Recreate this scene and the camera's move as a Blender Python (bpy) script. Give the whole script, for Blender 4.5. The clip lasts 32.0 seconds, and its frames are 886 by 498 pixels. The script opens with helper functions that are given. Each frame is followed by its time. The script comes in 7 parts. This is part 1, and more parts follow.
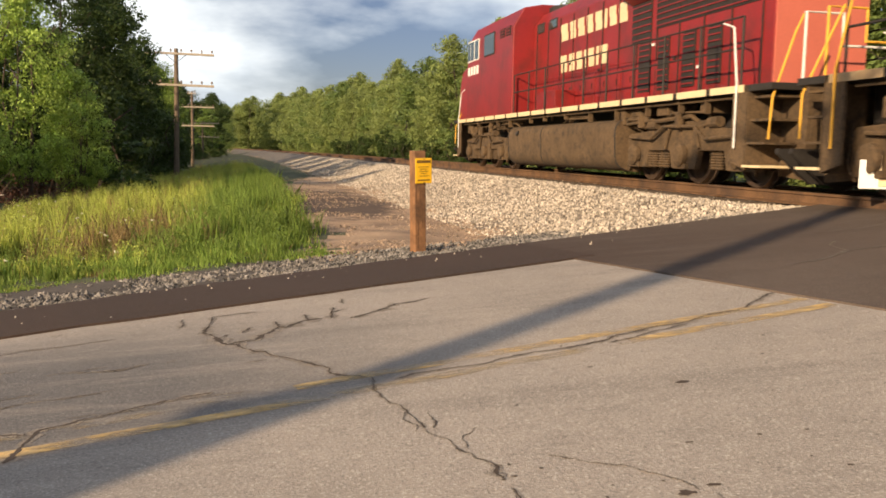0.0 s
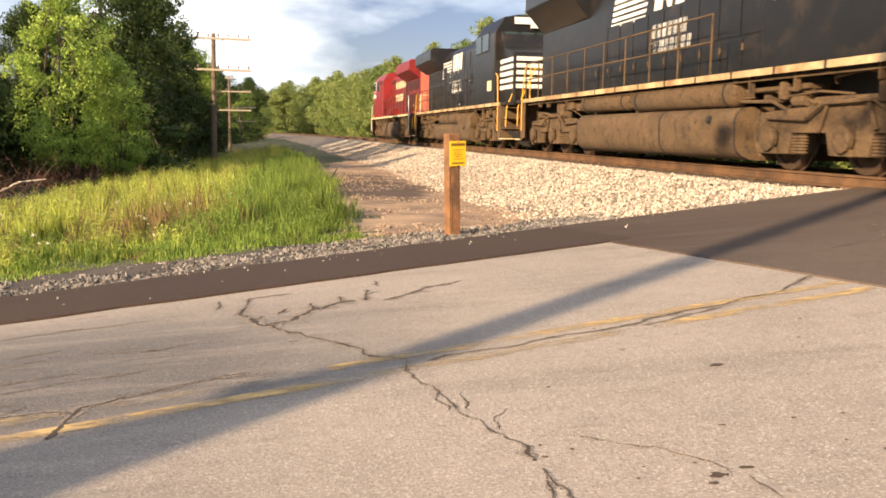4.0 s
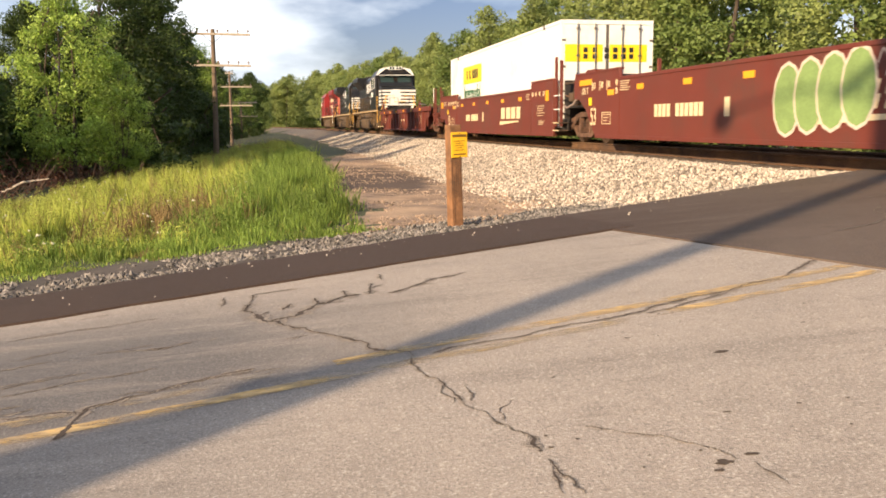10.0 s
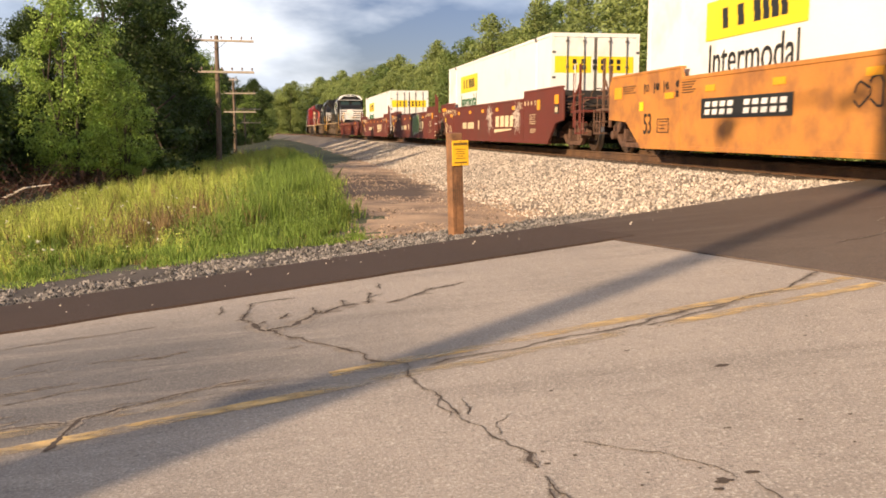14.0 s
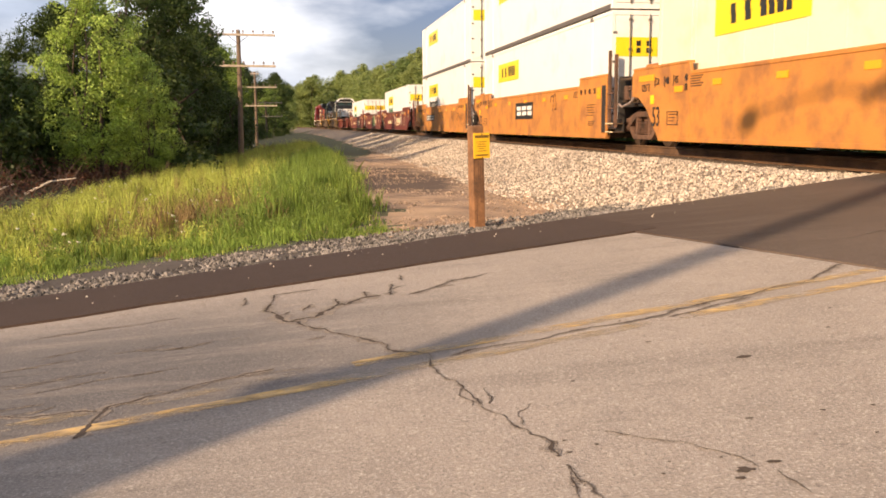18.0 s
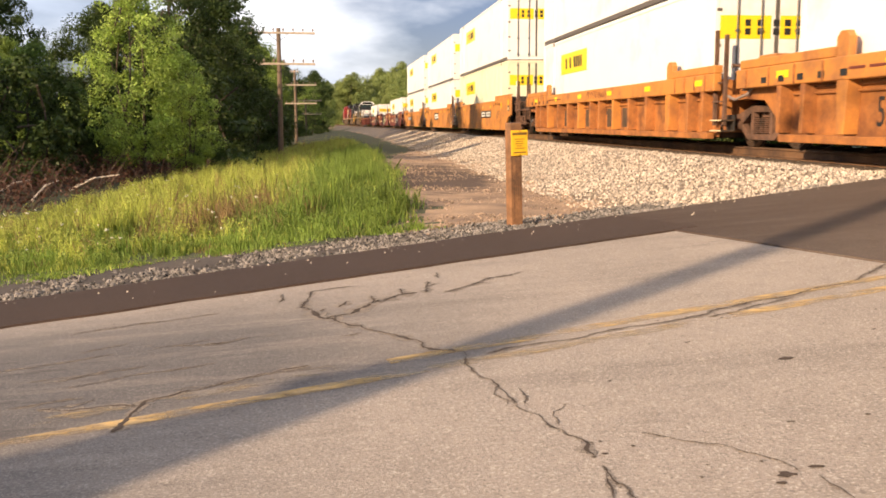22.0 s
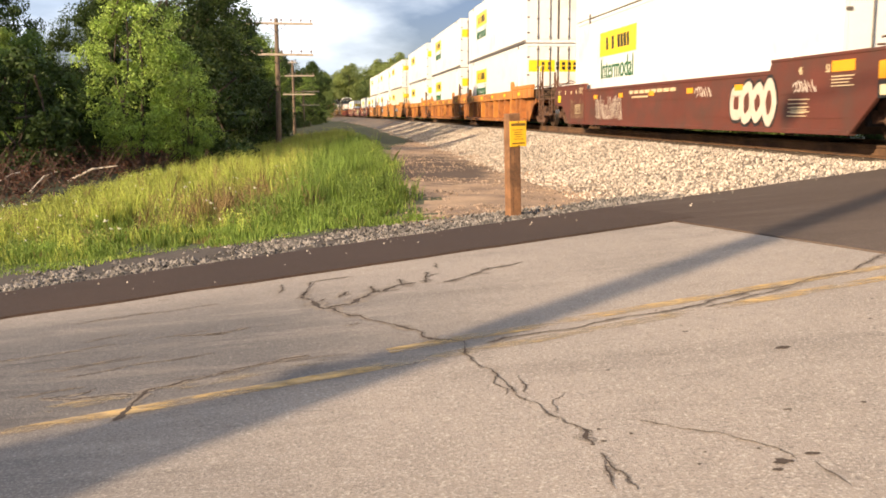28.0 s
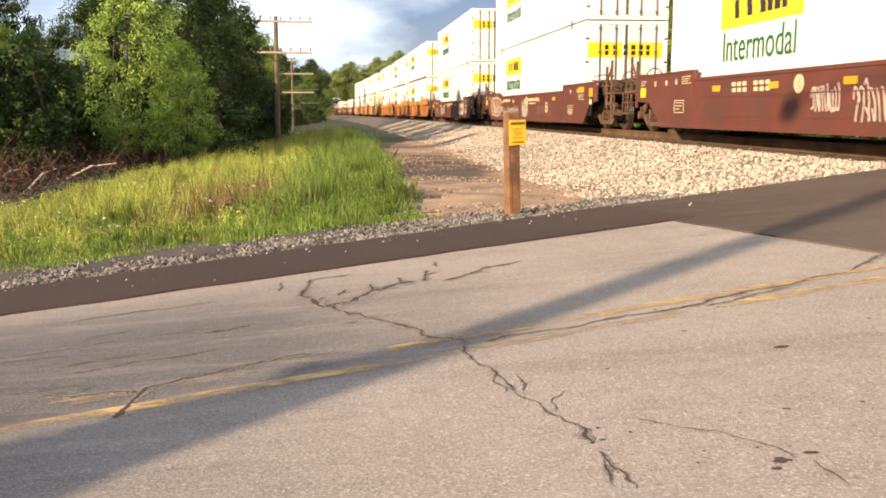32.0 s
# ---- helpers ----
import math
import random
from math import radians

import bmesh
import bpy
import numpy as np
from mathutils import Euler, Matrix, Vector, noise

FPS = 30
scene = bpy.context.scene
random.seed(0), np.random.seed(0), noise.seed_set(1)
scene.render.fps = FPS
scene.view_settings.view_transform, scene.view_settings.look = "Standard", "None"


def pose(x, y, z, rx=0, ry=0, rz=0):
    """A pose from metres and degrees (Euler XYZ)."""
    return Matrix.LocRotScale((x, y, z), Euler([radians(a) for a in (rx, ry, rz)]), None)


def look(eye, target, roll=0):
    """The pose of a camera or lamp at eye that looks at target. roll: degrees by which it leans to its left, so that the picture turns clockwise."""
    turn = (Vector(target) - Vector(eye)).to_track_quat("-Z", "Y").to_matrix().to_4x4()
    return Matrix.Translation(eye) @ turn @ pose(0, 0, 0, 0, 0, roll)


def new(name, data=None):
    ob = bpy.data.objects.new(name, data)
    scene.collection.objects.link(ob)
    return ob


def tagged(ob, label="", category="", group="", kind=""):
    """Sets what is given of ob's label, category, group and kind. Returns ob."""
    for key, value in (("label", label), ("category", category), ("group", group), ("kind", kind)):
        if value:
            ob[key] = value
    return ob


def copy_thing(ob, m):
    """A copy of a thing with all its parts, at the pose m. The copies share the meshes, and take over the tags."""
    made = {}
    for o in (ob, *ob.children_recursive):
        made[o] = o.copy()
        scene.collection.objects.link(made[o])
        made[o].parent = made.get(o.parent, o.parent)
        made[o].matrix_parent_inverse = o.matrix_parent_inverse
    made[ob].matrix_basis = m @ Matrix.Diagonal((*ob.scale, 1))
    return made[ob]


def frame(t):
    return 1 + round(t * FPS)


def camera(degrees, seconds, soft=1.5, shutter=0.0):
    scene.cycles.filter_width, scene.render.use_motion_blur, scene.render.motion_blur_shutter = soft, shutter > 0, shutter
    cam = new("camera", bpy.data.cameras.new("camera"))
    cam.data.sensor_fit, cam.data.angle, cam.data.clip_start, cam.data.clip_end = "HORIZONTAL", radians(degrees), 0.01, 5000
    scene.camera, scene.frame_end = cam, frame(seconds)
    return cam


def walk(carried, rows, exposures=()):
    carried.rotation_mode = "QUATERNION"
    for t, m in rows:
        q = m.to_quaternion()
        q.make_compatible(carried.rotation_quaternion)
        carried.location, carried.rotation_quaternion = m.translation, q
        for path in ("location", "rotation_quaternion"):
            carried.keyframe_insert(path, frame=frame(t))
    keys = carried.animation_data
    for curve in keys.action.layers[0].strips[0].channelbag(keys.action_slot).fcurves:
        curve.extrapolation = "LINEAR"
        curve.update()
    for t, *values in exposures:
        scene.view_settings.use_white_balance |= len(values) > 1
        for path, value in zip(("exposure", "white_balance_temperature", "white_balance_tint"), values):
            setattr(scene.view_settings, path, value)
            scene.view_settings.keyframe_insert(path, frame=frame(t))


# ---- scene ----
cam = camera(53.20, 32.0, soft=1.75, shutter=0.18)
# seconds, eye, turns about x, y and z
PATH = [
    (0, -0.051, -0.011, 0.506, 83.65, -1.05, -6.38),
    (0.5, -0.054, -0.015, 0.502, 83.46, -1.23, -6.38),
    (1, -0.049, -0.025, 0.505, 83.23, -1.14, -6.11),
    (1.5, -0.046, -0.032, 0.500, 83.07, -1.07, -5.77),
    (2, -0.042, -0.032, 0.497, 82.94, -1.05, -5.43),
    (2.5, -0.044, -0.037, 0.498, 82.81, -0.99, -5.11),
    (3, -0.043, -0.035, 0.498, 82.72, -0.96, -4.76),
    (3.5, -0.041, -0.033, 0.500, 82.62, -0.85, -4.43),
    (4, -0.037, -0.024, 0.499, 82.56, -0.83, -4.09),
    (4.5, -0.034, -0.014, 0.501, 82.49, -0.71, -3.79),
    (6.5, -0.020, 0.011, 0.500, 82.93, -0.61, -3.19),
    (7, -0.017, 0.002, 0.500, 83.20, -0.68, -3.33),
    (7.5, -0.021, -0.015, 0.498, 83.53, -0.84, -3.53),
    (8, -0.022, -0.028, 0.497, 83.60, -0.84, -3.69),
    (8.5, -0.021, -0.012, 0.489, 81.29, 0.19, -3.70),
    (9, -0.011, -0.002, 0.491, 80.32, 0.83, -3.66),
    (9.5, -0.015, -0.014, 0.499, 81.14, 0.69, -3.79),
    (10, -0.028, -0.027, 0.509, 81.96, 0.43, -3.98),
    (10.5, -0.045, -0.025, 0.513, 82.10, 0.18, -4.16),
    (11, -0.055, -0.010, 0.512, 81.21, -0.07, -4.22),
    (11.5, -0.071, -0.003, 0.516, 81.02, -0.35, -4.27),
    (12, -0.067, -0.003, 0.522, 81.79, -0.30, -4.21),
    (12.5, -0.040, 0.013, 0.520, 82.41, -0.08, -4.01),
    (13, -0.022, 0.017, 0.522, 82.57, 0.02, -3.89),
    (13.5, 0.003, 0.029, 0.520, 82.46, 0.26, -3.73),
    (14, 0.002, 0.026, 0.519, 82.42, 0.17, -3.76),
    (14.5, -0.001, 0.020, 0.520, 82.39, 0.12, -3.78),
    (16.5, -0.009, -0.002, 0.518, 82.18, 0.10, -3.34),
    (17, -0.006, -0.001, 0.514, 82.12, 0.20, -3.03),
    (17.5, -0.009, -0.006, 0.514, 82.06, 0.25, -2.74),
    (18, -0.008, -0.005, 0.512, 82.00, 0.32, -2.44),
    (18.5, -0.008, -0.004, 0.513, 81.96, 0.35, -2.13),
    (19, -0.006, -0.001, 0.512, 81.94, 0.36, -1.81),
    (19.5, -0.007, -0.000, 0.515, 81.95, 0.32, -1.46),
    (20, -0.008, 0.011, 0.515, 81.97, 0.28, -1.15),
    (20.5, -0.014, 0.014, 0.511, 82.01, 0.09, -0.82),
    (21, -0.010, 0.024, 0.510, 81.97, 0.21, -0.38),
    (21.5, -0.002, 0.022, 0.512, 81.90, 0.32, -0.02),
    (22, 0.003, 0.023, 0.507, 81.86, 0.33, 0.03),
    (22.5, 0.005, 0.016, 0.509, 81.77, 0.30, 0.02),
    (23, 0.000, 0.000, 0.511, 81.72, 0.21, -0.03),
    (23.5, 0.008, -0.002, 0.511, 81.68, 0.31, 0.04),
    (24, 0.012, -0.004, 0.513, 81.63, 0.39, 0.10),
    (24.5, 0.005, 0.001, 0.511, 81.61, 0.31, 0.07),
    (25, 0.001, 0.011, 0.511, 81.57, 0.31, 0.04),
    (25.5, -0.005, 0.006, 0.510, 81.57, 0.17, -0.00),
    (27.5, -0.002, -0.001, 0.504, 81.38, 0.30, -0.06),
    (28, -0.004, -0.002, 0.505, 81.29, 0.33, -0.09),
    (28.5, -0.004, 0.000, 0.503, 81.26, 0.34, -0.09),
    (29, -0.005, 0.005, 0.504, 81.21, 0.38, -0.09),
    (29.5, -0.007, 0.005, 0.505, 81.17, 0.30, -0.09),
    (30, -0.010, 0.010, 0.504, 81.19, 0.23, -0.07),
    (30.5, -0.011, 0.004, 0.504, 81.19, 0.15, -0.10),
    (31, -0.012, 0.001, 0.501, 81.21, 0.11, -0.13),
    (31.5, -0.012, -0.005, 0.504, 81.20, 0.10, -0.16),
    (32, -0.010, -0.007, 0.505, 81.20, 0.11, -0.15),
]
walk(cam, [(t, pose(*row)) for t, *row in PATH],
     exposures=[(0.0, 0.49, 6750, 8), (0.6, 0.68, 6800, 9), (1.2, 1.04, 6850, 9), (4.0, 1.05, 6900, 11), (7.0, 1.05, 6900, 10), (8.0, 0.90, 6700, 10), (8.8, 0.85, 6650, 10), (11.5, 0.84, 6600, 10), (13.0, 0.62, 6600, 11), (17.0, 0.62, 6800, 15), (19.0, 0.68, 6850, 15), (24.0, 0.74, 6650, 12), (28.0, 0.82, 6500, 10), (32.0, 0.87, 6400, 10)])

# ---- light ----
SUN_AZ, SUN_EL = 45.5, 19.0          # shadows run this far right of straight ahead
world = bpy.data.worlds.new("world")
scene.world = world
world.use_nodes = True
wn, wl = world.node_tree.nodes, world.node_tree.links
sky = wn.new("ShaderNodeTexSky")
sky.sky_type, sky.sun_disc = "NISHITA", False
sky.sun_elevation, sky.sun_rotation = radians(SUN_EL), radians(180 + SUN_AZ)
sky.air_density, sky.dust_density, sky.ozone_density = 1.0, 0.6, 2.5
geo_dir = wn.new("ShaderNodeTexCoord")
stretch = wn.new("ShaderNodeMapping")
stretch.inputs["Scale"].default_value = (1.3, 1.3, 3.6)
stretch.inputs["Location"].default_value = (0.35, 0.1, 0.2)
cloud = wn.new("ShaderNodeTexNoise")
cloud.inputs["Scale"].default_value, cloud.inputs["Detail"].default_value = 2.2, 7
cloud.inputs["Roughness"].default_value = 0.52
ramp = wn.new("ShaderNodeValToRGB")
ramp.color_ramp.elements[0].position, ramp.color_ramp.elements[1].position = 0.41, 0.61
mixc = wn.new("ShaderNodeMix")
mixc.data_type = "RGBA"
shade = wn.new("ShaderNodeTexNoise")
shade.inputs["Scale"].default_value, shade.inputs["Detail"].default_value = 3.1, 5
shade_mix = wn.new("ShaderNodeMix")
shade_mix.data_type = "RGBA"
shade_mix.inputs["A"].default_value, shade_mix.inputs["B"].default_value = (9.0, 10.6, 13.0, 1), (16.8, 17.6, 18.4, 1)
shade_ramp = wn.new("ShaderNodeValToRGB")
shade_ramp.color_ramp.elements[0].position, shade_ramp.color_ramp.elements[1].position = 0.38, 0.62
tint = wn.new("ShaderNodeMix")
tint.data_type, tint.blend_type = "RGBA", "MULTIPLY"
tint.inputs["Factor"].default_value, tint.inputs["B"].default_value = 1.0, (1.05, 0.94, 1.12, 1)
wl.new(stretch.outputs["Vector"], shade.inputs["Vector"])
wl.new(shade.outputs["Fac"], shade_ramp.inputs["Fac"])
wl.new(shade_ramp.outputs["Color"], shade_mix.inputs["Factor"])
wl.new(shade_mix.outputs["Result"], mixc.inputs["B"])
wl.new(sky.outputs["Color"], tint.inputs["A"])
wl.new(geo_dir.outputs["Generated"], stretch.inputs["Vector"])
wl.new(stretch.outputs["Vector"], cloud.inputs["Vector"])
wl.new(cloud.outputs["Fac"], ramp.inputs["Fac"])
wl.new(ramp.outputs["Color"], mixc.inputs["Factor"])
wl.new(tint.outputs["Result"], mixc.inputs["A"])
wl.new(mixc.outputs["Result"], wn["Background"].inputs["Color"])
wn["Background"].inputs["Strength"].default_value = 0.050
sun = new("sun", bpy.data.lights.new("sun", "SUN"))
sun.data.energy, sun.data.angle, sun.data.color = 5.0, radians(0.6), (1.0, 0.76, 0.50)
sun.matrix_world = look((-math.sin(radians(SUN_AZ)) * 60, -math.cos(radians(SUN_AZ)) * 60, 60 * math.tan(radians(SUN_EL))), (0, 0, 0))


# ---- materials ----
def mat(name, base, rough=0.7, metal=0.0, var=0.25, scale=4.0, bump=0.15, dirt=None, dirt_amount=0.35, dirt_scale=1.2, fine=40.0, island=0.0, rnd=0.0, spec=0.5):
    """A surface with variation at two scales, fine relief and, where asked, patches of dirt."""
    m = bpy.data.materials.new(name)
    m.use_nodes = True
    n, l = m.node_tree.nodes, m.node_tree.links
    b = n["Principled BSDF"]
    b.inputs["Roughness"].default_value, b.inputs["Metallic"].default_value = rough, metal
    b.inputs["Specular IOR Level"].default_value = spec
    co = n.new("ShaderNodeTexCoord")
    big, small = n.new("ShaderNodeTexNoise"), n.new("ShaderNodeTexNoise")
    big.inputs["Scale"].default_value, big.inputs["Detail"].default_value = scale, 5
    small.inputs["Scale"].default_value, small.inputs["Detail"].default_value = fine, 3
    for t in (big, small):
        l.new(co.outputs["Object"], t.inputs["Vector"])
    add = n.new("ShaderNodeMath")
    add.operation = "ADD"
    l.new(big.outputs["Fac"], add.inputs[0]), l.new(small.outputs["Fac"], add.inputs[1])
    rng = n.new("ShaderNodeMapRange")
    rng.inputs["From Min"].default_value, rng.inputs["From Max"].default_value = 0.6, 1.4
    rng.inputs["To Min"].default_value, rng.inputs["To Max"].default_value = 1 - var, 1 + var
    l.new(add.outputs[0], rng.inputs["Value"])
    last = rng.outputs[0]
    for amount, node, sock in ((island, "ShaderNodeNewGeometry", "Random Per Island"), (rnd, "ShaderNodeObjectInfo", "Random")):
        if amount:
            g, r2, mu = n.new(node), n.new("ShaderNodeMapRange"), n.new("ShaderNodeMath")
            mu.operation = "MULTIPLY"
            r2.inputs["To Min"].default_value, r2.inputs["To Max"].default_value = 1 - amount, 1 + amount
            l.new(g.outputs[sock], r2.inputs["Value"]), l.new(r2.outputs[0], mu.inputs[0]), l.new(last, mu.inputs[1])
            last = mu.outputs[0]
    mul = n.new("ShaderNodeVectorMath")
    mul.operation = "SCALE"
    mul.inputs[0].default_value = base
    l.new(last, mul.inputs["Scale"])
    col = mul.outputs[0]
    if dirt:
        dn, dr, dm = n.new("ShaderNodeTexNoise"), n.new("ShaderNodeValToRGB"), n.new("ShaderNodeMix")
        dn.inputs["Scale"].default_value, dn.inputs["Detail"].default_value, dn.inputs["Roughness"].default_value = dirt_scale, 8, 0.65
        l.new(co.outputs["Object"], dn.inputs["Vector"])
        dr.color_ramp.elements[0].position, dr.color_ramp.elements[1].position = 0.62 - dirt_amount * 0.5, 0.78 - dirt_amount * 0.3
        dm.data_type = "RGBA"
        dm.inputs["B"].default_value = (*dirt, 1)
        l.new(dn.outputs["Fac"], dr.inputs["Fac"]), l.new(dr.outputs["Color"], dm.inputs["Factor"]), l.new(col, dm.inputs["A"])
        col = dm.outputs["Result"]
    l.new(col, b.inputs["Base Color"])
    if bump:
        bp = n.new("ShaderNodeBump")
        bp.inputs["Strength"].default_value, bp.inputs["Distance"].default_value = bump, 0.02
        l.new(add.outputs[0], bp.inputs["Height"]), l.new(bp.outputs["Normal"], b.inputs["Normal"])
    return m


def leaf_mat(name, base, var=0.35):
    m = mat(name, base, rough=0.55, var=0.5, scale=0.7, fine=2.6, bump=0, island=var, spec=0.3)
    n, l = m.node_tree.nodes, m.node_tree.links
    b = n["Principled BSDF"]
    tr, mx = n.new("ShaderNodeBsdfTranslucent"), n.new("ShaderNodeMixShader")
    src = b.inputs["Base Color"].links[0].from_socket
    l.new(src, tr.inputs["Color"])
    mx.inputs[0].default_value = 0.32
    l.new(b.outputs[0], mx.inputs[1]), l.new(tr.outputs[0], mx.inputs[2])
    l.new(mx.outputs[0], n["Material Output"].inputs["Surface"])
    return m


def asphalt_mat(name, base, dark, pale, lane=False, meets=None):
    """Worn asphalt: aggregate speckle, blotches, and tyre-darkened streaks along the road; lane also paints in some
    shade.
    """
    m = bpy.data.materials.new(name)
    m.use_nodes = True
    n, l = m.node_tree.nodes, m.node_tree.links
    b = n["Principled BSDF"]
    b.inputs["Roughness"].default_value = 0.88
    b.inputs["Specular IOR Level"].default_value = 0.3
    co = n.new("ShaderNodeTexCoord")
    turn = n.new("ShaderNodeMapping")
    turn.inputs["Rotation"].default_value = (0, 0, radians(-18.4))
    turn.inputs["Scale"].default_value = (0.22, 1.7, 1.0)
    l.new(co.outputs["Object"], turn.inputs["Vector"])

    def noise_tex(scale, detail, vec, rough=0.6):
        t = n.new("ShaderNodeTexNoise")
        t.inputs["Scale"].default_value, t.inputs["Detail"].default_value, t.inputs["Roughness"].default_value = scale, detail, rough
        l.new(vec, t.inputs["Vector"])
        return t.outputs["Fac"]

    def ramp_of(fac, lo, hi):
        r = n.new("ShaderNodeMapRange")
        r.inputs["From Min"].default_value, r.inputs["From Max"].default_value = lo, hi
        l.new(fac, r.inputs["Value"])
        return r.outputs[0]

    def blend(fac, a, col, amount):
        k, mx = n.new("ShaderNodeMath"), n.new("ShaderNodeMix")
        k.operation, mx.data_type = "MULTIPLY", "RGBA"
        k.inputs[1].default_value = amount
        l.new(fac, k.inputs[0]), l.new(k.outputs[0], mx.inputs["Factor"])
        if isinstance(a, tuple):
            mx.inputs["A"].default_value = (*a, 1)
        else:
            l.new(a, mx.inputs["A"])
        mx.inputs["B"].default_value = (*col, 1)
        return mx.outputs["Result"]
    obj = co.outputs["Object"]
    grain = noise_tex(70, 3, obj, 0.72)
    col = blend(ramp_of(noise_tex(0.8, 6, obj), 0.42, 0.68), base, dark, 0.35)
    col = blend(ramp_of(noise_tex(1.3, 7, turn.outputs["Vector"], 0.7), 0.5, 0.72), col, dark, 0.75)
    col = blend(ramp_of(noise_tex(5.5, 6, turn.outputs["Vector"], 0.75), 0.60, 0.72), col, dark, 0.55)
    col = blend(ramp_of(noise_tex(7.0, 5, obj, 0.7), 0.50, 0.66), col, dark, 0.3)
    if lane or meets:
        rot = n.new("ShaderNodeMapping")
        rot.inputs["Rotation"].default_value = (0, 0, radians(-18.43))
        sep = n.new("ShaderNodeSeparateXYZ")
        l.new(obj, rot.inputs["Vector"]), l.new(rot.outputs["Vector"], sep.inputs[0])
        streak = ramp_of(noise_tex(2.0, 7, turn.outputs["Vector"], 0.78), 0.24, 0.52)

        def within(mask, *limits):
            for sock, lo, hi in limits:
                k = n.new("ShaderNodeMath")
                k.operation = "MULTIPLY"
                l.new(mask, k.inputs[0]), l.new(ramp_of(sock, lo, hi), k.inputs[1])
                mask = k.outputs[0]
            return mask
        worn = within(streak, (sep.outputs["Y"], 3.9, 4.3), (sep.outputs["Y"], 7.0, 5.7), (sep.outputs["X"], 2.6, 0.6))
        # left: darker old asphalt, with the pole's shadow deepened in the colour
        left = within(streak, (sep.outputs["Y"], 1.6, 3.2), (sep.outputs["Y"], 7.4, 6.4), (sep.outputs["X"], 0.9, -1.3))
    col = blend(ramp_of(grain, 0.53, 0.68), col, pale, 0.75)
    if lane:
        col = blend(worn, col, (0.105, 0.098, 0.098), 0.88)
        # bluish dark, partly painted shade at the near left
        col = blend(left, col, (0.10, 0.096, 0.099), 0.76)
        col = blend(ramp_of(noise_tex(85, 2, obj, 0.7), 0.52, 0.70), col, (0.44, 0.40, 0.36), 0.5)
        col = blend(ramp_of(noise_tex(60, 2, obj, 0.7), 0.44, 0.30), col, (0.06, 0.055, 0.053), 0.5)
        tar = within(ramp_of(noise_tex(3.4, 9, turn.outputs["Vector"], 0.82), 0.53, 0.62), (sep.outputs["Y"], 3.8, 4.4), (sep.outputs["Y"], 6.6, 5.6), (sep.outputs["X"], 0.4, -1.0))
        col = blend(tar, col, (0.05, 0.045, 0.045), 0.75)
    if meets:
        col = blend(within(streak, (sep.outputs["Y"], 5.2, 7.2), (sep.outputs["X"], 9.0, 5.0)), col, meets, 0.95)
    col = blend(ramp_of(noise_tex(120, 1, obj), 0.38, 0.24), col, dark, 0.85)
    l.new(col, b.inputs["Base Color"])
    bp = n.new("ShaderNodeBump")
    bp.inputs["Strength"].default_value, bp.inputs["Distance"].default_value = 0.5, 0.009
    l.new(grain, bp.inputs["Height"]), l.new(bp.outputs["Normal"], b.inputs["Normal"])
    return m


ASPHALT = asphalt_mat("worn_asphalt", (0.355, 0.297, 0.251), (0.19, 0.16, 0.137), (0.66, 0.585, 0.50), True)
STRIP_ASPHALT = asphalt_mat("strip_asphalt", (0.058, 0.036, 0.027), (0.036, 0.023, 0.018), (0.11, 0.078, 0.06))
CROSSING_ASPHALT = asphalt_mat("crossing_asphalt", (0.118, 0.087, 0.069), (0.062, 0.046, 0.037), (0.23, 0.175, 0.14), meets=(0.062, 0.040, 0.030))
CRACK = mat("crack_filler", (0.062, 0.043, 0.032), 0.95, bump=0.2)
CRACK_RIM = mat("crumbled_asphalt", (0.235, 0.195, 0.16), 0.95, var=0.4, scale=9, fine=50, bump=0.8)
YELLOW_LINE = mat("worn_yellow_paint", (0.70, 0.45, 0.15), 0.75, var=0.25, scale=3, fine=60, bump=0.3, dirt=(0.42, 0.31, 0.18), dirt_amount=0.55, dirt_scale=9)


def wear_through(m, scale, lo, hi):
    """Paint that is worn off in patches, so that what is under it shows."""
    n, l = m.node_tree.nodes, m.node_tree.links
    co, no, r = n.new("ShaderNodeTexCoord"), n.new("ShaderNodeTexNoise"), n.new("ShaderNodeMapRange")
    turn = n.new("ShaderNodeMapping")
    turn.inputs["Rotation"].default_value, turn.inputs["Scale"].default_value = (0, 0, radians(-18.4)), (0.35, 1.2, 1.0)
    no.inputs["Scale"].default_value, no.inputs["Detail"].default_value, no.inputs["Roughness"].default_value = scale, 9, 0.72
    r.inputs["From Min"].default_value, r.inputs["From Max"].default_value = lo, hi
    l.new(co.outputs["Object"], turn.inputs["Vector"]), l.new(turn.outputs["Vector"], no.inputs["Vector"]), l.new(no.outputs["Fac"], r.inputs["Value"])
    l.new(r.outputs[0], n["Principled BSDF"].inputs["Alpha"])


wear_through(YELLOW_LINE, 4.5, 0.40, 0.66)
FAINT_LINE = mat("faded_yellow_paint", (0.52, 0.36, 0.16), 0.8, var=0.3, scale=3, fine=60, bump=0.3, dirt=(0.34, 0.27, 0.18), dirt_amount=0.6, dirt_scale=9)
wear_through(FAINT_LINE, 5.5, 0.47, 0.70)
SOIL = mat("bare_soil", (0.40, 0.268, 0.168), 0.95, var=0.28, scale=0.9, fine=14, bump=0.6, dirt=(0.20, 0.13, 0.088), dirt_amount=0.34, dirt_scale=0.6)


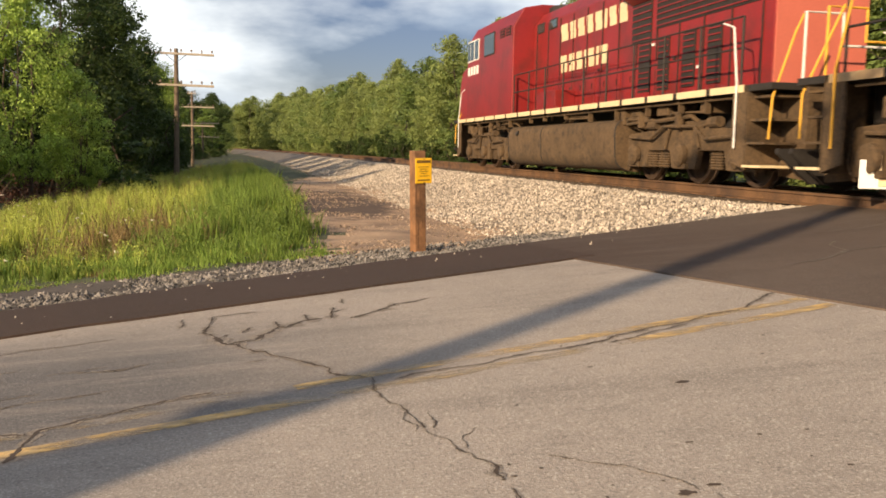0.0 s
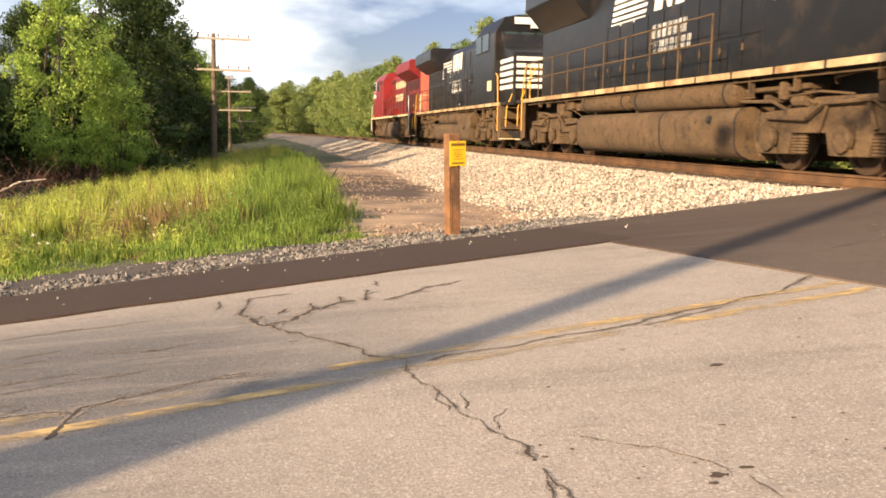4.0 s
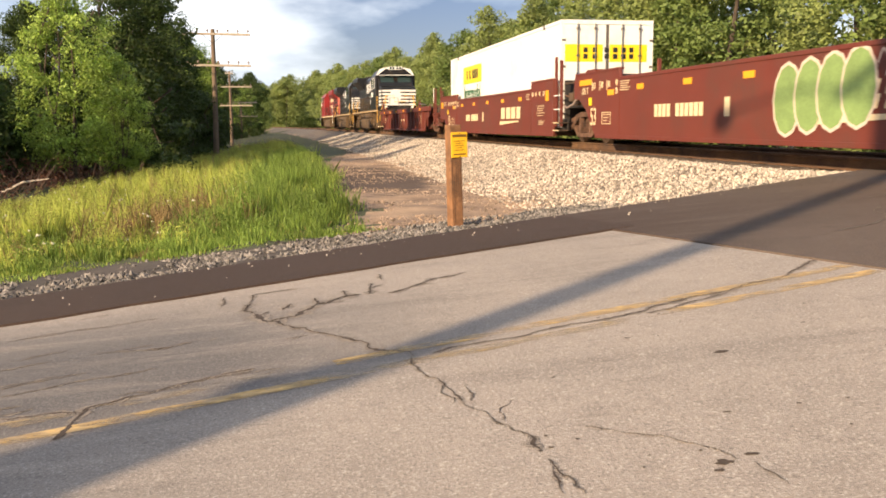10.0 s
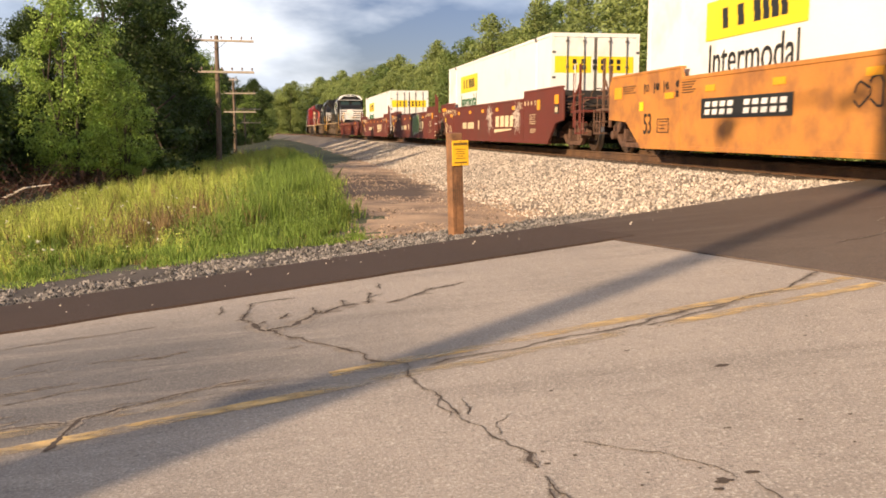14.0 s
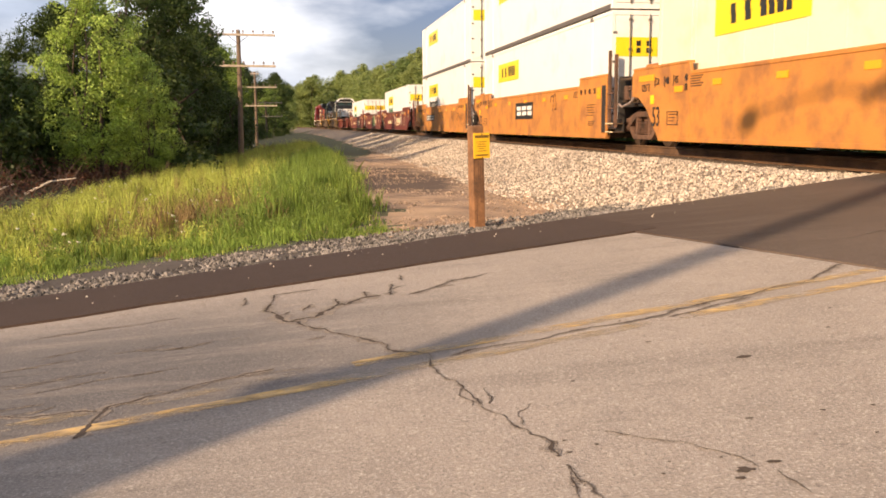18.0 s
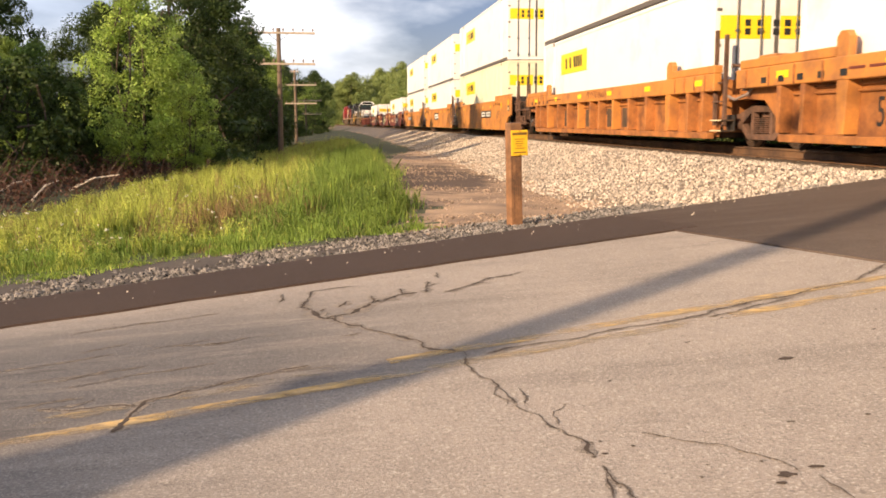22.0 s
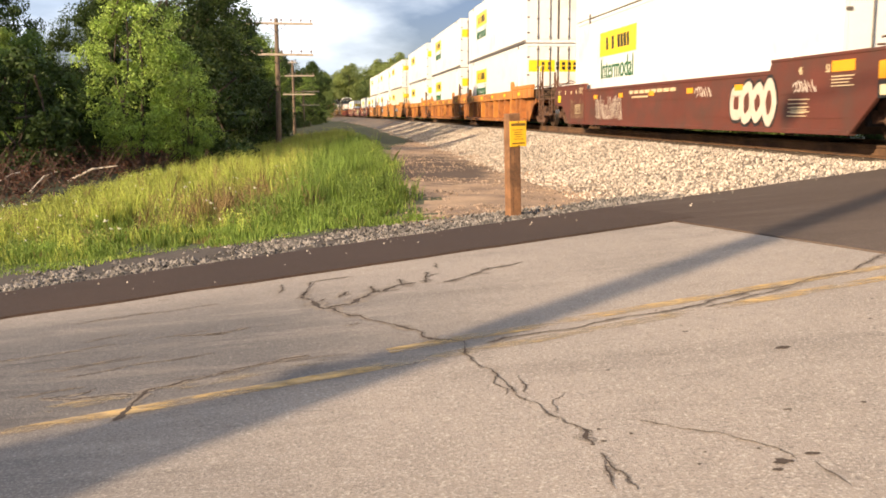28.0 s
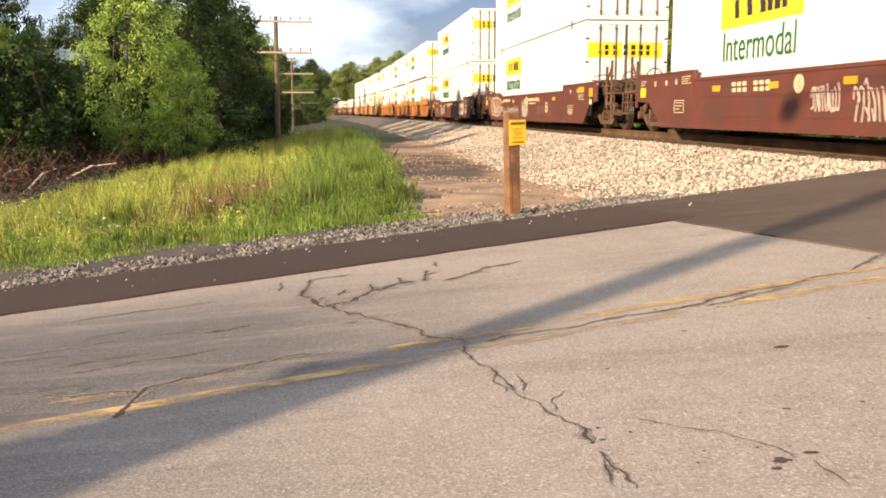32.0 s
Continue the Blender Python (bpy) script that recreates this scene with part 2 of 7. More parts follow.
def damp_patch(m, place, size, dark):
    """A patch of dark, stony soil with a ragged edge."""
    n, l = m.node_tree.nodes, m.node_tree.links
    b = n["Principled BSDF"]
    src = b.inputs["Base Color"].links[0].from_socket
    co, mp, gr, no, ad, rm, mx = (n.new(k) for k in ("ShaderNodeTexCoord", "ShaderNodeMapping", "ShaderNodeTexGradient", "ShaderNodeTexNoise", "ShaderNodeMath", "ShaderNodeMapRange", "ShaderNodeMix"))
    mp.vector_type = "TEXTURE"
    mp.inputs["Location"].default_value, mp.inputs["Scale"].default_value, mp.inputs["Rotation"].default_value = place, size, (0, 0, radians(8))
    gr.gradient_type, ad.operation, mx.data_type = "SPHERICAL", "ADD", "RGBA"
    no.inputs["Scale"].default_value, no.inputs["Detail"].default_value, no.inputs["Roughness"].default_value = 1.6, 9, 0.7
    rm.inputs["From Min"].default_value, rm.inputs["From Max"].default_value = 0.72, 0.98
    l.new(co.outputs["Object"], mp.inputs["Vector"]), l.new(mp.outputs["Vector"], gr.inputs["Vector"]), l.new(co.outputs["Object"], no.inputs["Vector"])
    l.new(gr.outputs["Fac"], ad.inputs[0]), l.new(no.outputs["Fac"], ad.inputs[1]), l.new(ad.outputs[0], rm.inputs["Value"])
    l.new(rm.outputs[0], mx.inputs["Factor"]), l.new(src, mx.inputs["A"])
    mx.inputs["B"].default_value = (*dark, 1)
    l.new(mx.outputs["Result"], b.inputs["Base Color"])


damp_patch(SOIL, (-0.7, 24.5, -0.9), (2.8, 10.0, 3.0), (0.085, 0.053, 0.036))
MEADOW = mat("meadow_soil", (0.062, 0.066, 0.026), 0.95, var=0.4, scale=0.5, fine=8, bump=0.5)
BALLAST_BED = mat("ballast_bed", (0.20, 0.16, 0.125), 0.95, var=0.4, scale=3.0, fine=16, bump=1.0)
STONE = mat("ballast_stone", (0.41, 0.35, 0.285), 0.9, var=0.3, scale=0.6, fine=20, bump=0.2, island=0.6)
GREY_STONE = mat("grey_gravel", (0.155, 0.138, 0.123), 0.9, var=0.45, scale=1.5, fine=20, bump=0.2, island=0.9)
RUST = mat("rusty_steel", (0.16, 0.085, 0.042), 0.85, 0.1, var=0.35, scale=3, bump=0.3, dirt=(0.06, 0.035, 0.024), dirt_amount=0.4)
RAIL_TOP = mat("polished_rail", (0.45, 0.42, 0.38), 0.25, 1.0, var=0.1)
TIE_WOOD = mat("tie_wood", (0.085, 0.062, 0.045), 0.9, var=0.35, scale=5, bump=0.5)
POST_WOOD = mat("weathered_brown_wood", (0.26, 0.125, 0.055), 0.8, var=0.3, scale=3, fine=25, bump=0.5, dirt=(0.12, 0.06, 0.03), dirt_amount=0.4, dirt_scale=4)
POLE_WOOD = mat("grey_pole_wood", (0.16, 0.115, 0.08), 0.85, var=0.3, scale=2, fine=18, bump=0.5)
ARM_WOOD = mat("crossarm_wood", (0.42, 0.35, 0.27), 0.85, var=0.25, scale=4, bump=0.3)
CERAMIC = mat("insulator_glass", (0.22, 0.16, 0.12), 0.3, var=0.1, bump=0)
SIGN_YELLOW = mat("yellow_sign", (0.85, 0.48, 0.02), 0.5, var=0.08, bump=0.05)
SIGN_BLACK = mat("sign_print", (0.16, 0.09, 0.015), 0.6, bump=0)
BARK = mat("bark", (0.07, 0.052, 0.038), 0.95, var=0.35, scale=4, fine=20, bump=0.8)
DEAD_WOOD = mat("dead_brush", (0.085, 0.052, 0.038), 0.95, var=0.4, scale=3, bump=0.4)
GRASS = leaf_mat("grass_blades", (0.39, 0.43, 0.09), 0.4)
GRASS_DEEP = leaf_mat("short_grass", (0.18, 0.26, 0.048), 0.4)
VERGE = mat("verge_soil", (0.07, 0.054, 0.043), 0.95, var=0.45, scale=1.2, fine=12, bump=0.6)
CLOD = mat("dirt_clods", (0.26, 0.185, 0.13), 0.95, var=0.3, scale=0.5, fine=10, bump=0.3, island=0.6)
GRASS_BROWN = leaf_mat("seeding_weeds", (0.27, 0.19, 0.085), 0.4)
FLOWER = mat("white_petals", (0.75, 0.72, 0.62), 0.6, var=0.1, bump=0)
# the third leaf green is lowered to hold the deep shade of the woods
LEAVES = [leaf_mat("leaves_mid", (0.17, 0.245, 0.047)), leaf_mat("leaves_light", (0.30, 0.41, 0.082)), leaf_mat("leaves_dark_shaded", (0.052, 0.082, 0.019))]
FAR_LEAF = leaf_mat("leaves_beyond", (0.165, 0.225, 0.062), 0.22)
OLIVE = leaf_mat("leaves_olive", (0.245, 0.295, 0.09), 0.22)
DEAD_LEAF = leaf_mat("dead_leaves", (0.085, 0.038, 0.024), 0.5)
PALE_WOOD = mat("bleached_branch", (0.50, 0.42, 0.34), 0.9, var=0.2, bump=0.3)
RED = mat("red_locomotive_paint", (0.235, 0.015, 0.015), 0.45, var=0.22, scale=1.2, bump=0.05, dirt=(0.13, 0.018, 0.015), dirt_amount=0.3, dirt_scale=1.4)
PINK = mat("faded_red_paint", (0.56, 0.15, 0.105), 0.55, var=0.12, scale=2, bump=0.05)
BLACK = mat("black_locomotive_paint", (0.012, 0.0115, 0.012), 0.36, var=0.3, scale=1.5, bump=0.06, dirt=(0.04, 0.029, 0.02), dirt_amount=0.2, dirt_scale=2.2, spec=0.4)
WHITE = mat("white_paint", (0.78, 0.76, 0.72), 0.5, var=0.06, bump=0.03)
STRIPE = mat("cream_reflective_stripe", (0.72, 0.58, 0.36), 0.5, var=0.15, scale=2, bump=0.03)
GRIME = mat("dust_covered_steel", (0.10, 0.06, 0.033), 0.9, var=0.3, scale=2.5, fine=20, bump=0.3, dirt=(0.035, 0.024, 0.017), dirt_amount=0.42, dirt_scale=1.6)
LOCO_DUST = mat("caked_road_dust", (0.105, 0.066, 0.034), 0.95, var=0.5, scale=1.6, fine=24, bump=0.4, dirt=(0.035, 0.024, 0.016), dirt_amount=0.24, dirt_scale=5.5)
TRUCK_BROWN = mat("rust_brown_cast_steel", (0.135, 0.07, 0.043), 0.9, var=0.4, scale=2.5, fine=20, bump=0.3, dirt=(0.05, 0.03, 0.02), dirt_amount=0.3, dirt_scale=3.0)
HOSE = mat("grey_rubber_hose", (0.26, 0.20, 0.17), 0.6, var=0.15, bump=0)
DARK_STEEL = mat("dark_steel", (0.035, 0.03, 0.027), 0.7, 0.3, var=0.3, bump=0.2)
WHEEL = mat("wheel_steel", (0.08, 0.05, 0.033), 0.7, 0.4, var=0.3, scale=6, bump=0.2)
TREAD = mat("wheel_tread", (0.5, 0.48, 0.45), 0.3, 1.0, var=0.1, bump=0)
HANDRAIL_Y = mat("yellow_handrail", (0.80, 0.43, 0.05), 0.5, var=0.1, bump=0)
GLASS = mat("tinted_glass", (0.03, 0.05, 0.05), 0.06, 0.0, var=0.1, bump=0)
GRILLE = mat("grille", (0.03, 0.026, 0.024), 0.7, 0.2, var=0.3, scale=8, bump=0.3)
WELL_RED = mat("oxide_red_paint", (0.135, 0.028, 0.017), 0.62, var=0.16, scale=1.1, bump=0.06, dirt=(0.10, 0.036, 0.024), dirt_amount=0.26, dirt_scale=0.8)
WELL_RED_B = mat("brown_oxide_paint", (0.125, 0.034, 0.021), 0.68, var=0.28, scale=1.1, bump=0.06, dirt=(0.085, 0.04, 0.028), dirt_amount=0.36, dirt_scale=1.3)
WELL_ORANGE = mat("faded_orange_paint", (0.52, 0.215, 0.045), 0.6, var=0.14, scale=1.2, bump=0.06, dirt=(0.30, 0.125, 0.042), dirt_amount=0.36, dirt_scale=1.8)
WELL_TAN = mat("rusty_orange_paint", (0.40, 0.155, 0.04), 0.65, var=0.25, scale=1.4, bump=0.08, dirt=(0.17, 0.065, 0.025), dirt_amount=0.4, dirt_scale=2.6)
BOX_WHITE = mat("white_container_paint", (0.80, 0.79, 0.76), 0.45, var=0.05, scale=0.8, bump=0.03, dirt=(0.66, 0.62, 0.55), dirt_amount=0.16, dirt_scale=0.7)
BOX_CREAM = mat("cream_container_paint", (0.76, 0.71, 0.52), 0.5, var=0.07, scale=0.8, bump=0.03, dirt=(0.60, 0.53, 0.38), dirt_amount=0.2, dirt_scale=0.8)
BOX_TRIM = mat("container_steel_trim", (0.13, 0.115, 0.10), 0.6, 0.2, var=0.2, bump=0.1)
BANNER = mat("yellow_banner", (0.86, 0.60, 0.02), 0.45, var=0.06, bump=0)
GREEN_INK = mat("green_lettering", (0.02, 0.14, 0.055), 0.5, var=0.05, bump=0)
BLACK_INK = mat("black_lettering", (0.02, 0.02, 0.02), 0.5, var=0.05, bump=0)
DECAL_O = mat("orange_reflector", (0.85, 0.36, 0.02), 0.4, var=0.06, bump=0)
SPRAY_W = mat("white_spray_paint", (0.60, 0.50, 0.41), 0.7, var=0.15, bump=0)
SPRAY_G = mat("green_spray_paint", (0.20, 0.30, 0.10), 0.7, var=0.25, scale=3, bump=0)
SPRAY_T = mat("tan_spray_paint", (0.25, 0.15, 0.09), 0.7, var=0.2, scale=3, bump=0)
SILL_DULL = mat("dust-dulled sill stripe", (0.50, 0.37, 0.21), 0.7, var=0.35, scale=0.8, fine=12, bump=0.05, dirt=(0.26, 0.15, 0.07), dirt_amount=0.4, dirt_scale=1.2)
RED_LENS = mat("red_lens", (0.55, 0.01, 0.02), 0.25, var=0.05, bump=0)


# ---- mesh helpers ----
def part(name, bm, material, parent=None, label=""):
    """One bmesh as one mesh object, under a thing or a part."""
    me = bpy.data.meshes.new(name)
    bm.to_mesh(me)
    bm.free()
    me.materials.append(material)
    ob = new(name, me)
    ob.parent = parent
    if label:
        ob["label"] = label
    return ob


def raw(name, verts, faces, material, parent=None):
    me = bpy.data.meshes.new(name)
    me.from_pydata(verts, [], faces)
    me.update()
    me.materials.append(material)
    ob = new(name, me)
    ob.parent = parent
    return ob


def B():
    return bmesh.new()


def box(bm, x0, x1, y0, y1, z0, z1, bevel=0.0):
    vs = [bm.verts.new(c) for c in ((x0, y0, z0), (x1, y0, z0), (x1, y1, z0), (x0, y1, z0), (x0, y0, z1), (x1, y0, z1), (x1, y1, z1), (x0, y1, z1))]
    fs = [bm.faces.new([vs[i] for i in f]) for f in ((3, 2, 1, 0), (4, 5, 6, 7), (0, 1, 5, 4), (1, 2, 6, 5), (2, 3, 7, 6), (3, 0, 4, 7))]
    if bevel:
        es = list({e for f in fs for e in f.edges})
        bmesh.ops.bevel(bm, geom=es, offset=bevel, segments=2, affect="EDGES", profile=0.5)
    return bm


def prism(bm, pts, lo, hi, axis="y", bevel=0.0):
    """A polygon drawn in two axes, drawn out along the third."""
    at = {"y": lambda a, b, c: (a, c, b), "x": lambda a, b, c: (c, a, b), "z": lambda a, b, c: (a, b, c)}[axis]
    a = [bm.verts.new(at(p, q, lo)) for p, q in pts]
    b = [bm.verts.new(at(p, q, hi)) for p, q in pts]
    fs = [bm.faces.new(a), bm.faces.new(b[::-1])]
    for i in range(len(pts)):
        j = (i + 1) % len(pts)
        fs.append(bm.faces.new((a[i], b[i], b[j], a[j])))
    bmesh.ops.recalc_face_normals(bm, faces=fs)
    if bevel:
        es = list({e for f in fs for e in f.edges})
        bmesh.ops.bevel(bm, geom=es, offset=bevel, segments=2, affect="EDGES", profile=0.5)
    return bm


def tube(bm, pts, r, seg=6, r1=None):
    """A round bar through points."""
    pts = [Vector(p) for p in pts]
    rings = []
    for i, p in enumerate(pts):
        d = (pts[min(i + 1, len(pts) - 1)] - pts[max(i - 1, 0)]).normalized()
        u = d.orthogonal().normalized()
        v = d.cross(u)
        rr = r if r1 is None else r + (r1 - r) * i / (len(pts) - 1)
        rings.append((d, u, v, p, rr))
    u0 = rings[0][1]
    loops = []
    for d, u, v, p, rr in rings:
        u0 = (u0 - d * u0.dot(d)).normalized()
        v = d.cross(u0)
        loops.append([bm.verts.new(p + (u0 * math.cos(a) + v * math.sin(a)) * rr) for a in (2 * math.pi * k / seg for k in range(seg))])
    for a, b in zip(loops, loops[1:]):
        for k in range(seg):
            bm.faces.new((a[k], a[(k + 1) % seg], b[(k + 1) % seg], b[k]))
    bm.faces.new(loops[0][::-1]), bm.faces.new(loops[-1])
    return bm


def lathe(bm, prof, axis="y", centre=(0, 0, 0), seg=24):
    """A profile of (radius, place along the axis) turned round it."""
    c = Vector(centre)
    loops = []
    for r, h in prof:
        ring = []
        for k in range(seg):
            a = 2 * math.pi * k / seg
            q = {"y": (r * math.cos(a), h, r * math.sin(a)), "x": (h, r * math.cos(a), r * math.sin(a)), "z": (r * math.cos(a), r * math.sin(a), h)}[axis]
            ring.append(bm.verts.new(c + Vector(q)))
        loops.append(ring)
    fs = []
    for a, b in zip(loops, loops[1:]):
        for k in range(seg):
            fs.append(bm.faces.new((a[k], a[(k + 1) % seg], b[(k + 1) % seg], b[k])))
    fs.append(bm.faces.new(loops[0])), fs.append(bm.faces.new(loops[-1]))
    bmesh.ops.recalc_face_normals(bm, faces=fs)
    return bm


def shade_smooth(ob, angle=0.6):
    ob.data.shade_smooth()
    ob.data.set_sharp_from_angle(angle=angle)
    return ob


def thing(name, m, label, category, group="", kind=""):
    ob = new(name)
    ob.matrix_basis = m
    return tagged(ob, label, category, group, kind)


def text_mesh(name, words, size, m, material, parent, shear=0.0, squeeze=1.0):
    """Words in the built-in font, as a thin mesh."""
    cu = bpy.data.curves.new(name, "FONT")
    cu.body, cu.size, cu.extrude, cu.shear, cu.align_x = words, size, 0.004, shear, "CENTER"
    tmp = new("lettering", cu)
    me = bpy.data.meshes.new_from_object(tmp)
    bpy.data.objects.remove(tmp)
    me.transform(m @ Matrix.Diagonal((squeeze, 1, 1, 1)))
    me.materials.clear()
    me.materials.append(material)
    ob = new(name, me)
    ob.parent = parent
    return ob


# ---- plan of the track ----
X0, Y0, TH0, KAPPA, SPEED = 5.980, 25.0, 0.11408, 0.000317, 9.2


def track(s, lateral=0.0, z=0.0):
    """A place on the line, s metres along it; lateral is towards the road side."""
    th = TH0 + KAPPA * s
    x = X0 + (math.cos(th) - math.cos(TH0)) / KAPPA - lateral * math.cos(th)
    y = Y0 + (math.sin(th) - math.sin(TH0)) / KAPPA - lateral * math.sin(th)
    return x, y, z, th


def on_track(s):
    x, y, z, th = track(s)
    return pose(x, y, 0, 0, 0, 90 + math.degrees(th))



def lateral_of(x, y):
    """Distance from the line, towards the road side, and distance along it."""
    dx, dy = x - X0, y - Y0
    s = -math.sin(TH0) * dx + math.cos(TH0) * dy
    q = -(math.cos(TH0) * dx + math.sin(TH0) * dy)
    return q - 0.5 * KAPPA * s * s, s


ROAD_D, ROAD_N = Vector((0.9487, 0.3162)), Vector((-0.3162, 0.9487))


def road_z(x, y):
    """The road climbs to the crossing and runs level over it."""
    z = -0.706 + 0.0824 * x - 0.0009 * y
    q, _ = lateral_of(x, y)
    z = min(z, -0.06)
    if q < -2.5:
        z = -0.06 - 0.05 * (-q - 2.5)
    return max(z, -2.2)


def road_pt(e, n, lift=0.0):
    x, y = ROAD_D.x * e + ROAD_N.x * n, ROAD_D.y * e + ROAD_N.y * n
    return x, y, road_z(x, y) + lift


def smooth(a, b, v):
    t = max(0.0, min(1.0, (v - a) / (b - a)))
    return t * t * (3 - 2 * t)


def outer_n(e):
    """The far edge of the pavement."""
    return 8.46 + 0.066 * e


def ground_z(x, y):
    """Natural ground: bank of the line, dirt strip, meadow, road verge."""
    q, s = lateral_of(x, y)
    aq = abs(q)
    meadow = -1.38 + 0.10 * math.sin(x * 0.21 + 1.0) * math.sin(y * 0.17) + 0.05 * noise.noise((x * 0.6, y * 0.6, 0))
    dirt = -0.92 + 0.05 * noise.noise((x * 0.8, y * 0.8, 3))
    if aq < 1.95:
        bank = -0.24
    elif aq < 4.6:
        bank = -0.24 + (dirt + 0.24) * ((aq - 1.95) / 2.65) ** 0.9
    else:
        bank = dirt + (meadow - dirt) * smooth(7.0, 12.0, aq)
    n = x * ROAD_N.x + y * ROAD_N.y
    e = x * ROAD_D.x + y * ROAD_D.y
    out = outer_n(e)
    d = n - out if n > out else (-0.9 - n if n < -0.9 else 0.0)
    if d == 0.0:
        return road_z(x, y) - 0.12
    verge = road_z(x, y) - 0.03 - 0.025 * d
    w = smooth(0.0, 1.2, d) if aq < 4.6 else smooth(0.8, 3.5 + 5.0 * smooth(5.0, 9.0, aq), d)
    return verge + (bank - verge) * w


# ---- ground, road, line ----
def steps(*spans):
    out = []
    for a, b, d in spans:
        k = max(1, round((b - a) / d))
        out += [a + (b - a) * i / k for i in range(k)]
    return out + [spans[-1][1]]


def dirt_edge(s):
    """How far the bare dirt reaches from the line."""
    return 7.6 - 2.9 * smooth(6, 26, s)


def build_ground():
    xs = steps((-900, -200, 100), (-200, -40, 20), (-40, -18, 1.5), (-18, 15, 0.3), (15, 40, 2), (40, 200, 20), (200, 900, 100))
    ys = steps((-600, -100, 100), (-100, -20, 10), (-20, -7, 1.0), (-7, 30, 0.3), (30, 60, 0.8), (60, 160, 4), (160, 400, 20), (400, 1600, 150))
    verts = [(x, y, ground_z(x, y)) for y in ys for x in xs]
    w = len(xs)
    faces = [(j * w + i, j * w + i + 1, (j + 1) * w + i + 1, (j + 1) * w + i) for j in range(len(ys) - 1) for i in range(w - 1)]
    ob = raw("ground", verts, faces, MEADOW)
    ob.data.materials.append(SOIL), ob.data.materials.append(BALLAST_BED), ob.data.materials.append(VERGE)
    for f in ob.data.polygons:
        c = f.center
        q, s = lateral_of(c.x, c.y)
        wob = 0.5 * noise.noise((c.x * 0.5, c.y * 0.5, 7))
        n, e = c.x * ROAD_N.x + c.y * ROAD_N.y, c.x * ROAD_D.x + c.y * ROAD_D.y
        if abs(q) < 4.5 + wob:
            f.material_index = 2
        elif -2.5 < n < outer_n(e) + 2.2 - 0.12 * e + wob and q > 6.0:
            f.material_index = 3
        elif abs(q) < dirt_edge(s) + wob * 1.2 or -2.5 < n < outer_n(e) + 1.0:
            f.material_index = 1
    ob.data.shade_smooth()
    return tagged(ob, "sloping ground of meadow, bare dirt and railway bank", "ground", kind="structure")


def sheet(name, e_list, n_of, m, lift, thick, label):
    """A slab that follows the road's slope."""
    verts, faces = [], []
    for e in e_list:
        row = n_of(e)
        for n in row:
            verts.append(road_pt(e, n, lift))
    w = len(n_of(e_list[0]))
    k = len(e_list)
    faces = [(j * w + i, (j + 1) * w + i, (j + 1) * w + i + 1, j * w + i + 1) for j in range(k - 1) for i in range(w - 1)]
    base = len(verts)
    rim = [j * w for j in range(k)] + [(k - 1) * w + i for i in range(1, w)] + [j * w + w - 1 for j in range(k - 2, -1, -1)] + [i for i in range(w - 2, 0, -1)]
    for i in rim:
        x, y, z = verts[i]
        verts.append((x, y, z - thick))
    r = len(rim)
    faces += [(rim[i], base + i, base + (i + 1) % r, rim[(i + 1) % r]) for i in range(r)]
    ob = raw(name, verts, faces, m)
    bm = bmesh.new()
    bm.from_mesh(ob.data)
    bmesh.ops.recalc_face_normals(bm, faces=bm.faces)
    bm.to_mesh(ob.data)
    bm.free()
    return tagged(ob, label, "road", kind="structure")


def spread(a, b, k):
    return [a + (b - a) * i / k for i in range(k + 1)]


def wobble(v, k):
    return 0.05 * noise.noise((v * 1.7, k, 0)) + 0.02 * noise.noise((v * 7, k, 2))


def build_road():
    es = steps((-60, -8, 2), (-8, 5.0, 0.25))
    sheet("road", es, lambda e: spread(-0.9, 7.18 + 0.033 * e + wobble(e, 1), 16), ASPHALT, 0.0, 0.1, "worn grey asphalt road with cracks, rising to the crossing")
    sheet("road_overlay", es, lambda e: [7.12 + 0.033 * e + wobble(e, 5), 7.5 + 0.04 * e, 8.0 + 0.05 * e, outer_n(e) + wobble(e, 9)], STRIP_ASPHALT, 0.018, 0.12, "fresh dark asphalt strip along the road edge")
    es = steps((4.75, 14, 0.25), (14, 70, 2))
    sheet("crossing_overlay", es, lambda e: [(-0.9 + (outer_n(e) + 0.9) * i / 20) for i in range(21)], CROSSING_ASPHALT, 0.014, 0.12, "fresh dark asphalt over the railway crossing")
    for name, n0, e0, e1 in (("centre_line", 4.07, -40, 4.7), ("centre_line", 4.33, -40, 4.72)):
        pts = steps((e0, -4, 2), (-4, e1, 0.2))
        verts = [road_pt(e, n0 + o + 0.012 * noise.noise((e * 3, o * 9, n0)), 0.004) for e in pts for o in (0.0, 0.11)]
        faces = [(2 * i, 2 * i + 2, 2 * i + 3, 2 * i + 1) for i in range(len(pts) - 1)]
        line = raw(name, verts, faces, YELLOW_LINE)
        line.data.materials.append(FAINT_LINE)
        for f, e in zip(line.data.polygons, pts):
            f.material_index = 1 if (e < 1.0 if n0 > 4.2 else 1.4 < e < 3.0) else 0
        tagged(line, "worn yellow centre line painted on the road", "road line", kind="structure")


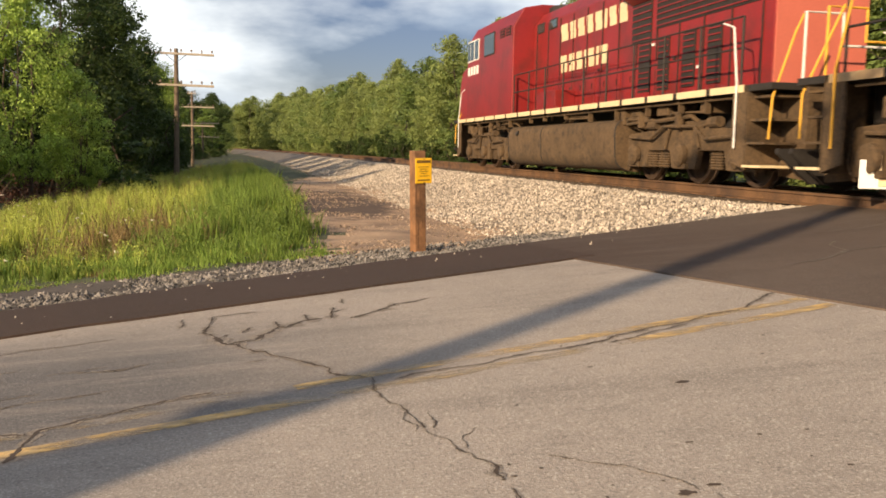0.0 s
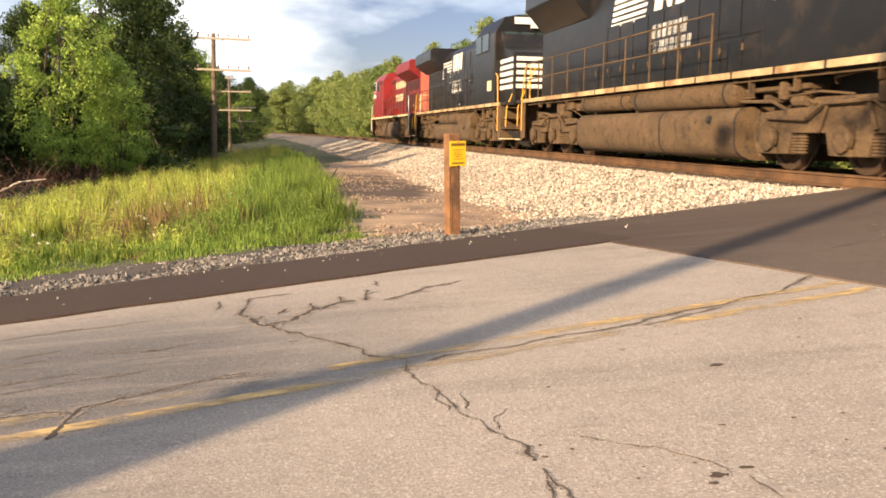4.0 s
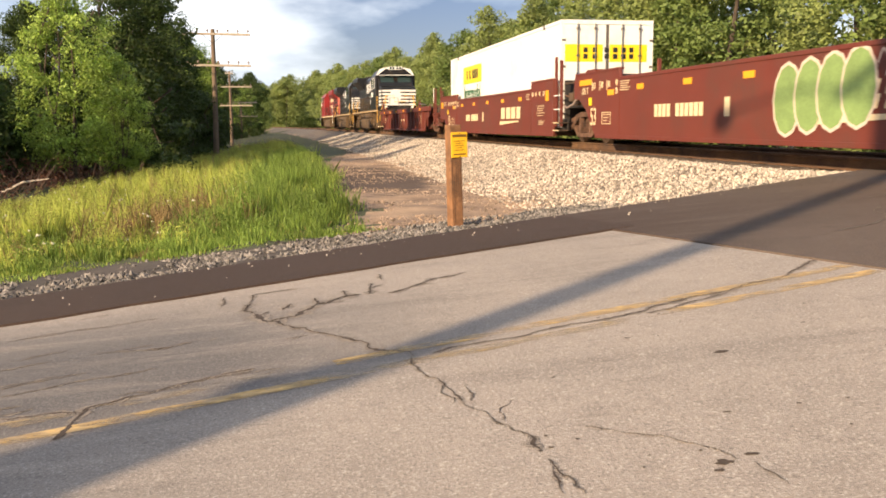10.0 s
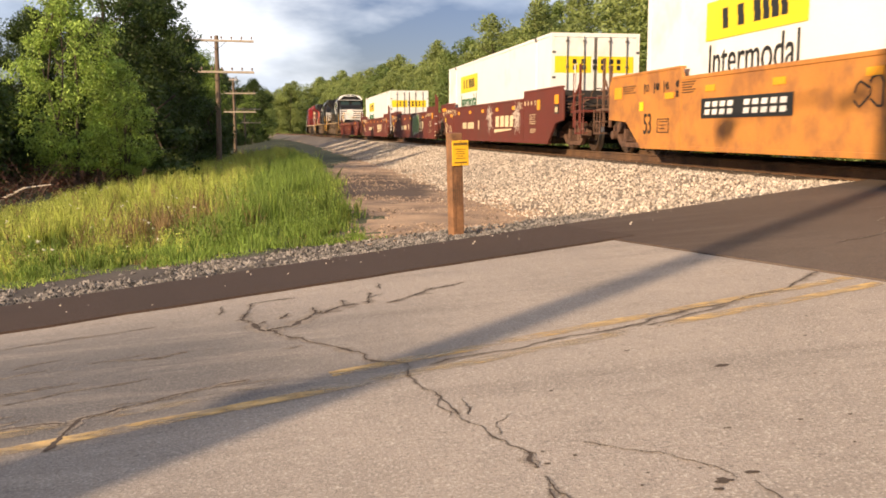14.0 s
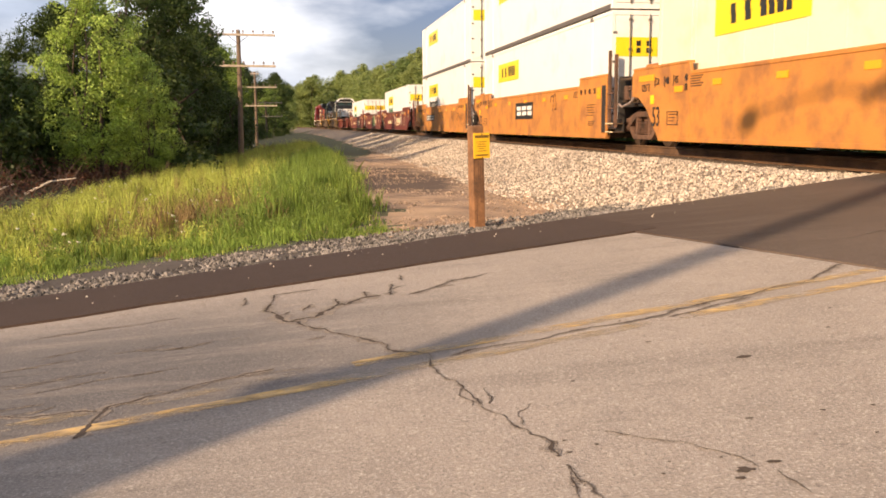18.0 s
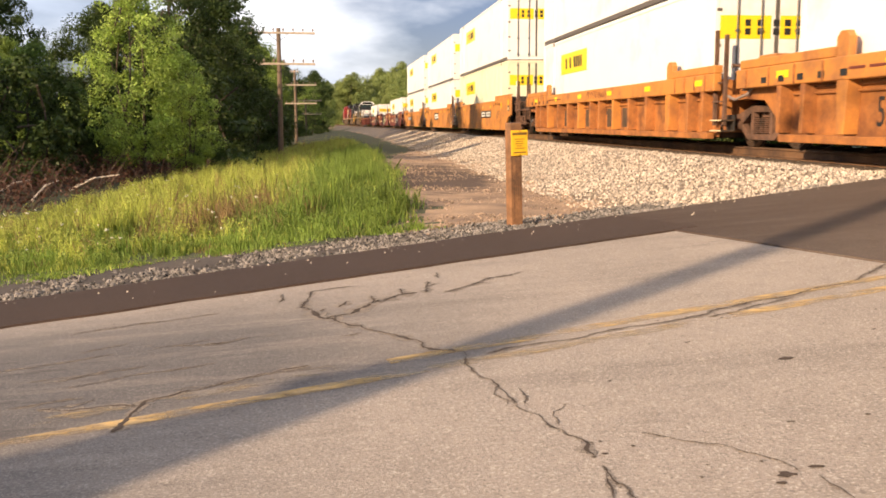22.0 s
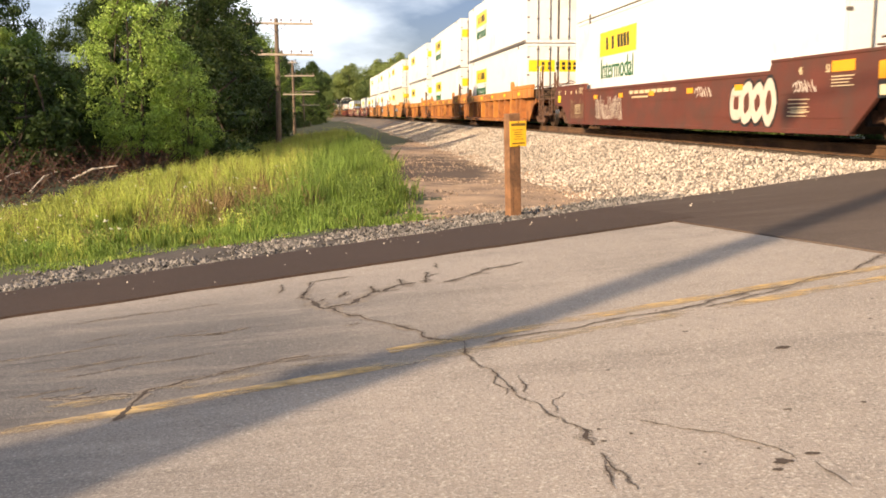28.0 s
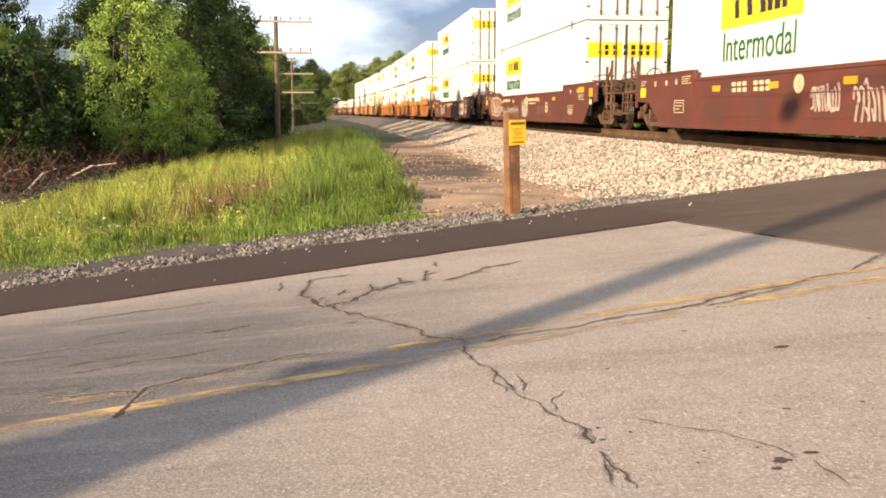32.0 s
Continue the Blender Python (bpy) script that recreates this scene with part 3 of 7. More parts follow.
def crack(points, width, rim=2.4, lift=0.0):
    """A crack with a ragged edge: crumbled rim and dark opening, thin ribbons in the road."""
    rng = random.Random(len(points) * 7 + int(width * 1000) + int(points[0][0] * 100))
    fine = []
    for (ax, ay), (bx, by) in zip(points, points[1:]):
        k = max(2, int(math.hypot(bx - ax, by - ay) / 0.022))
        for i in range(k):
            t = i / k
            fine.append((ax + (bx - ax) * t, ay + (by - ay) * t))
    fine.append(points[-1])
    verts, faces = [], []
    for grow, up in ((rim, 0.0022), (0.62, 0.0042)):
        first = len(verts)
        for i, (x, y) in enumerate(fine):
            a, b = fine[max(0, i - 1)], fine[min(len(fine) - 1, i + 1)]
            dx, dy = b[0] - a[0], b[1] - a[1]
            d = math.hypot(dx, dy) or 1
            nx, ny = -dy / d, dx / d
            end = min(1.0, 0.25 + 0.3 * min(i, len(fine) - 1 - i))
            off = 0.02 * noise.noise((x * 7, y * 7, 1)) + 0.016 * noise.noise((x * 26, y * 26, 1))
            body = width * end * (0.25 + 1.5 * abs(noise.noise((x * 6, y * 6, 9))))
            for sgn in (-1, 1):
                w = body * grow * (0.45 + 0.9 * rng.random())
                px, py = x + nx * (off + sgn * w), y + ny * (off + sgn * w)
                verts.append((px, py, road_z(px, py) + lift + up))
        faces += [(first + 2 * i, first + 2 * i + 2, first + 2 * i + 3, first + 2 * i + 1) for i in range(len(fine) - 1)]
    ob = raw("road_crack", verts, faces, CRACK_RIM)
    ob.data.materials.append(CRACK)
    for f in ob.data.polygons[len(faces) // 2:]:
        f.material_index = 1
    return tagged(ob, "dark open crack in the worn asphalt", "crack", "road cracks", "structure")


def build_cracks():
    # the break across the lane with its loop, and the splinters round it
    crack([(-1.04, 6.29), (-1.01, 6.42), (-1.01, 6.22), (-0.93, 6.09)], 0.04)
    crack([(-0.93, 6.09), (-0.89, 5.94), (-0.81, 5.77), (-0.73, 5.72), (-0.67, 5.6)], 0.045)
    crack([(-0.67, 5.6), (-0.59, 5.47), (-0.53, 5.45), (-0.47, 5.34), (-0.36, 5.19), (-0.26, 5.09), (-0.18, 4.96), (-0.13, 4.88), (-0.11, 4.76), (-0.08, 4.7), (0.05, 4.66), (0.12, 4.56)], 0.021)
    crack([(-0.79, 5.75), (-0.7, 5.82), (-0.63, 5.84), (-0.58, 5.99), (-0.53, 6.08), (-0.5, 6.21), (-0.45, 6.17), (-0.39, 6.28), (-0.33, 6.36), (-0.3, 6.37), (-0.2, 6.39)], 0.045)
    crack([(-0.5, 6.21), (-0.54, 6.43)], 0.025)
    crack([(-0.3, 6.37), (-0.34, 6.61)], 0.02)
    crack([(-0.13, 6.36), (-0.13, 6.63), (-0.12, 6.82)], 0.024)
    crack([(-0.14, 6.59), (-0.07, 6.68), (-0.03, 6.7)], 0.025)
    crack([(-0.04, 6.94), (-0.07, 7.2)], 0.015)
    crack([(0.0, 6.32), (0.09, 6.4), (0.17, 6.49), (0.26, 6.59), (0.35, 6.74), (0.51, 6.79), (0.63, 6.89)], 0.024)
    crack([(0.26, 6.59), (0.36, 6.5)], 0.012)
    crack([(-0.74, 6.11), (-0.69, 6.29)], 0.03)
    crack([(-1.01, 6.42), (-1.03, 6.83), (-0.91, 6.87), (-0.71, 6.9)], 0.014)
    crack([(-1.27, 6.82), (-1.21, 6.47)], 0.014)
    crack([(-0.88, 6.01), (-0.83, 6.09)], 0.03)
    # from the break towards the near side
    crack([(0.12, 4.56), (0.11, 4.36), (0.13, 4.24), (0.16, 4.15), (0.21, 4.05), (0.25, 3.94), (0.28, 3.82), (0.29, 3.73)], 0.006)
    crack([(0.29, 3.77), (0.3, 3.69), (0.31, 3.65)], 0.016)
    crack([(0.25, 3.94), (0.24, 3.82), (0.27, 3.72), (0.26, 3.64)], 0.006)
    crack([(0.29, 3.66), (0.34, 3.53), (0.39, 3.46), (0.41, 3.37), (0.45, 3.3), (0.47, 3.25), (0.5, 3.2)], 0.005)
    crack([(0.49, 3.22), (0.51, 3.16), (0.52, 3.1), (0.525, 3.01)], 0.014)
    crack([(0.51, 3.16), (0.54, 3.13)], 0.01)
    crack([(0.54, 2.92), (0.55, 2.86), (0.56, 2.79), (0.58, 2.75)], 0.012)
    crack([(0.58, 2.75), (0.59, 2.68), (0.61, 2.61)], 0.007)
    crack([(0.54, 2.85), (0.545, 2.74), (0.53, 2.63)], 0.006)
    crack([(0.35, 3.64), (0.35, 3.78), (0.34, 3.91)], 0.006)
    crack([(0.44, 3.36), (0.46, 3.52), (0.52, 3.62)], 0.004)
    # along the centre lines
    crack([(0.22, 4.53), (0.35, 4.6), (0.5, 4.64), (0.66, 4.65), (0.75, 4.67), (0.86, 4.77), (0.91, 4.8), (1.03, 4.84), (1.19, 4.85), (1.33, 4.9), (1.48, 4.96), (1.6, 5.07), (1.71, 5.1), (1.89, 5.23), (2.02, 5.22), (2.15, 5.29), (2.3, 5.41), (2.46, 5.45), (2.55, 5.48), (2.68, 5.62), (2.87, 5.82), (3.03, 5.97)], 0.019)
    crack([(1.49, 4.91), (1.68, 4.99), (1.84, 5.08), (2.09, 5.21)], 0.014)
    crack([(0.74, 3.21), (0.8, 3.14), (0.89, 3.08), (1.01, 2.99), (1.06, 2.92), (1.11, 2.85), (1.14, 2.78), (1.15, 2.74)], 0.0035)
    crack([(1.19, 2.7), (1.2, 2.61), (1.21, 2.51)], 0.005)
    crack([(-1.46, 3.74), (-1.45, 3.83), (-1.45, 3.95)], 0.036, 1.8)
    crack([(-1.45, 3.93), (-1.46, 4.07), (-1.45, 4.18), (-1.35, 4.22), (-1.27, 4.32)], 0.026)
    crack([(-1.3, 4.28), (-1.12, 4.38), (-0.95, 4.5), (-0.72, 4.6)], 0.014, 3.0)
    crack([(-1.46, 4.1), (-1.62, 4.16), (-1.8, 4.12), (-2.0, 4.2)], 0.016, 3.0)
    # weathered checks running with the lane
    rng = random.Random(17)
    for k in range(46):
        e, n = rng.uniform(-5.5, 0.6), rng.uniform(4.5, 6.9)
        pts = []
        for i in range(rng.randint(3, 6)):
            x, y, _ = road_pt(e, n)
            pts.append((x, y))
            e, n = e + rng.uniform(0.06, 0.24), n + rng.gauss(0, 0.025)
        crack(pts, rng.uniform(0.004, 0.010), 3.0)
    # long scrapes in the lane
    for pts in ([(-2.23, 5.35), (-2.1, 5.48), (-2.0, 5.5)], [(-1.7, 5.34), (-1.47, 5.3), (-1.29, 5.29)], [(-1.11, 5.37), (-1.06, 5.43)], [(-0.63, 5.2), (-0.5, 5.26)]):
        crack(pts, 0.007, 4.0)
    crack([(3.03, 5.97), (3.12, 6.1), (3.3, 6.4)], 0.012)
    for pts, w in (([(3.7, 7.0), (4.1, 7.15), (4.5, 7.5), (4.9, 7.6), (5.5, 8.0), (6.1, 8.5)], 0.013), ([(4.2, 6.4), (4.9, 6.6), (5.6, 7.1), (6.4, 7.3)], 0.009), ([(5.0, 8.9), (5.6, 9.0), (6.3, 9.4)], 0.008), ([(4.5, 7.5), (4.55, 7.9), (4.8, 8.2)], 0.006)):
        crack(pts, w, lift=0.016)
    rng = random.Random(4)
    blots = [(1.57, 3.99, 0.03), (1.24, 4.41, 0.014), (1.29, 3.19, 0.013), (1.10, 2.73, 0.034), (1.21, 2.77, 0.022), (1.06, 2.67, 0.018), (0.68, 3.08, 0.01), (0.57, 3.03, 0.012)]
    blots += [(rng.uniform(0.4, 3.2), rng.uniform(2.6, 5.0), rng.uniform(0.004, 0.012)) for _ in range(46)]
    for x, y, r in blots:
        ring = [(x + r * (0.5 + rng.random()) * math.cos(a), y + 0.7 * r * (0.5 + rng.random()) * math.sin(a)) for a in (k * 0.698 for k in range(9))]
        tagged(raw("oil_spot", [(a, b, road_z(a, b) + 0.003) for a, b in ring], [tuple(range(9))], CRACK), "dark spot of tar on the asphalt", "stain", "road spots", "structure")


def build_line():
    top = tagged(new("railway_track"), "steel rails on wooden ties in pale ballast", "railway track", kind="structure")
    prof = [(-0.036, 0.0), (0.036, 0.0), (0.036, -0.035), (0.01, -0.05), (0.01, -0.15), (0.075, -0.175), (0.075, -0.19), (-0.075, -0.19), (-0.075, -0.175), (-0.01, -0.15), (-0.01, -0.05), (-0.036, -0.035)]
    ss = steps((-140, -30, 10), (-30, 60, 2), (60, 360, 6))
    for lat in (0.755, -0.755):
        verts, faces = [], []
        for s in ss:
            for o, z in prof:
                x, y, _, th = track(s, lat + o)
                verts.append((x, y, z))
        k = len(prof)
        for j in range(len(ss) - 1):
            for i in range(k):
                faces.append((j * k + i, j * k + (i + 1) % k, (j + 1) * k + (i + 1) % k, (j + 1) * k + i))
        r = raw("rail", verts, faces, RUST, top)
        r.data.materials.append(RAIL_TOP)
        for f in r.data.polygons:
            if f.normal.z > 0.9 and f.center.z > -0.02:
                f.material_index = 1
    tie = B()
    box(tie, -0.11, 0.11, -1.3, 1.3, -0.36, -0.185, 0.01)
    first = part("tie", tie, TIE_WOOD, top)
    first.matrix_basis = on_track(-12.0)
    for i in range(1, 150):
        s = -12.0 + i * 0.52
        o = bpy.data.objects.new("tie", first.data)
        scene.collection.objects.link(o)
        o.parent = top
        o.matrix_basis = on_track(s) @ pose(0, 0, 0, 0, 0, 2 * math.sin(i * 3.7))
    plate = B()
    box(plate, -0.1, 0.1, 0.62, 0.92, -0.187, -0.165, 0.006)
    for sx in (-0.06, 0.06):
        box(plate, sx - 0.018, sx + 0.018, 0.66, 0.69, -0.17, -0.13)
    p0 = part("tie_plate", plate, RUST, top)
    p0.matrix_basis = on_track(-12.0)
    for i in range(1, 60):
        o = bpy.data.objects.new("tie_plate", p0.data)
        scene.collection.objects.link(o)
        o.parent = top
        o.matrix_basis = on_track(-12.0 + i * 0.52)


def stones(name, spots, m, lo, hi, label, seed):
    """Loose stones as one mesh of small uneven lumps."""
    rng = np.random.default_rng(seed)
    base = np.array([(1, 0, 0), (-1, 0, 0), (0, 1, 0), (0, -1, 0), (0, 0, 1), (0, 0, -1)], float)
    tri = np.array([(0, 2, 4), (2, 1, 4), (1, 3, 4), (3, 0, 4), (2, 0, 5), (1, 2, 5), (3, 1, 5), (0, 3, 5)])
    k = len(spots)
    size = rng.uniform(lo, hi, (k, 1, 1)) * rng.uniform(0.6, 1.3, (k, 1, 3))
    v = base[None] * size * rng.uniform(0.6, 1.35, (k, 6, 1))
    ang, tilt = rng.uniform(0, 6.283, k), rng.uniform(-0.7, 0.7, k)
    c, s = np.cos(tilt), np.sin(tilt)
    x, z = v[..., 0] * c[:, None] + v[..., 2] * s[:, None], -v[..., 0] * s[:, None] + v[..., 2] * c[:, None]
    v[..., 0], v[..., 2] = x, z
    c, s = np.cos(ang), np.sin(ang)
    x, y = v[..., 0] * c[:, None] - v[..., 1] * s[:, None], v[..., 0] * s[:, None] + v[..., 1] * c[:, None]
    v[..., 0], v[..., 1] = x, y
    v += np.array(spots)[:, None, :]
    f = (tri[None] + 6 * np.arange(k)[:, None, None]).reshape(-1, 3)
    return tagged(raw(name, v.reshape(-1, 3).tolist(), f.tolist(), m), label, "gravel", kind="stuff")


def build_stones():
    rng = random.Random(11)
    spots = []
    while len(spots) < 62000:
        s = -16 + 75 * rng.random() ** 1.7
        q = rng.uniform(0.95, 4.9) if rng.random() < 0.97 else rng.uniform(4.9, 6.5)
        x, y, _, th = track(s, q)
        n, e = x * ROAD_N.x + y * ROAD_N.y, x * ROAD_D.x + y * ROAD_D.y
        if n < outer_n(e) + 0.05 or (q > 4.0 and rng.random() < (q - 4.0) * 0.8 + 0.5 * noise.noise((x, y, 5))):
            continue
        spots.append((x, y, ground_z(x, y) + 0.012))
    stones("ballast_stones", spots, STONE, 0.013, 0.036, "pale crushed stone ballast on the railway bank", 3)
    spots = []
    while len(spots) < 20000:
        e = rng.uniform(-12, 8.5)
        d = rng.uniform(-0.02, 2.3 - 0.12 * e) * rng.uniform(0.55, 1.0)
        n = outer_n(e) + d
        x, y = ROAD_D.x * e + ROAD_N.x * n, ROAD_D.y * e + ROAD_N.y * n
        keep = 0.42 + 0.9 * noise.noise((x * 1.1, y * 1.1, 3)) + 0.5 * noise.noise((x * 3.5, y * 3.5, 6)) - 0.25 * d + 0.10 * e
        if rng.random() > keep:
            continue
        spots.append((x, y, ground_z(x, y) + 0.004))
    stones("verge_gravel", spots, GREY_STONE, 0.008, 0.036, "grey broken gravel along the road edge", 5)
    spots = []
    for k in range(60):
        e = rng.uniform(-4, 8)
        n = outer_n(e) - abs(rng.gauss(0, 0.45))
        if n > 7.2 + 0.033 * e:
            x, y, z = road_pt(e, n, 0.021)
            spots.append((x, y, z))
    stones("strewn_pebbles", spots, STONE, 0.005, 0.014, "few pale pebbles strewn on the dark asphalt", 6)
    clods = []
    while len(clods) < 9000:
        s = -14 + 48 * rng.random() ** 1.3
        q = rng.uniform(3.8, 8.2)
        x, y, _, th = track(s, q)
        n, e = x * ROAD_N.x + y * ROAD_N.y, x * ROAD_D.x + y * ROAD_D.y
        if n < outer_n(e) + 0.3 or q > dirt_edge(s) + 0.4 or rng.random() > 0.35 + 1.1 * noise.noise((x * 0.6, y * 0.6, 2)) + 0.35 * smooth(6.0, 4.0, q):
            continue
        clods.append((x, y, ground_z(x, y)))
    stones("dirt_clods", clods, CLOD, 0.007, 0.032, "loose brown clods and stones on the bare dirt", 9)


build_ground()
build_road()
build_cracks()
build_line()
build_stones()


# ---- train ----
def wheelset(parent, x, r, gauge_y=0.755, z=None):
    bm = B()
    for sg in (1, -1):
        y = sg * gauge_y
        lathe(bm, [(0.09, y - sg * 0.09), (r * 0.45, y - sg * 0.06), (r * 0.82, y - sg * 0.03), (r * 0.86, y - sg * 0.07), (r * 1.06, y - sg * 0.07), (r * 1.06, y - sg * 0.035), (r, y - sg * 0.03), (r * 0.985, y + sg * 0.07), (r * 0.84, y + sg * 0.07), (r * 0.8, y + sg * 0.03), (r * 0.4, y + sg * 0.02), (0.11, y + sg * 0.06), (0.0901, y + sg * 0.065)], "y", (0, 0, 0), 28)
        for k in range(6):
            a = k * math.pi / 3
            tube(bm, [(0.6 * r * math.cos(a), y + sg * 0.005, 0.6 * r * math.sin(a)), (0.6 * r * math.cos(a), y + sg * 0.045, 0.6 * r * math.sin(a))], 0.03, 6)
    tube(bm, [(0, -1.0, 0), (0, 1.0, 0)], 0.085, 10)
    ob = shade_smooth(part("wheelset", bm, WHEEL, parent, "rusty steel wheels on an axle"))
    ob.data.materials.append(TREAD)
    for f in ob.data.polygons:
        c = f.center
        rad = math.hypot(c.x, c.z)
        if rad > r * 0.95 and abs(f.normal.y) < 0.6:
            f.material_index = 1
    ob.matrix_basis = pose(x, 0, r if z is None else z)
    SPIN.append((ob, x, r))
    return ob


SPIN = []      # every turning wheelset: object, place in its truck, radius
MOVERS = []    # every moving thing and its place along the line at the start


def freight_truck(parent, x):
    """A two-axle freight truck: open cast frames, springs, bearing caps and brake gear."""
    t = part("truck", prism(B(), [(-0.24, 0.42), (0.24, 0.42), (0.2, 0.72), (-0.2, 0.72)], -0.95, 0.95), TRUCK_BROWN, parent, "rust-brown two-axle truck")
    t.matrix_basis = pose(x, 0, 0)
    for sg in (1, -1):
        y0, y1 = sorted((sg * 0.95, sg * 1.08))
        bm = B()
        prism(bm, [(-1.12, 0.50), (-0.98, 0.62), (-0.42, 0.79), (0.42, 0.79), (0.98, 0.62), (1.12, 0.50), (1.08, 0.38), (0.80, 0.44), (0.40, 0.66), (-0.40, 0.66), (-0.80, 0.44), (-1.08, 0.38)], y0, y1, "y", 0.012)
        prism(bm, [(-0.98, 0.46), (-0.54, 0.15), (0.54, 0.15), (0.98, 0.46), (0.80, 0.46), (0.46, 0.26), (-0.46, 0.26), (-0.80, 0.46)], y0 + 0.004, y1 - 0.004, "y", 0.01)
        for cx in (-0.37, 0.37):
            box(bm, cx - 0.055, cx + 0.055, y0 + 0.008, y1 - 0.008, 0.2, 0.72, 0.008)
        for bx in (-0.89, 0.89):
            tube(bm, [(bx, sg * 1.04, 0.42), (bx, sg * 1.17, 0.42)], 0.10, 12)
            box(bm, bx - 0.16, bx + 0.16, y0 - 0.01, y1 + 0.01, 0.50, 0.64, 0.015)
        part("side_frame", bm, TRUCK_BROWN, t)
        sp = B()
        for sx in (-0.21, 0.0, 0.21):
            prof = []
            for k in range(9):
                prof += [(0.05, 0.27 + 0.035 * k), (0.085, 0.287 + 0.035 * k)]
            lathe(sp, prof, "z", (sx, sg * 1.03, 0), 10)
        part("spring", sp, TRUCK_BROWN, t)
        bm = B()
        tube(bm, [(-0.75, sg * 0.8, 0.40), (-0.3, sg * 0.84, 0.36), (0.3, sg * 0.84, 0.36), (0.75, sg * 0.8, 0.40)], 0.03, 6)
        part("brake_beam", bm, GRIME, t)
    for ax in (-0.87, 0.87):
        wheelset(t, ax, 0.42)
    return t


def end_ladder(u, x, step, paint):
    """Two tall posts with pale rungs and a step box hanging below."""
    for dx in (0.0, step):
        part("ladder_post", box(B(), x + dx - 0.036, x + dx + 0.036, 1.41, 1.48, 0.42, 2.25 - 0.12 * (dx != 0), 0.006), paint, u)
    a, b = sorted((x, x + step))
    for z in (0.86, 1.22):
        part("rung", box(B(), a - 0.02, b + 0.02, 1.475, 1.50, z, z + 0.028), paint if paint is TRUCK_BROWN else WHITE, u)
    for z in (0.30, 0.50):
        part("step", box(B(), a - 0.05, b + 0.05, 1.24, 1.52, z, z + 0.03, 0.004), GRIME, u)
        part("step_edge", box(B(), a - 0.03, b + 0.03, 1.522, 1.53, z + 0.004, z + 0.03), STRIPE, u)
    part("step_back", box(B(), a - 0.05, b + 0.05, 1.24, 1.27, 0.30, 0.62, 0.004), DARK_STEEL, u)


def end_gear(u, x0, x1, seed):
    """Pipes, levers and valves over the platform between two cars."""
    r = random.Random(seed)
    a, b = sorted((x0, x1))
    for i in range(9):
        xa, za = r.uniform(a, b), r.uniform(1.02, 1.42)
        bm = B()
        tube(bm, [(xa, -1.1, za), (xa + r.uniform(-0.25, 0.25), 0.5, za + r.uniform(-0.1, 0.1)), (xa + r.uniform(-0.25, 0.25), 1.3, za - r.uniform(0, 0.15))], r.choice((0.016, 0.024, 0.034)), 6)
        part("brake_pipe", bm, GRIME, u)
    for i in range(4):
        xa = r.uniform(a, b - 0.2)
        part("valve_box", box(B(), xa, xa + r.uniform(0.12, 0.34), 0.7, r.uniform(1.15, 1.4), 1.06, r.uniform(1.2, 1.42), 0.012), r.choice((GRIME, TRUCK_BROWN, DARK_STEEL)), u)
    for i in range(3):
        za = r.uniform(1.15, 1.5)
        part("lever_rod", tube(B(), [(a, r.uniform(1.1, 1.36), za), ((a + b) / 2, 1.32, za + r.uniform(-0.12, 0.08)), (b, r.uniform(1.1, 1.36), za + r.uniform(-0.1, 0.1))], 0.018, 6), TRUCK_BROWN, u)


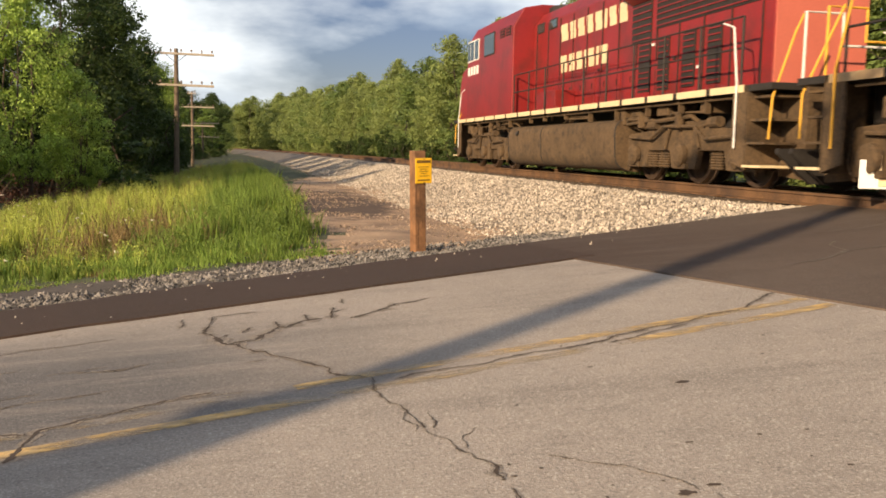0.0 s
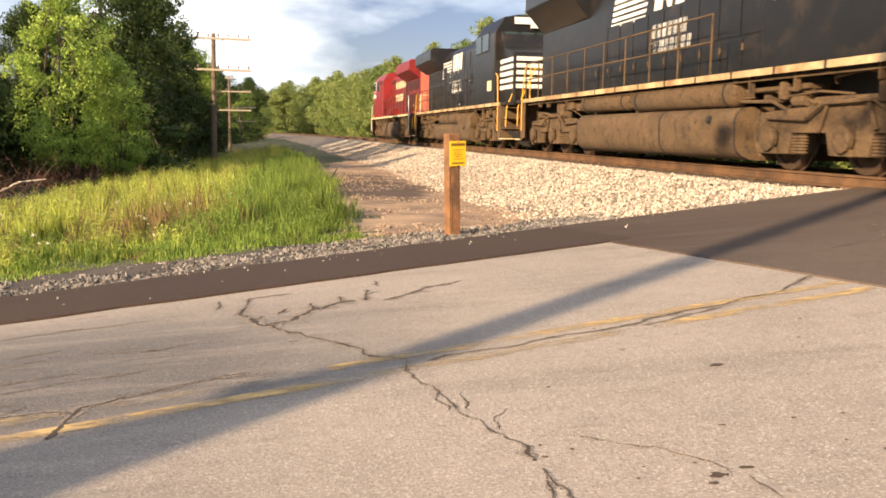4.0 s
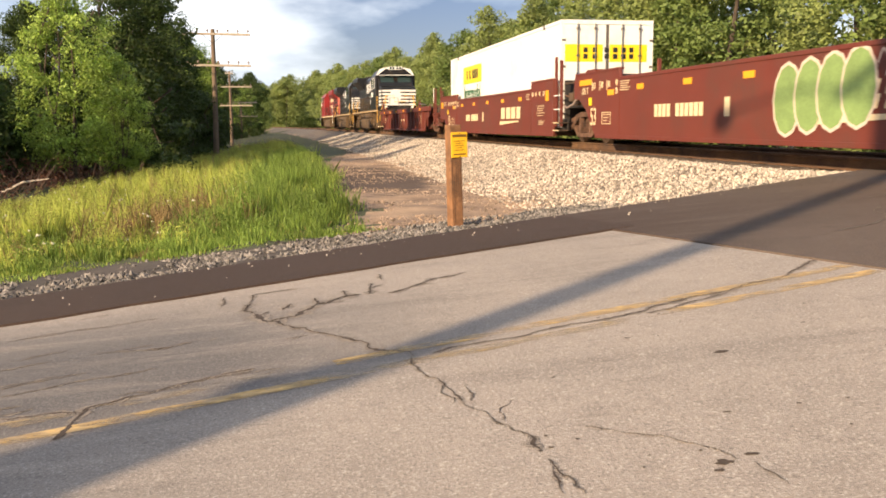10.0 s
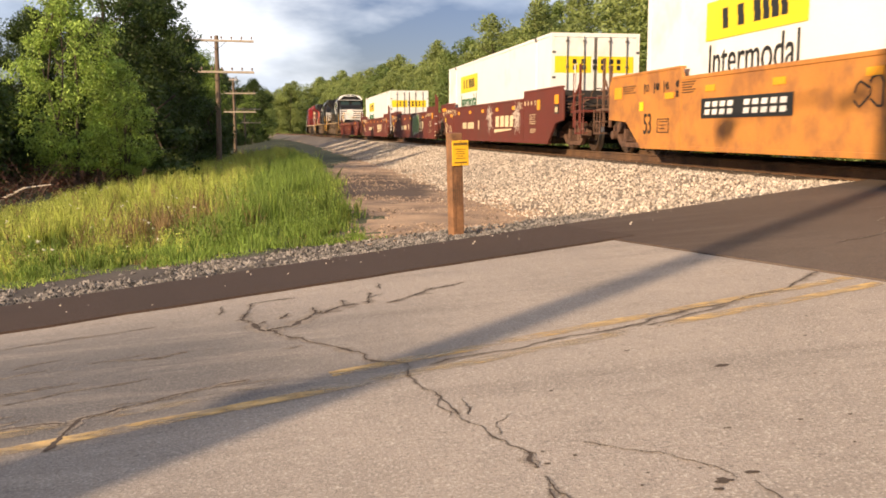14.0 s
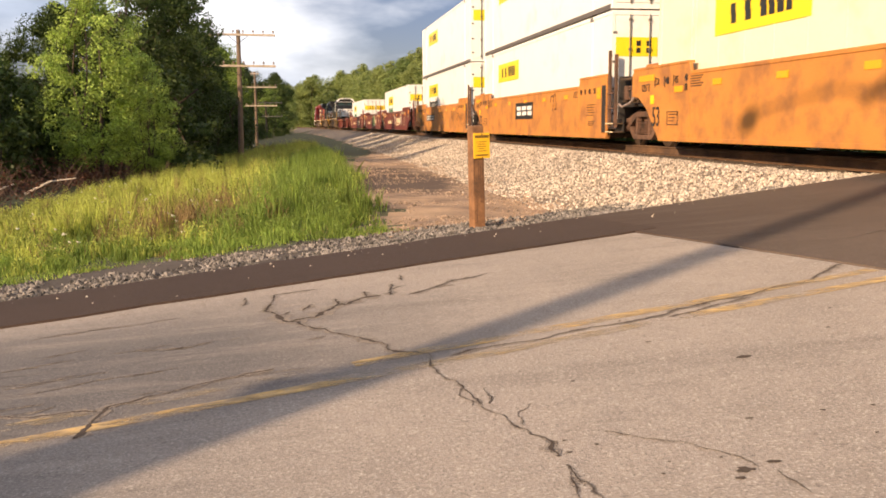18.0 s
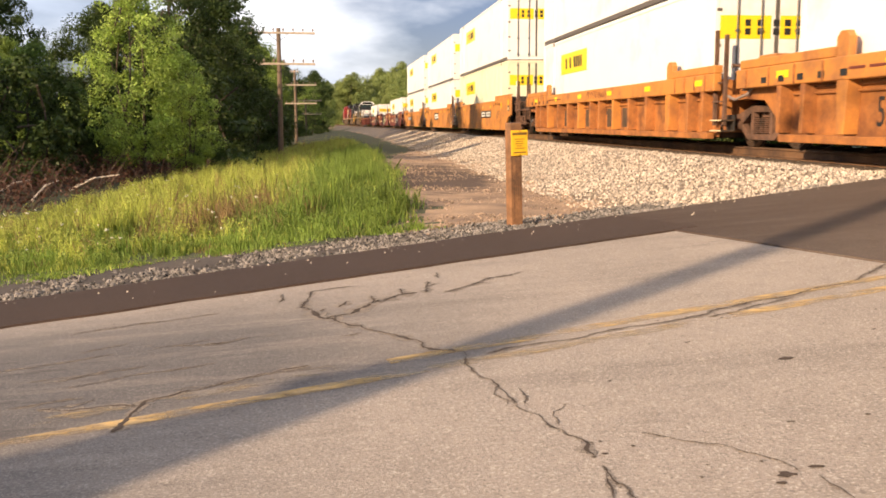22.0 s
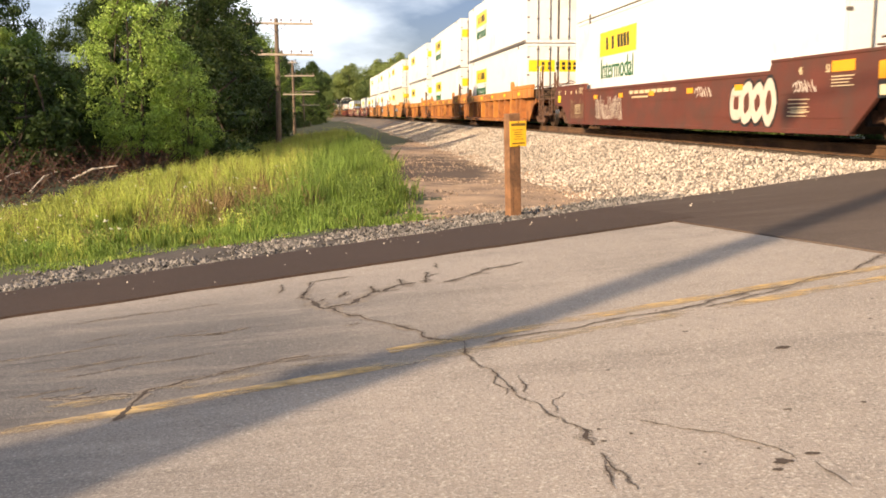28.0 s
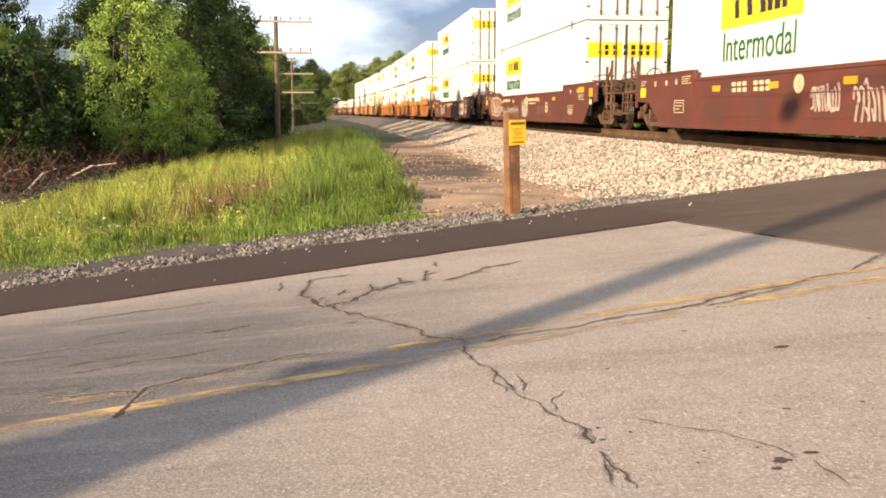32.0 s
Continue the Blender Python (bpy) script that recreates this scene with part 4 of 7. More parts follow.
def well_unit(label, paint, front_end, rear_end, half, ribbed=False, group="well cars of the train", low=False):
    """A well-car unit with trucks at its ends; an outer end carries a coupler and platform."""
    u = thing("well_car", Matrix(), label, "freight car", group)
    tan = paint is WELL_TAN
    gear = paint if paint is WELL_RED else TRUCK_BROWN
    hw = 1.58 if ribbed else 1.50
    mid, hi = (1.14, 1.33) if low else (1.45, 1.67)
    if ribbed and tan:
        front = [(half - 1.65, 0.19), (half - 0.66, 0.86), (half, 0.90), (half, 1.32)]
        rear = [(-half + 0.9, 0.19), (-half + 0.1, 0.80), (-half - 0.3, 0.88), (-half - 0.3, 1.32)] if rear_end else [(-half + 1.25, 0.19), (-half + 1.0, 1.32)]
    elif ribbed:
        front = [(half - 0.9, 0.19), (half - 0.5, 0.78), (half + 0.2, 0.86), (half + 0.2, 1.20)]
        rear = [(-x, z) for x, z in front]
    else:
        if front_end:
            front = [(half - 1.55, 0.19), (half - 0.75, 0.70), (half + 0.25, 0.76), (half + 0.25, hi - 0.14), (half + 0.1, hi)]
        else:
            front = [(half - 1.95, 0.19), (half - 1.3, 0.80), (half - 0.8, 1.07), (half - 0.42, 1.10), (half - 0.42, hi - 0.08), (half - 0.52, hi)]
        front += [(half - 3.4, hi), (half - 3.5, mid)]
        if rear_end:
            rear = [(-half + 0.95, 0.19), (-half + 0.3, 0.72), (-half - 0.35, 0.80), (-half - 0.35, hi - 0.12), (-half - 0.2, hi)]
        else:
            rear = [(-half + 1.32, 0.19), (-half + 1.32, hi)]
        rear += [(-half + 3.4, hi), (-half + 3.5, mid)]
    pts = [rear[0]] + front + rear[:0:-1]
    xf, xr = front[0][0], rear[0][0]
    for sg in (1, -1):
        if not ribbed:
            part("side_wall", prism(B(), pts, *sorted((sg * hw, sg * (hw - 0.07))), "y", 0.012), paint, u)
            part("top_chord", box(B(), -half + 3.5, half - 3.5, *sorted((sg * (hw - 0.10), sg * (hw + 0.018))), mid - 0.02, mid + 0.05, 0.01), paint, u)
            part("bottom_chord", box(B(), xr + 0.03, xf - 0.03, *sorted((sg * (hw - 0.12), sg * (hw + 0.012))), 0.155, 0.235, 0.008), paint, u)
            for a, b in ((-half + 3.4, rear[1][0] if not rear_end else -half - 0.2), (front[-3][0], half - 3.4)):
                part("raised_rim", box(B(), *sorted((a, b)), *sorted((sg * (hw - 0.12), sg * (hw + 0.015))), hi - 0.015, hi + 0.035, 0.008), paint, u)
            for x in (-half + 3.45, half - 3.45):
                part("wall_seam", box(B(), x - 0.02, x + 0.02, *sorted((sg * (hw - 0.01), sg * (hw + 0.008))), 0.24, mid - 0.03), paint, u)
            if low:
                part("fold_line", box(B(), xr + 0.5, xf - 0.5, *sorted((sg * (hw - 0.01), sg * (hw + 0.01))), 0.78, 0.80), paint, u)
                part("fold_line", box(B(), xr + 0.2, xf - 0.2, *sorted((sg * (hw - 0.01), sg * (hw + 0.008))), 0.40, 0.415), paint, u)
        elif tan:
            part("side_wall", prism(B(), pts, *sorted((sg * (hw - 0.235), sg * (hw - 0.27))), "y", 0.008), paint, u)
            part("top_chord", box(B(), rear[-1][0], front[-1][0], *sorted((sg * (hw - 0.16), sg * (hw + 0.01))), 1.08, 1.42, 0.02), WELL_ORANGE, u)
            for a, b in ((rear[-1][0] + 0.05, -half + 3.35), (half - 3.35, half - 0.08)):
                part("end_rail", box(B(), a, b, *sorted((sg * (hw - 0.2), sg * (hw - 0.02))), 1.425, 1.58, 0.02), WELL_ORANGE, u)
                for k in range(4):
                    x = a + 0.35 + (b - a - 0.7) * k / 3
                    part("web_plate", box(B(), x - 0.02, x + 0.02, *sorted((sg * (hw + 0.005), sg * (hw + 0.03))), 1.10, 1.40), paint, u)
            part("bottom_chord", box(B(), xr + 0.02, xf - 0.02, *sorted((sg * (hw - 0.16), sg * hw)), 0.155, 0.28, 0.012), paint, u)
            for d in (7.7, 6.93, 5.8, 4.35, 3.05, 1.75, 0.45):
                for x in (d, -d):
                    if not xr + 0.1 < x < xf + 0.2:
                        continue
                    w = 0.24 if d == 5.8 else 0.12
                    part("rib", prism(B(), [(x - w * 0.4, 0.30), (x + w * 0.4, 0.30), (x + w * 0.62, 1.10), (x - w * 0.62, 1.10)], *sorted((sg * (hw - 0.24), sg * (hw - 0.01))), "y", 0.01), WELL_ORANGE if d in (5.8, 1.75) else paint, u)
            for z in (0.93, 1.02):
                part("pipe", tube(B(), [(xr + 0.3, sg * (hw - 0.2), z), (xf - 0.1, sg * (hw - 0.2), z)], 0.022, 6), paint, u)
            for x in (-half + 3.45, half - 3.45):
                part("guide_plate", prism(B(), [(x - 0.17, 1.40), (x + 0.17, 1.40), (x + 0.17, 1.70), (x + 0.08, 1.79), (x - 0.08, 1.79), (x - 0.17, 1.70)], *sorted((sg * (hw - 0.14), sg * (hw - 0.02))), "y", 0.012), WELL_ORANGE, u)
        else:
            part("side_wall", prism(B(), pts, *sorted((sg * (hw - 0.10), sg * (hw - 0.14))), "y", 0.008), paint, u)
            part("top_chord", box(B(), -half - 0.6, half + 0.6, *sorted((sg * (hw - 0.14), sg * (hw + 0.01))), 1.14, 1.38, 0.015), paint, u)
            part("bottom_chord", box(B(), xr + 0.02, xf - 0.02, *sorted((sg * (hw - 0.14), sg * (hw - 0.02))), 0.155, 0.27, 0.01), paint, u)
            for i in range(14):
                x = xr + 0.4 + (xf - xr - 0.8) * i / 13
                part("rib", prism(B(), [(x - 0.05, 0.27), (x + 0.05, 0.27), (x + 0.065, 1.14), (x - 0.065, 1.14)], *sorted((sg * (hw - 0.11), sg * (hw - 0.02))), "y", 0.008), paint, u)
            for x in (-half + 2.3, half - 2.3):
                part("guide_plate", box(B(), x - 0.05, x + 0.05, *sorted((sg * (hw - 0.12), sg * (hw - 0.02))), 1.38, 1.62, 0.01), paint, u)
            part("guide_bar", tube(B(), [(-half + 2.3, sg * (hw - 0.07), 1.55), (-half + 0.4, sg * (hw - 0.07), 1.46)], 0.025, 6), BOX_TRIM, u)
    for i in range(7):
        x = xr + 0.6 + (xf - xr - 1.2) * i / 6
        part("floor_beam", box(B(), x - 0.12, x + 0.12, -hw + 0.3, hw - 0.3, 0.16, 0.36), GRIME, u)
    for sgx, outer, x_in in ((1, front_end, xf - 0.1), (-1, rear_end, xr + 0.1 if rear_end else xr - 0.1)):
        bm = B()
        box(bm, *sorted((x_in, sgx * (half + 0.55))), -hw + 0.3, hw - 0.3, 0.90, 1.0, 0.01)
        box(bm, *sorted((x_in, x_in + sgx * 0.1)), -hw + 0.28, hw - 0.28, 0.28, hi - 0.03 if not ribbed else 1.3, 0.01)
        # unribbed bulkheads take a near-black colour for the shade in the gap
        part("end_bulkhead", bm, DARK_STEEL if not ribbed else paint, u)
        part("centre_sill", box(B(), *sorted((sgx * (half - 0.3), sgx * (half + (1.75 if outer else 0.5)))), -0.3, 0.3, 0.62, 0.88, 0.02), GRIME, u)
        end_gear(u, sgx * (half - 0.7), sgx * (half + (1.4 if outer else 0.3)), int(half * 1000) + sgx)
        if outer:
            part("end_platform", box(B(), *sorted((sgx * (half + 0.55), sgx * (half + 1.55))), -1.35, 1.35, 0.98, 1.04, 0.008), gear, u)
            part("end_railing", tube(B(), [(sgx * (half + 1.5), y, z) for y, z in ((1.33, 0.45), (1.33, 1.34), (-1.33, 1.34), (-1.33, 1.0))], 0.02, 6), gear, u)
            bm = B()
            for z in (0.45, 0.72):
                box(bm, *sorted((sgx * (half + 1.1), sgx * (half + 1.5))), 1.22, 1.40, z, z + 0.03)
            tube(bm, [(sgx * (half + 1.1), 1.4, 1.02), (sgx * (half + 1.1), 1.4, 0.44), (sgx * (half + 1.5), 1.4, 0.44), (sgx * (half + 1.5), 1.4, 1.02)], 0.018, 6)
            part("step", bm, gear, u)
            bm = B()
            tube(bm, [(sgx * (half + 0.95), 0.75, 1.04), (sgx * (half + 0.95), 0.75, 1.35)], 0.03, 6)
            tube(bm, [(sgx * (half + 1.0), 0.75 + 0.2 * math.cos(k * 0.393), 1.4 + 0.2 * math.sin(k * 0.393)) for k in range(17)], 0.016, 5)
            part("hand_brake", bm, GRIME, u)
            bm = B()
            prism(bm, [(0, -0.14), (sgx * 0.3, -0.17), (sgx * 0.38, -0.05), (sgx * 0.2, 0.02), (sgx * 0.36, 0.1), (sgx * 0.3, 0.19), (0, 0.16)], 0.68, 0.98, "z", 0.02)
            part("coupler", bm, GRIME, u).matrix_basis = pose(sgx * (half + 1.7), 0, 0)
            part("air_hose", tube(B(), [(sgx * (half + 1.6), 0.35, 0.75), (sgx * (half + 1.85), 0.33, 0.45), (sgx * (half + 2.05), 0.2, 0.55)], 0.03, 6), DARK_STEEL, u)
            for y in (1.3, -1.3):
                for dx, h in ((0.7, 1.75 if low else 2.0), (1.15, 1.9 if low else 2.2)):
                    part("guide_post", box(B(), sgx * (half + dx) - 0.03, sgx * (half + dx) + 0.03, y - 0.03, y + 0.03, 0.6 if y > 0 else 1.0, h, 0.006), gear, u)
                part("post_brace", tube(B(), [(sgx * (half + 1.15), y, 1.75), (sgx * (half + 0.5), y, 1.1)], 0.03, 6), gear, u)
            if sgx < 0 and not low:
                part("grab_rod", tube(B(), [(-half - 0.9, 1.3, 1.5), (-half - 0.9, 1.36, 1.52), (-half - 0.9, 1.36, 2.2), (-half - 0.9, 1.3, 2.22)], 0.014, 6), WHITE, u, "thin white grab rod")
        elif sgx < 0:
            end_ladder(u, -half + 1.22, -0.44, gear)
            part("air_hose", tube(B(), [(-half + 0.8, 1.38, 0.98), (-half + 0.4, 1.42, 0.90), (-half - 0.1, 1.42, 0.98), (-half - 0.42, 1.36, 1.22)], 0.028, 8), HOSE, u, "grey air hose")
            part("cross_bar", box(B(), -half - 0.2, -half + 0.8, 1.25, 1.33, mid + 0.06, mid + 0.12, 0.008), GRIME, u)
            part("guide_post", box(B(), -half + 0.75, -half + 0.84, -1.33, -1.24, 1.0, 2.2, 0.006), paint, u)
        else:
            part("end_cap", prism(B(), [(half - 0.42, hi - 0.1), (half - 0.75, hi + 0.12), (half - 1.3, hi + 0.12), (half - 1.3, hi - 0.1)] if not tan else [(half, 1.45), (half - 0.3, 1.66), (half - 0.9, 1.66), (half - 0.9, 1.45)], 0.9, 1.3, "y", 0.01), paint if not tan else WELL_ORANGE, u)
    if paint is WELL_ORANGE and not rear_end:
        part("end_sheet", box(B(), -half + 1.33, -half + 1.60, 1.498, 1.512, 0.30, 1.44, 0.004), DARK_STEEL, u, "blackened end sheet")
    freight_truck(u, half)
    if rear_end:
        freight_truck(u, -half)
    return u


def bars(u, name, spans, z0, z1, material, y=1.509):
    """Writing too small to read, as plain bars on the side."""
    for a, b in spans:
        part(name, box(B(), min(a, b), max(a, b), y - 0.004, y + 0.003, z0, z1), material, u)


def plate(u, name, x0, x1, z0, z1, material, y=1.509, shear=0.0, label=""):
    pts = [(x0, z0), (x1, z0), (x1 + shear, z1), (x0 + shear, z1)]
    return part(name, prism(B(), pts, y - 0.004, y + 0.004), material, u, label)


def open_mark(u, x0, x1, z0, z1, y0, y1, material, gap=0.0, name="logo_mark", slant=0.0):
    """One character of a name as two plain blocks, one over the other."""
    a, b = sorted((x0, x1))
    h = z1 - z0
    bm = B()
    for lo, hi, in_l, in_r in ((0.0, 0.5 - gap / 2, 0.0, 0.12), (0.5 + gap / 2, 1.0, 0.12, 0.0)):
        p, q = a + (b - a) * in_l, b - (b - a) * in_r
        prism(bm, [(p + slant * lo, z0 + h * lo), (q + slant * lo, z0 + h * lo), (q + slant * hi, z0 + h * hi), (p + slant * hi, z0 + h * hi)], *sorted((y0, y1)))
    return part(name, bm, material, u)


def side_text(u, words, size, x, z, material, y=1.512, squeeze=1.0, shear=0.0):
    return text_mesh("lettering", words, size, pose(x, y, z, 90, 0, 180), material, u, shear, squeeze)


def container(label, paint, s, z, length=15.2, banner=True, word=True, ribs=0, door_banner=True, word_ink=None, dark_rail=False):
    """A 53-foot box: posts, castings, doors with lock rods, yellow panels."""
    c = thing("container", Matrix(), label, "container", "containers on the train")
    h, hw, hl = 2.86, 1.30, length / 2
    bm = B()
    box(bm, -hl + 0.06, hl - 0.06, -hw + 0.02, hw - 0.02, 0.10, h - 0.04, 0.01)
    part("body", bm, paint, c)
    for sg in (1, -1):
        for z0, z1 in ((0.0, 0.13), (h - 0.09, h)):
            part("side_rail", box(B(), -hl, hl, *sorted((sg * (hw - 0.06), sg * hw)), z0, z1, 0.008), BOX_TRIM if dark_rail and z0 == 0 else paint, c)
        for x in (hl - 0.06, -hl + 0.06, hl - 1.55, -hl + 1.55):
            part("corner_post", box(B(), x - 0.06, x + 0.06, *sorted((sg * (hw - 0.1), sg * (hw + 0.003))), 0.0, h, 0.008), paint, c)
        for i in range(ribs):
            x = -hl + 1.75 + (length - 3.5) * i / (ribs - 1)
            part("panel_seam", box(B(), x - 0.02, x + 0.02, *sorted((sg * (hw - 0.03), sg * (hw - 0.008))), 0.13, h - 0.09), paint, c)
        for x in (hl - 1.55, -hl + 1.55):
            for z0 in (0.0, h - 0.12):
                part("corner_casting", box(B(), x - 0.1, x + 0.1, *sorted((sg * (hw - 0.12), sg * (hw + 0.006))), z0 - 0.004, z0 + 0.125, 0.01), BOX_TRIM, c)
    # doors at the rear, plain wall at the front
    for y in (-0.63, 0.63):
        part("door", box(B(), -hl - 0.015, -hl + 0.05, y - 0.59, y + 0.59, 0.14, h - 0.12, 0.01), paint, c)
        for dy in (-0.28, 0.22):
            bm = B()
            tube(bm, [(-hl - 0.05, y + dy, 0.12), (-hl - 0.05, y + dy, h - 0.1)], 0.015, 6)
            for z0 in (0.2, 0.9, 1.9, h - 0.25):
                box(bm, -hl - 0.07, -hl - 0.015, y + dy - 0.035, y + dy + 0.035, z0, z0 + 0.05)
            part("lock_rod", bm, BOX_TRIM, c)
    for y in (-1.24, 1.24):
        for z0 in (0.35, 0.95, 1.6, 2.3):
            part("hinge", box(B(), -hl - 0.03, -hl + 0.0, y - 0.07, y + 0.04, z0, z0 + 0.06, 0.006), BOX_TRIM, c)
    bm = B()
    for y0, y1, z0, z1 in ((-hw, hw, 0.0, 0.13), (-hw, hw, h - 0.11, h), (-hw, -hw + 0.07, 0.13, h - 0.11), (hw - 0.07, hw, 0.13, h - 0.11)):
        box(bm, -hl - 0.02, -hl + 0.07, y0, y1, z0, z1)
    part("end_frame", bm, paint, c)
    part("door_seam", box(B(), -hl - 0.022, -hl - 0.014, -0.035, 0.035, 0.14, h - 0.12), BOX_TRIM, c)
    if door_banner:
        for y in (-0.63, 0.63):
            part("banner", box(B(), -hl - 0.02, -hl - 0.012, y - 0.50, y + 0.57, 1.76, 2.22), BANNER, c, "yellow banner with black marks")
        for y, w in ((0.62, 0.15), (0.36, 0.16), (0.02, 0.17), (-0.22, 0.17), (-0.46, 0.17), (-0.68, 0.15)):
            for z0, z1 in ((1.84, 1.97), (2.01, 2.14)):
                part("logo_mark", box(B(), -hl - 0.026, -hl - 0.018, y - w * 0.38, y + w * 0.38, z0, z1), BLACK_INK, c)
    y = hw - 0.012
    if banner:
        part("banner", box(B(), hl - 5.75, hl - 2.6, y, y + 0.008, 1.70, 2.36), BANNER, c, "yellow banner with black marks")
        for i, w in enumerate((0.2, 0.05, 0.22, 0.05, 0.23, 0.2, 0.23, 0.19)):
            x = hl - 3.3 - i * 0.26
            if w > 0.1:
                open_mark(c, x - w / 2, x + w / 2, 1.86, 2.20, y + 0.006, y + 0.014, BLACK_INK)
    if word:
        text_mesh("lettering", "Intermodal", 0.80, pose(hl - 4.15, y + 0.006, 1.08, 90, 0, 180), word_ink or GREEN_INK, c, squeeze=0.82)
    MOVERS.append((c, s, z))
    return c


def loco_truck(parent, x, flip=1):
    """A three-axle locomotive truck with cast frame, coil springs, dampers and brake gear."""
    t = part("truck", box(B(), -1.7, 1.7, -0.7, 0.7, 0.42, 0.80, 0.02), DARK_STEEL, parent, "dust-caked three-axle truck")
    t.matrix_basis = pose(x, 0, 0)
    for sg in (1, -1):
        bm = B()
        prism(bm, [(-2.5, 0.70), (-2.25, 0.90), (-1.3, 0.96), (-0.8, 1.10), (0.8, 1.10), (1.3, 0.96), (2.25, 0.90), (2.5, 0.70), (2.42, 0.36), (2.3, 0.26), (1.45, 0.26), (1.36, 0.58), (0.52, 0.58), (0.42, 0.26), (-0.42, 0.26), (-0.52, 0.58), (-1.36, 0.58), (-1.45, 0.26), (-2.3, 0.26), (-2.42, 0.36)], *sorted((sg * 1.02, sg * 1.14)), "y", 0.02)
        part("side_frame", bm, LOCO_DUST, t)
        for ax in (-1.87, 0.0, 1.87):
            bm = B()
            lathe(bm, [(0.15, 0.0), (0.2, 0.02), (0.2, 0.1), (0.12, 0.14), (0.02, 0.14)], "y", (ax, sg * 1.14 if sg > 0 else sg * 1.28, 0.50), 14)
            box(bm, ax - 0.2, ax + 0.2, *sorted((sg * 1.1, sg * 1.2)), 0.26, 0.36, 0.015)
            part("bearing", bm, LOCO_DUST, t)
            bm = B()
            for dx in ((0.62, 0.80) if ax < 1 else (-0.62, -0.80)):
                prof = []
                for k in range(7):
                    prof += [(0.06, 0.27 + 0.045 * k), (0.085, 0.292 + 0.045 * k)]
                lathe(bm, prof, "z", (ax + dx, sg * 1.12, 0), 10)
            part("coil_spring", bm, LOCO_DUST, t)
        bm = B()
        tube(bm, [(-2.0, sg * 1.2, 0.82), (-0.9, sg * 1.24, 0.78), (-0.5, sg * 1.22, 1.0), (0.6, sg * 1.22, 1.02), (1.1, sg * 1.24, 0.8), (2.1, sg * 1.2, 0.84)], 0.03, 6)
        tube(bm, [(-0.62, sg * 1.17, 0.62), (-0.45, sg * 1.18, 0.98)], 0.035, 8)
        tube(bm, [(0.62, sg * 1.17, 0.62), (0.45, sg * 1.18, 0.98)], 0.035, 8)
        part("brake_pipe", bm, LOCO_DUST, t)
        for bx in (-1.1, 1.1):
            bm = B()
            tube(bm, [(bx - 0.16, sg * 1.16, 1.06), (bx + 0.16, sg * 1.16, 1.06)], 0.09, 10)
            tube(bm, [(bx + 0.16, sg * 1.16, 1.06), (bx + 0.38, sg * 1.18, 1.0)], 0.025, 6)
            part("brake_cylinder", bm, LOCO_DUST, t)
        bm = B()
        for sx in (-2.35, 2.35):
            tube(bm, [(sx, sg * 1.12, 0.95), (sx, sg * 1.15, 0.42), (sx * 0.96, sg * 1.1, 0.2)], 0.028, 6)
        part("sand_pipe", bm, LOCO_DUST, t)
    for ax in (-1.87, 0.0, 1.87):
        wheelset(t, ax, 0.52)
    return t


def railing(u, xs, y, z0, z1, material, post_material, name="railing"):
    for x in xs:
        part("railing_post", tube(B(), [(x, y, z0), (x, y, z1)], 0.02, 6), post_material, u)
    for z in (z1, (z0 + z1) / 2 + 0.05):
        part("handrail", tube(B(), [(xs[0], y, z), (xs[-1], y, z)], 0.018, 6), material, u)


def louvre(u, x0, x1, z0, z1, y, frame_mat, k=8):
    sg = 1 if y > 0 else -1
    part("grille", box(B(), x0, x1, *sorted((y - sg * 0.02, y + sg * 0.012)), z0, z1), GRILLE, u)
    for i in range(k):
        z = z0 + (z1 - z0) * (i + 0.5) / k
        part("slat", box(B(), x0 + 0.02, x1 - 0.02, *sorted((y, y + sg * 0.03)), z - 0.012, z + 0.012), frame_mat, u)


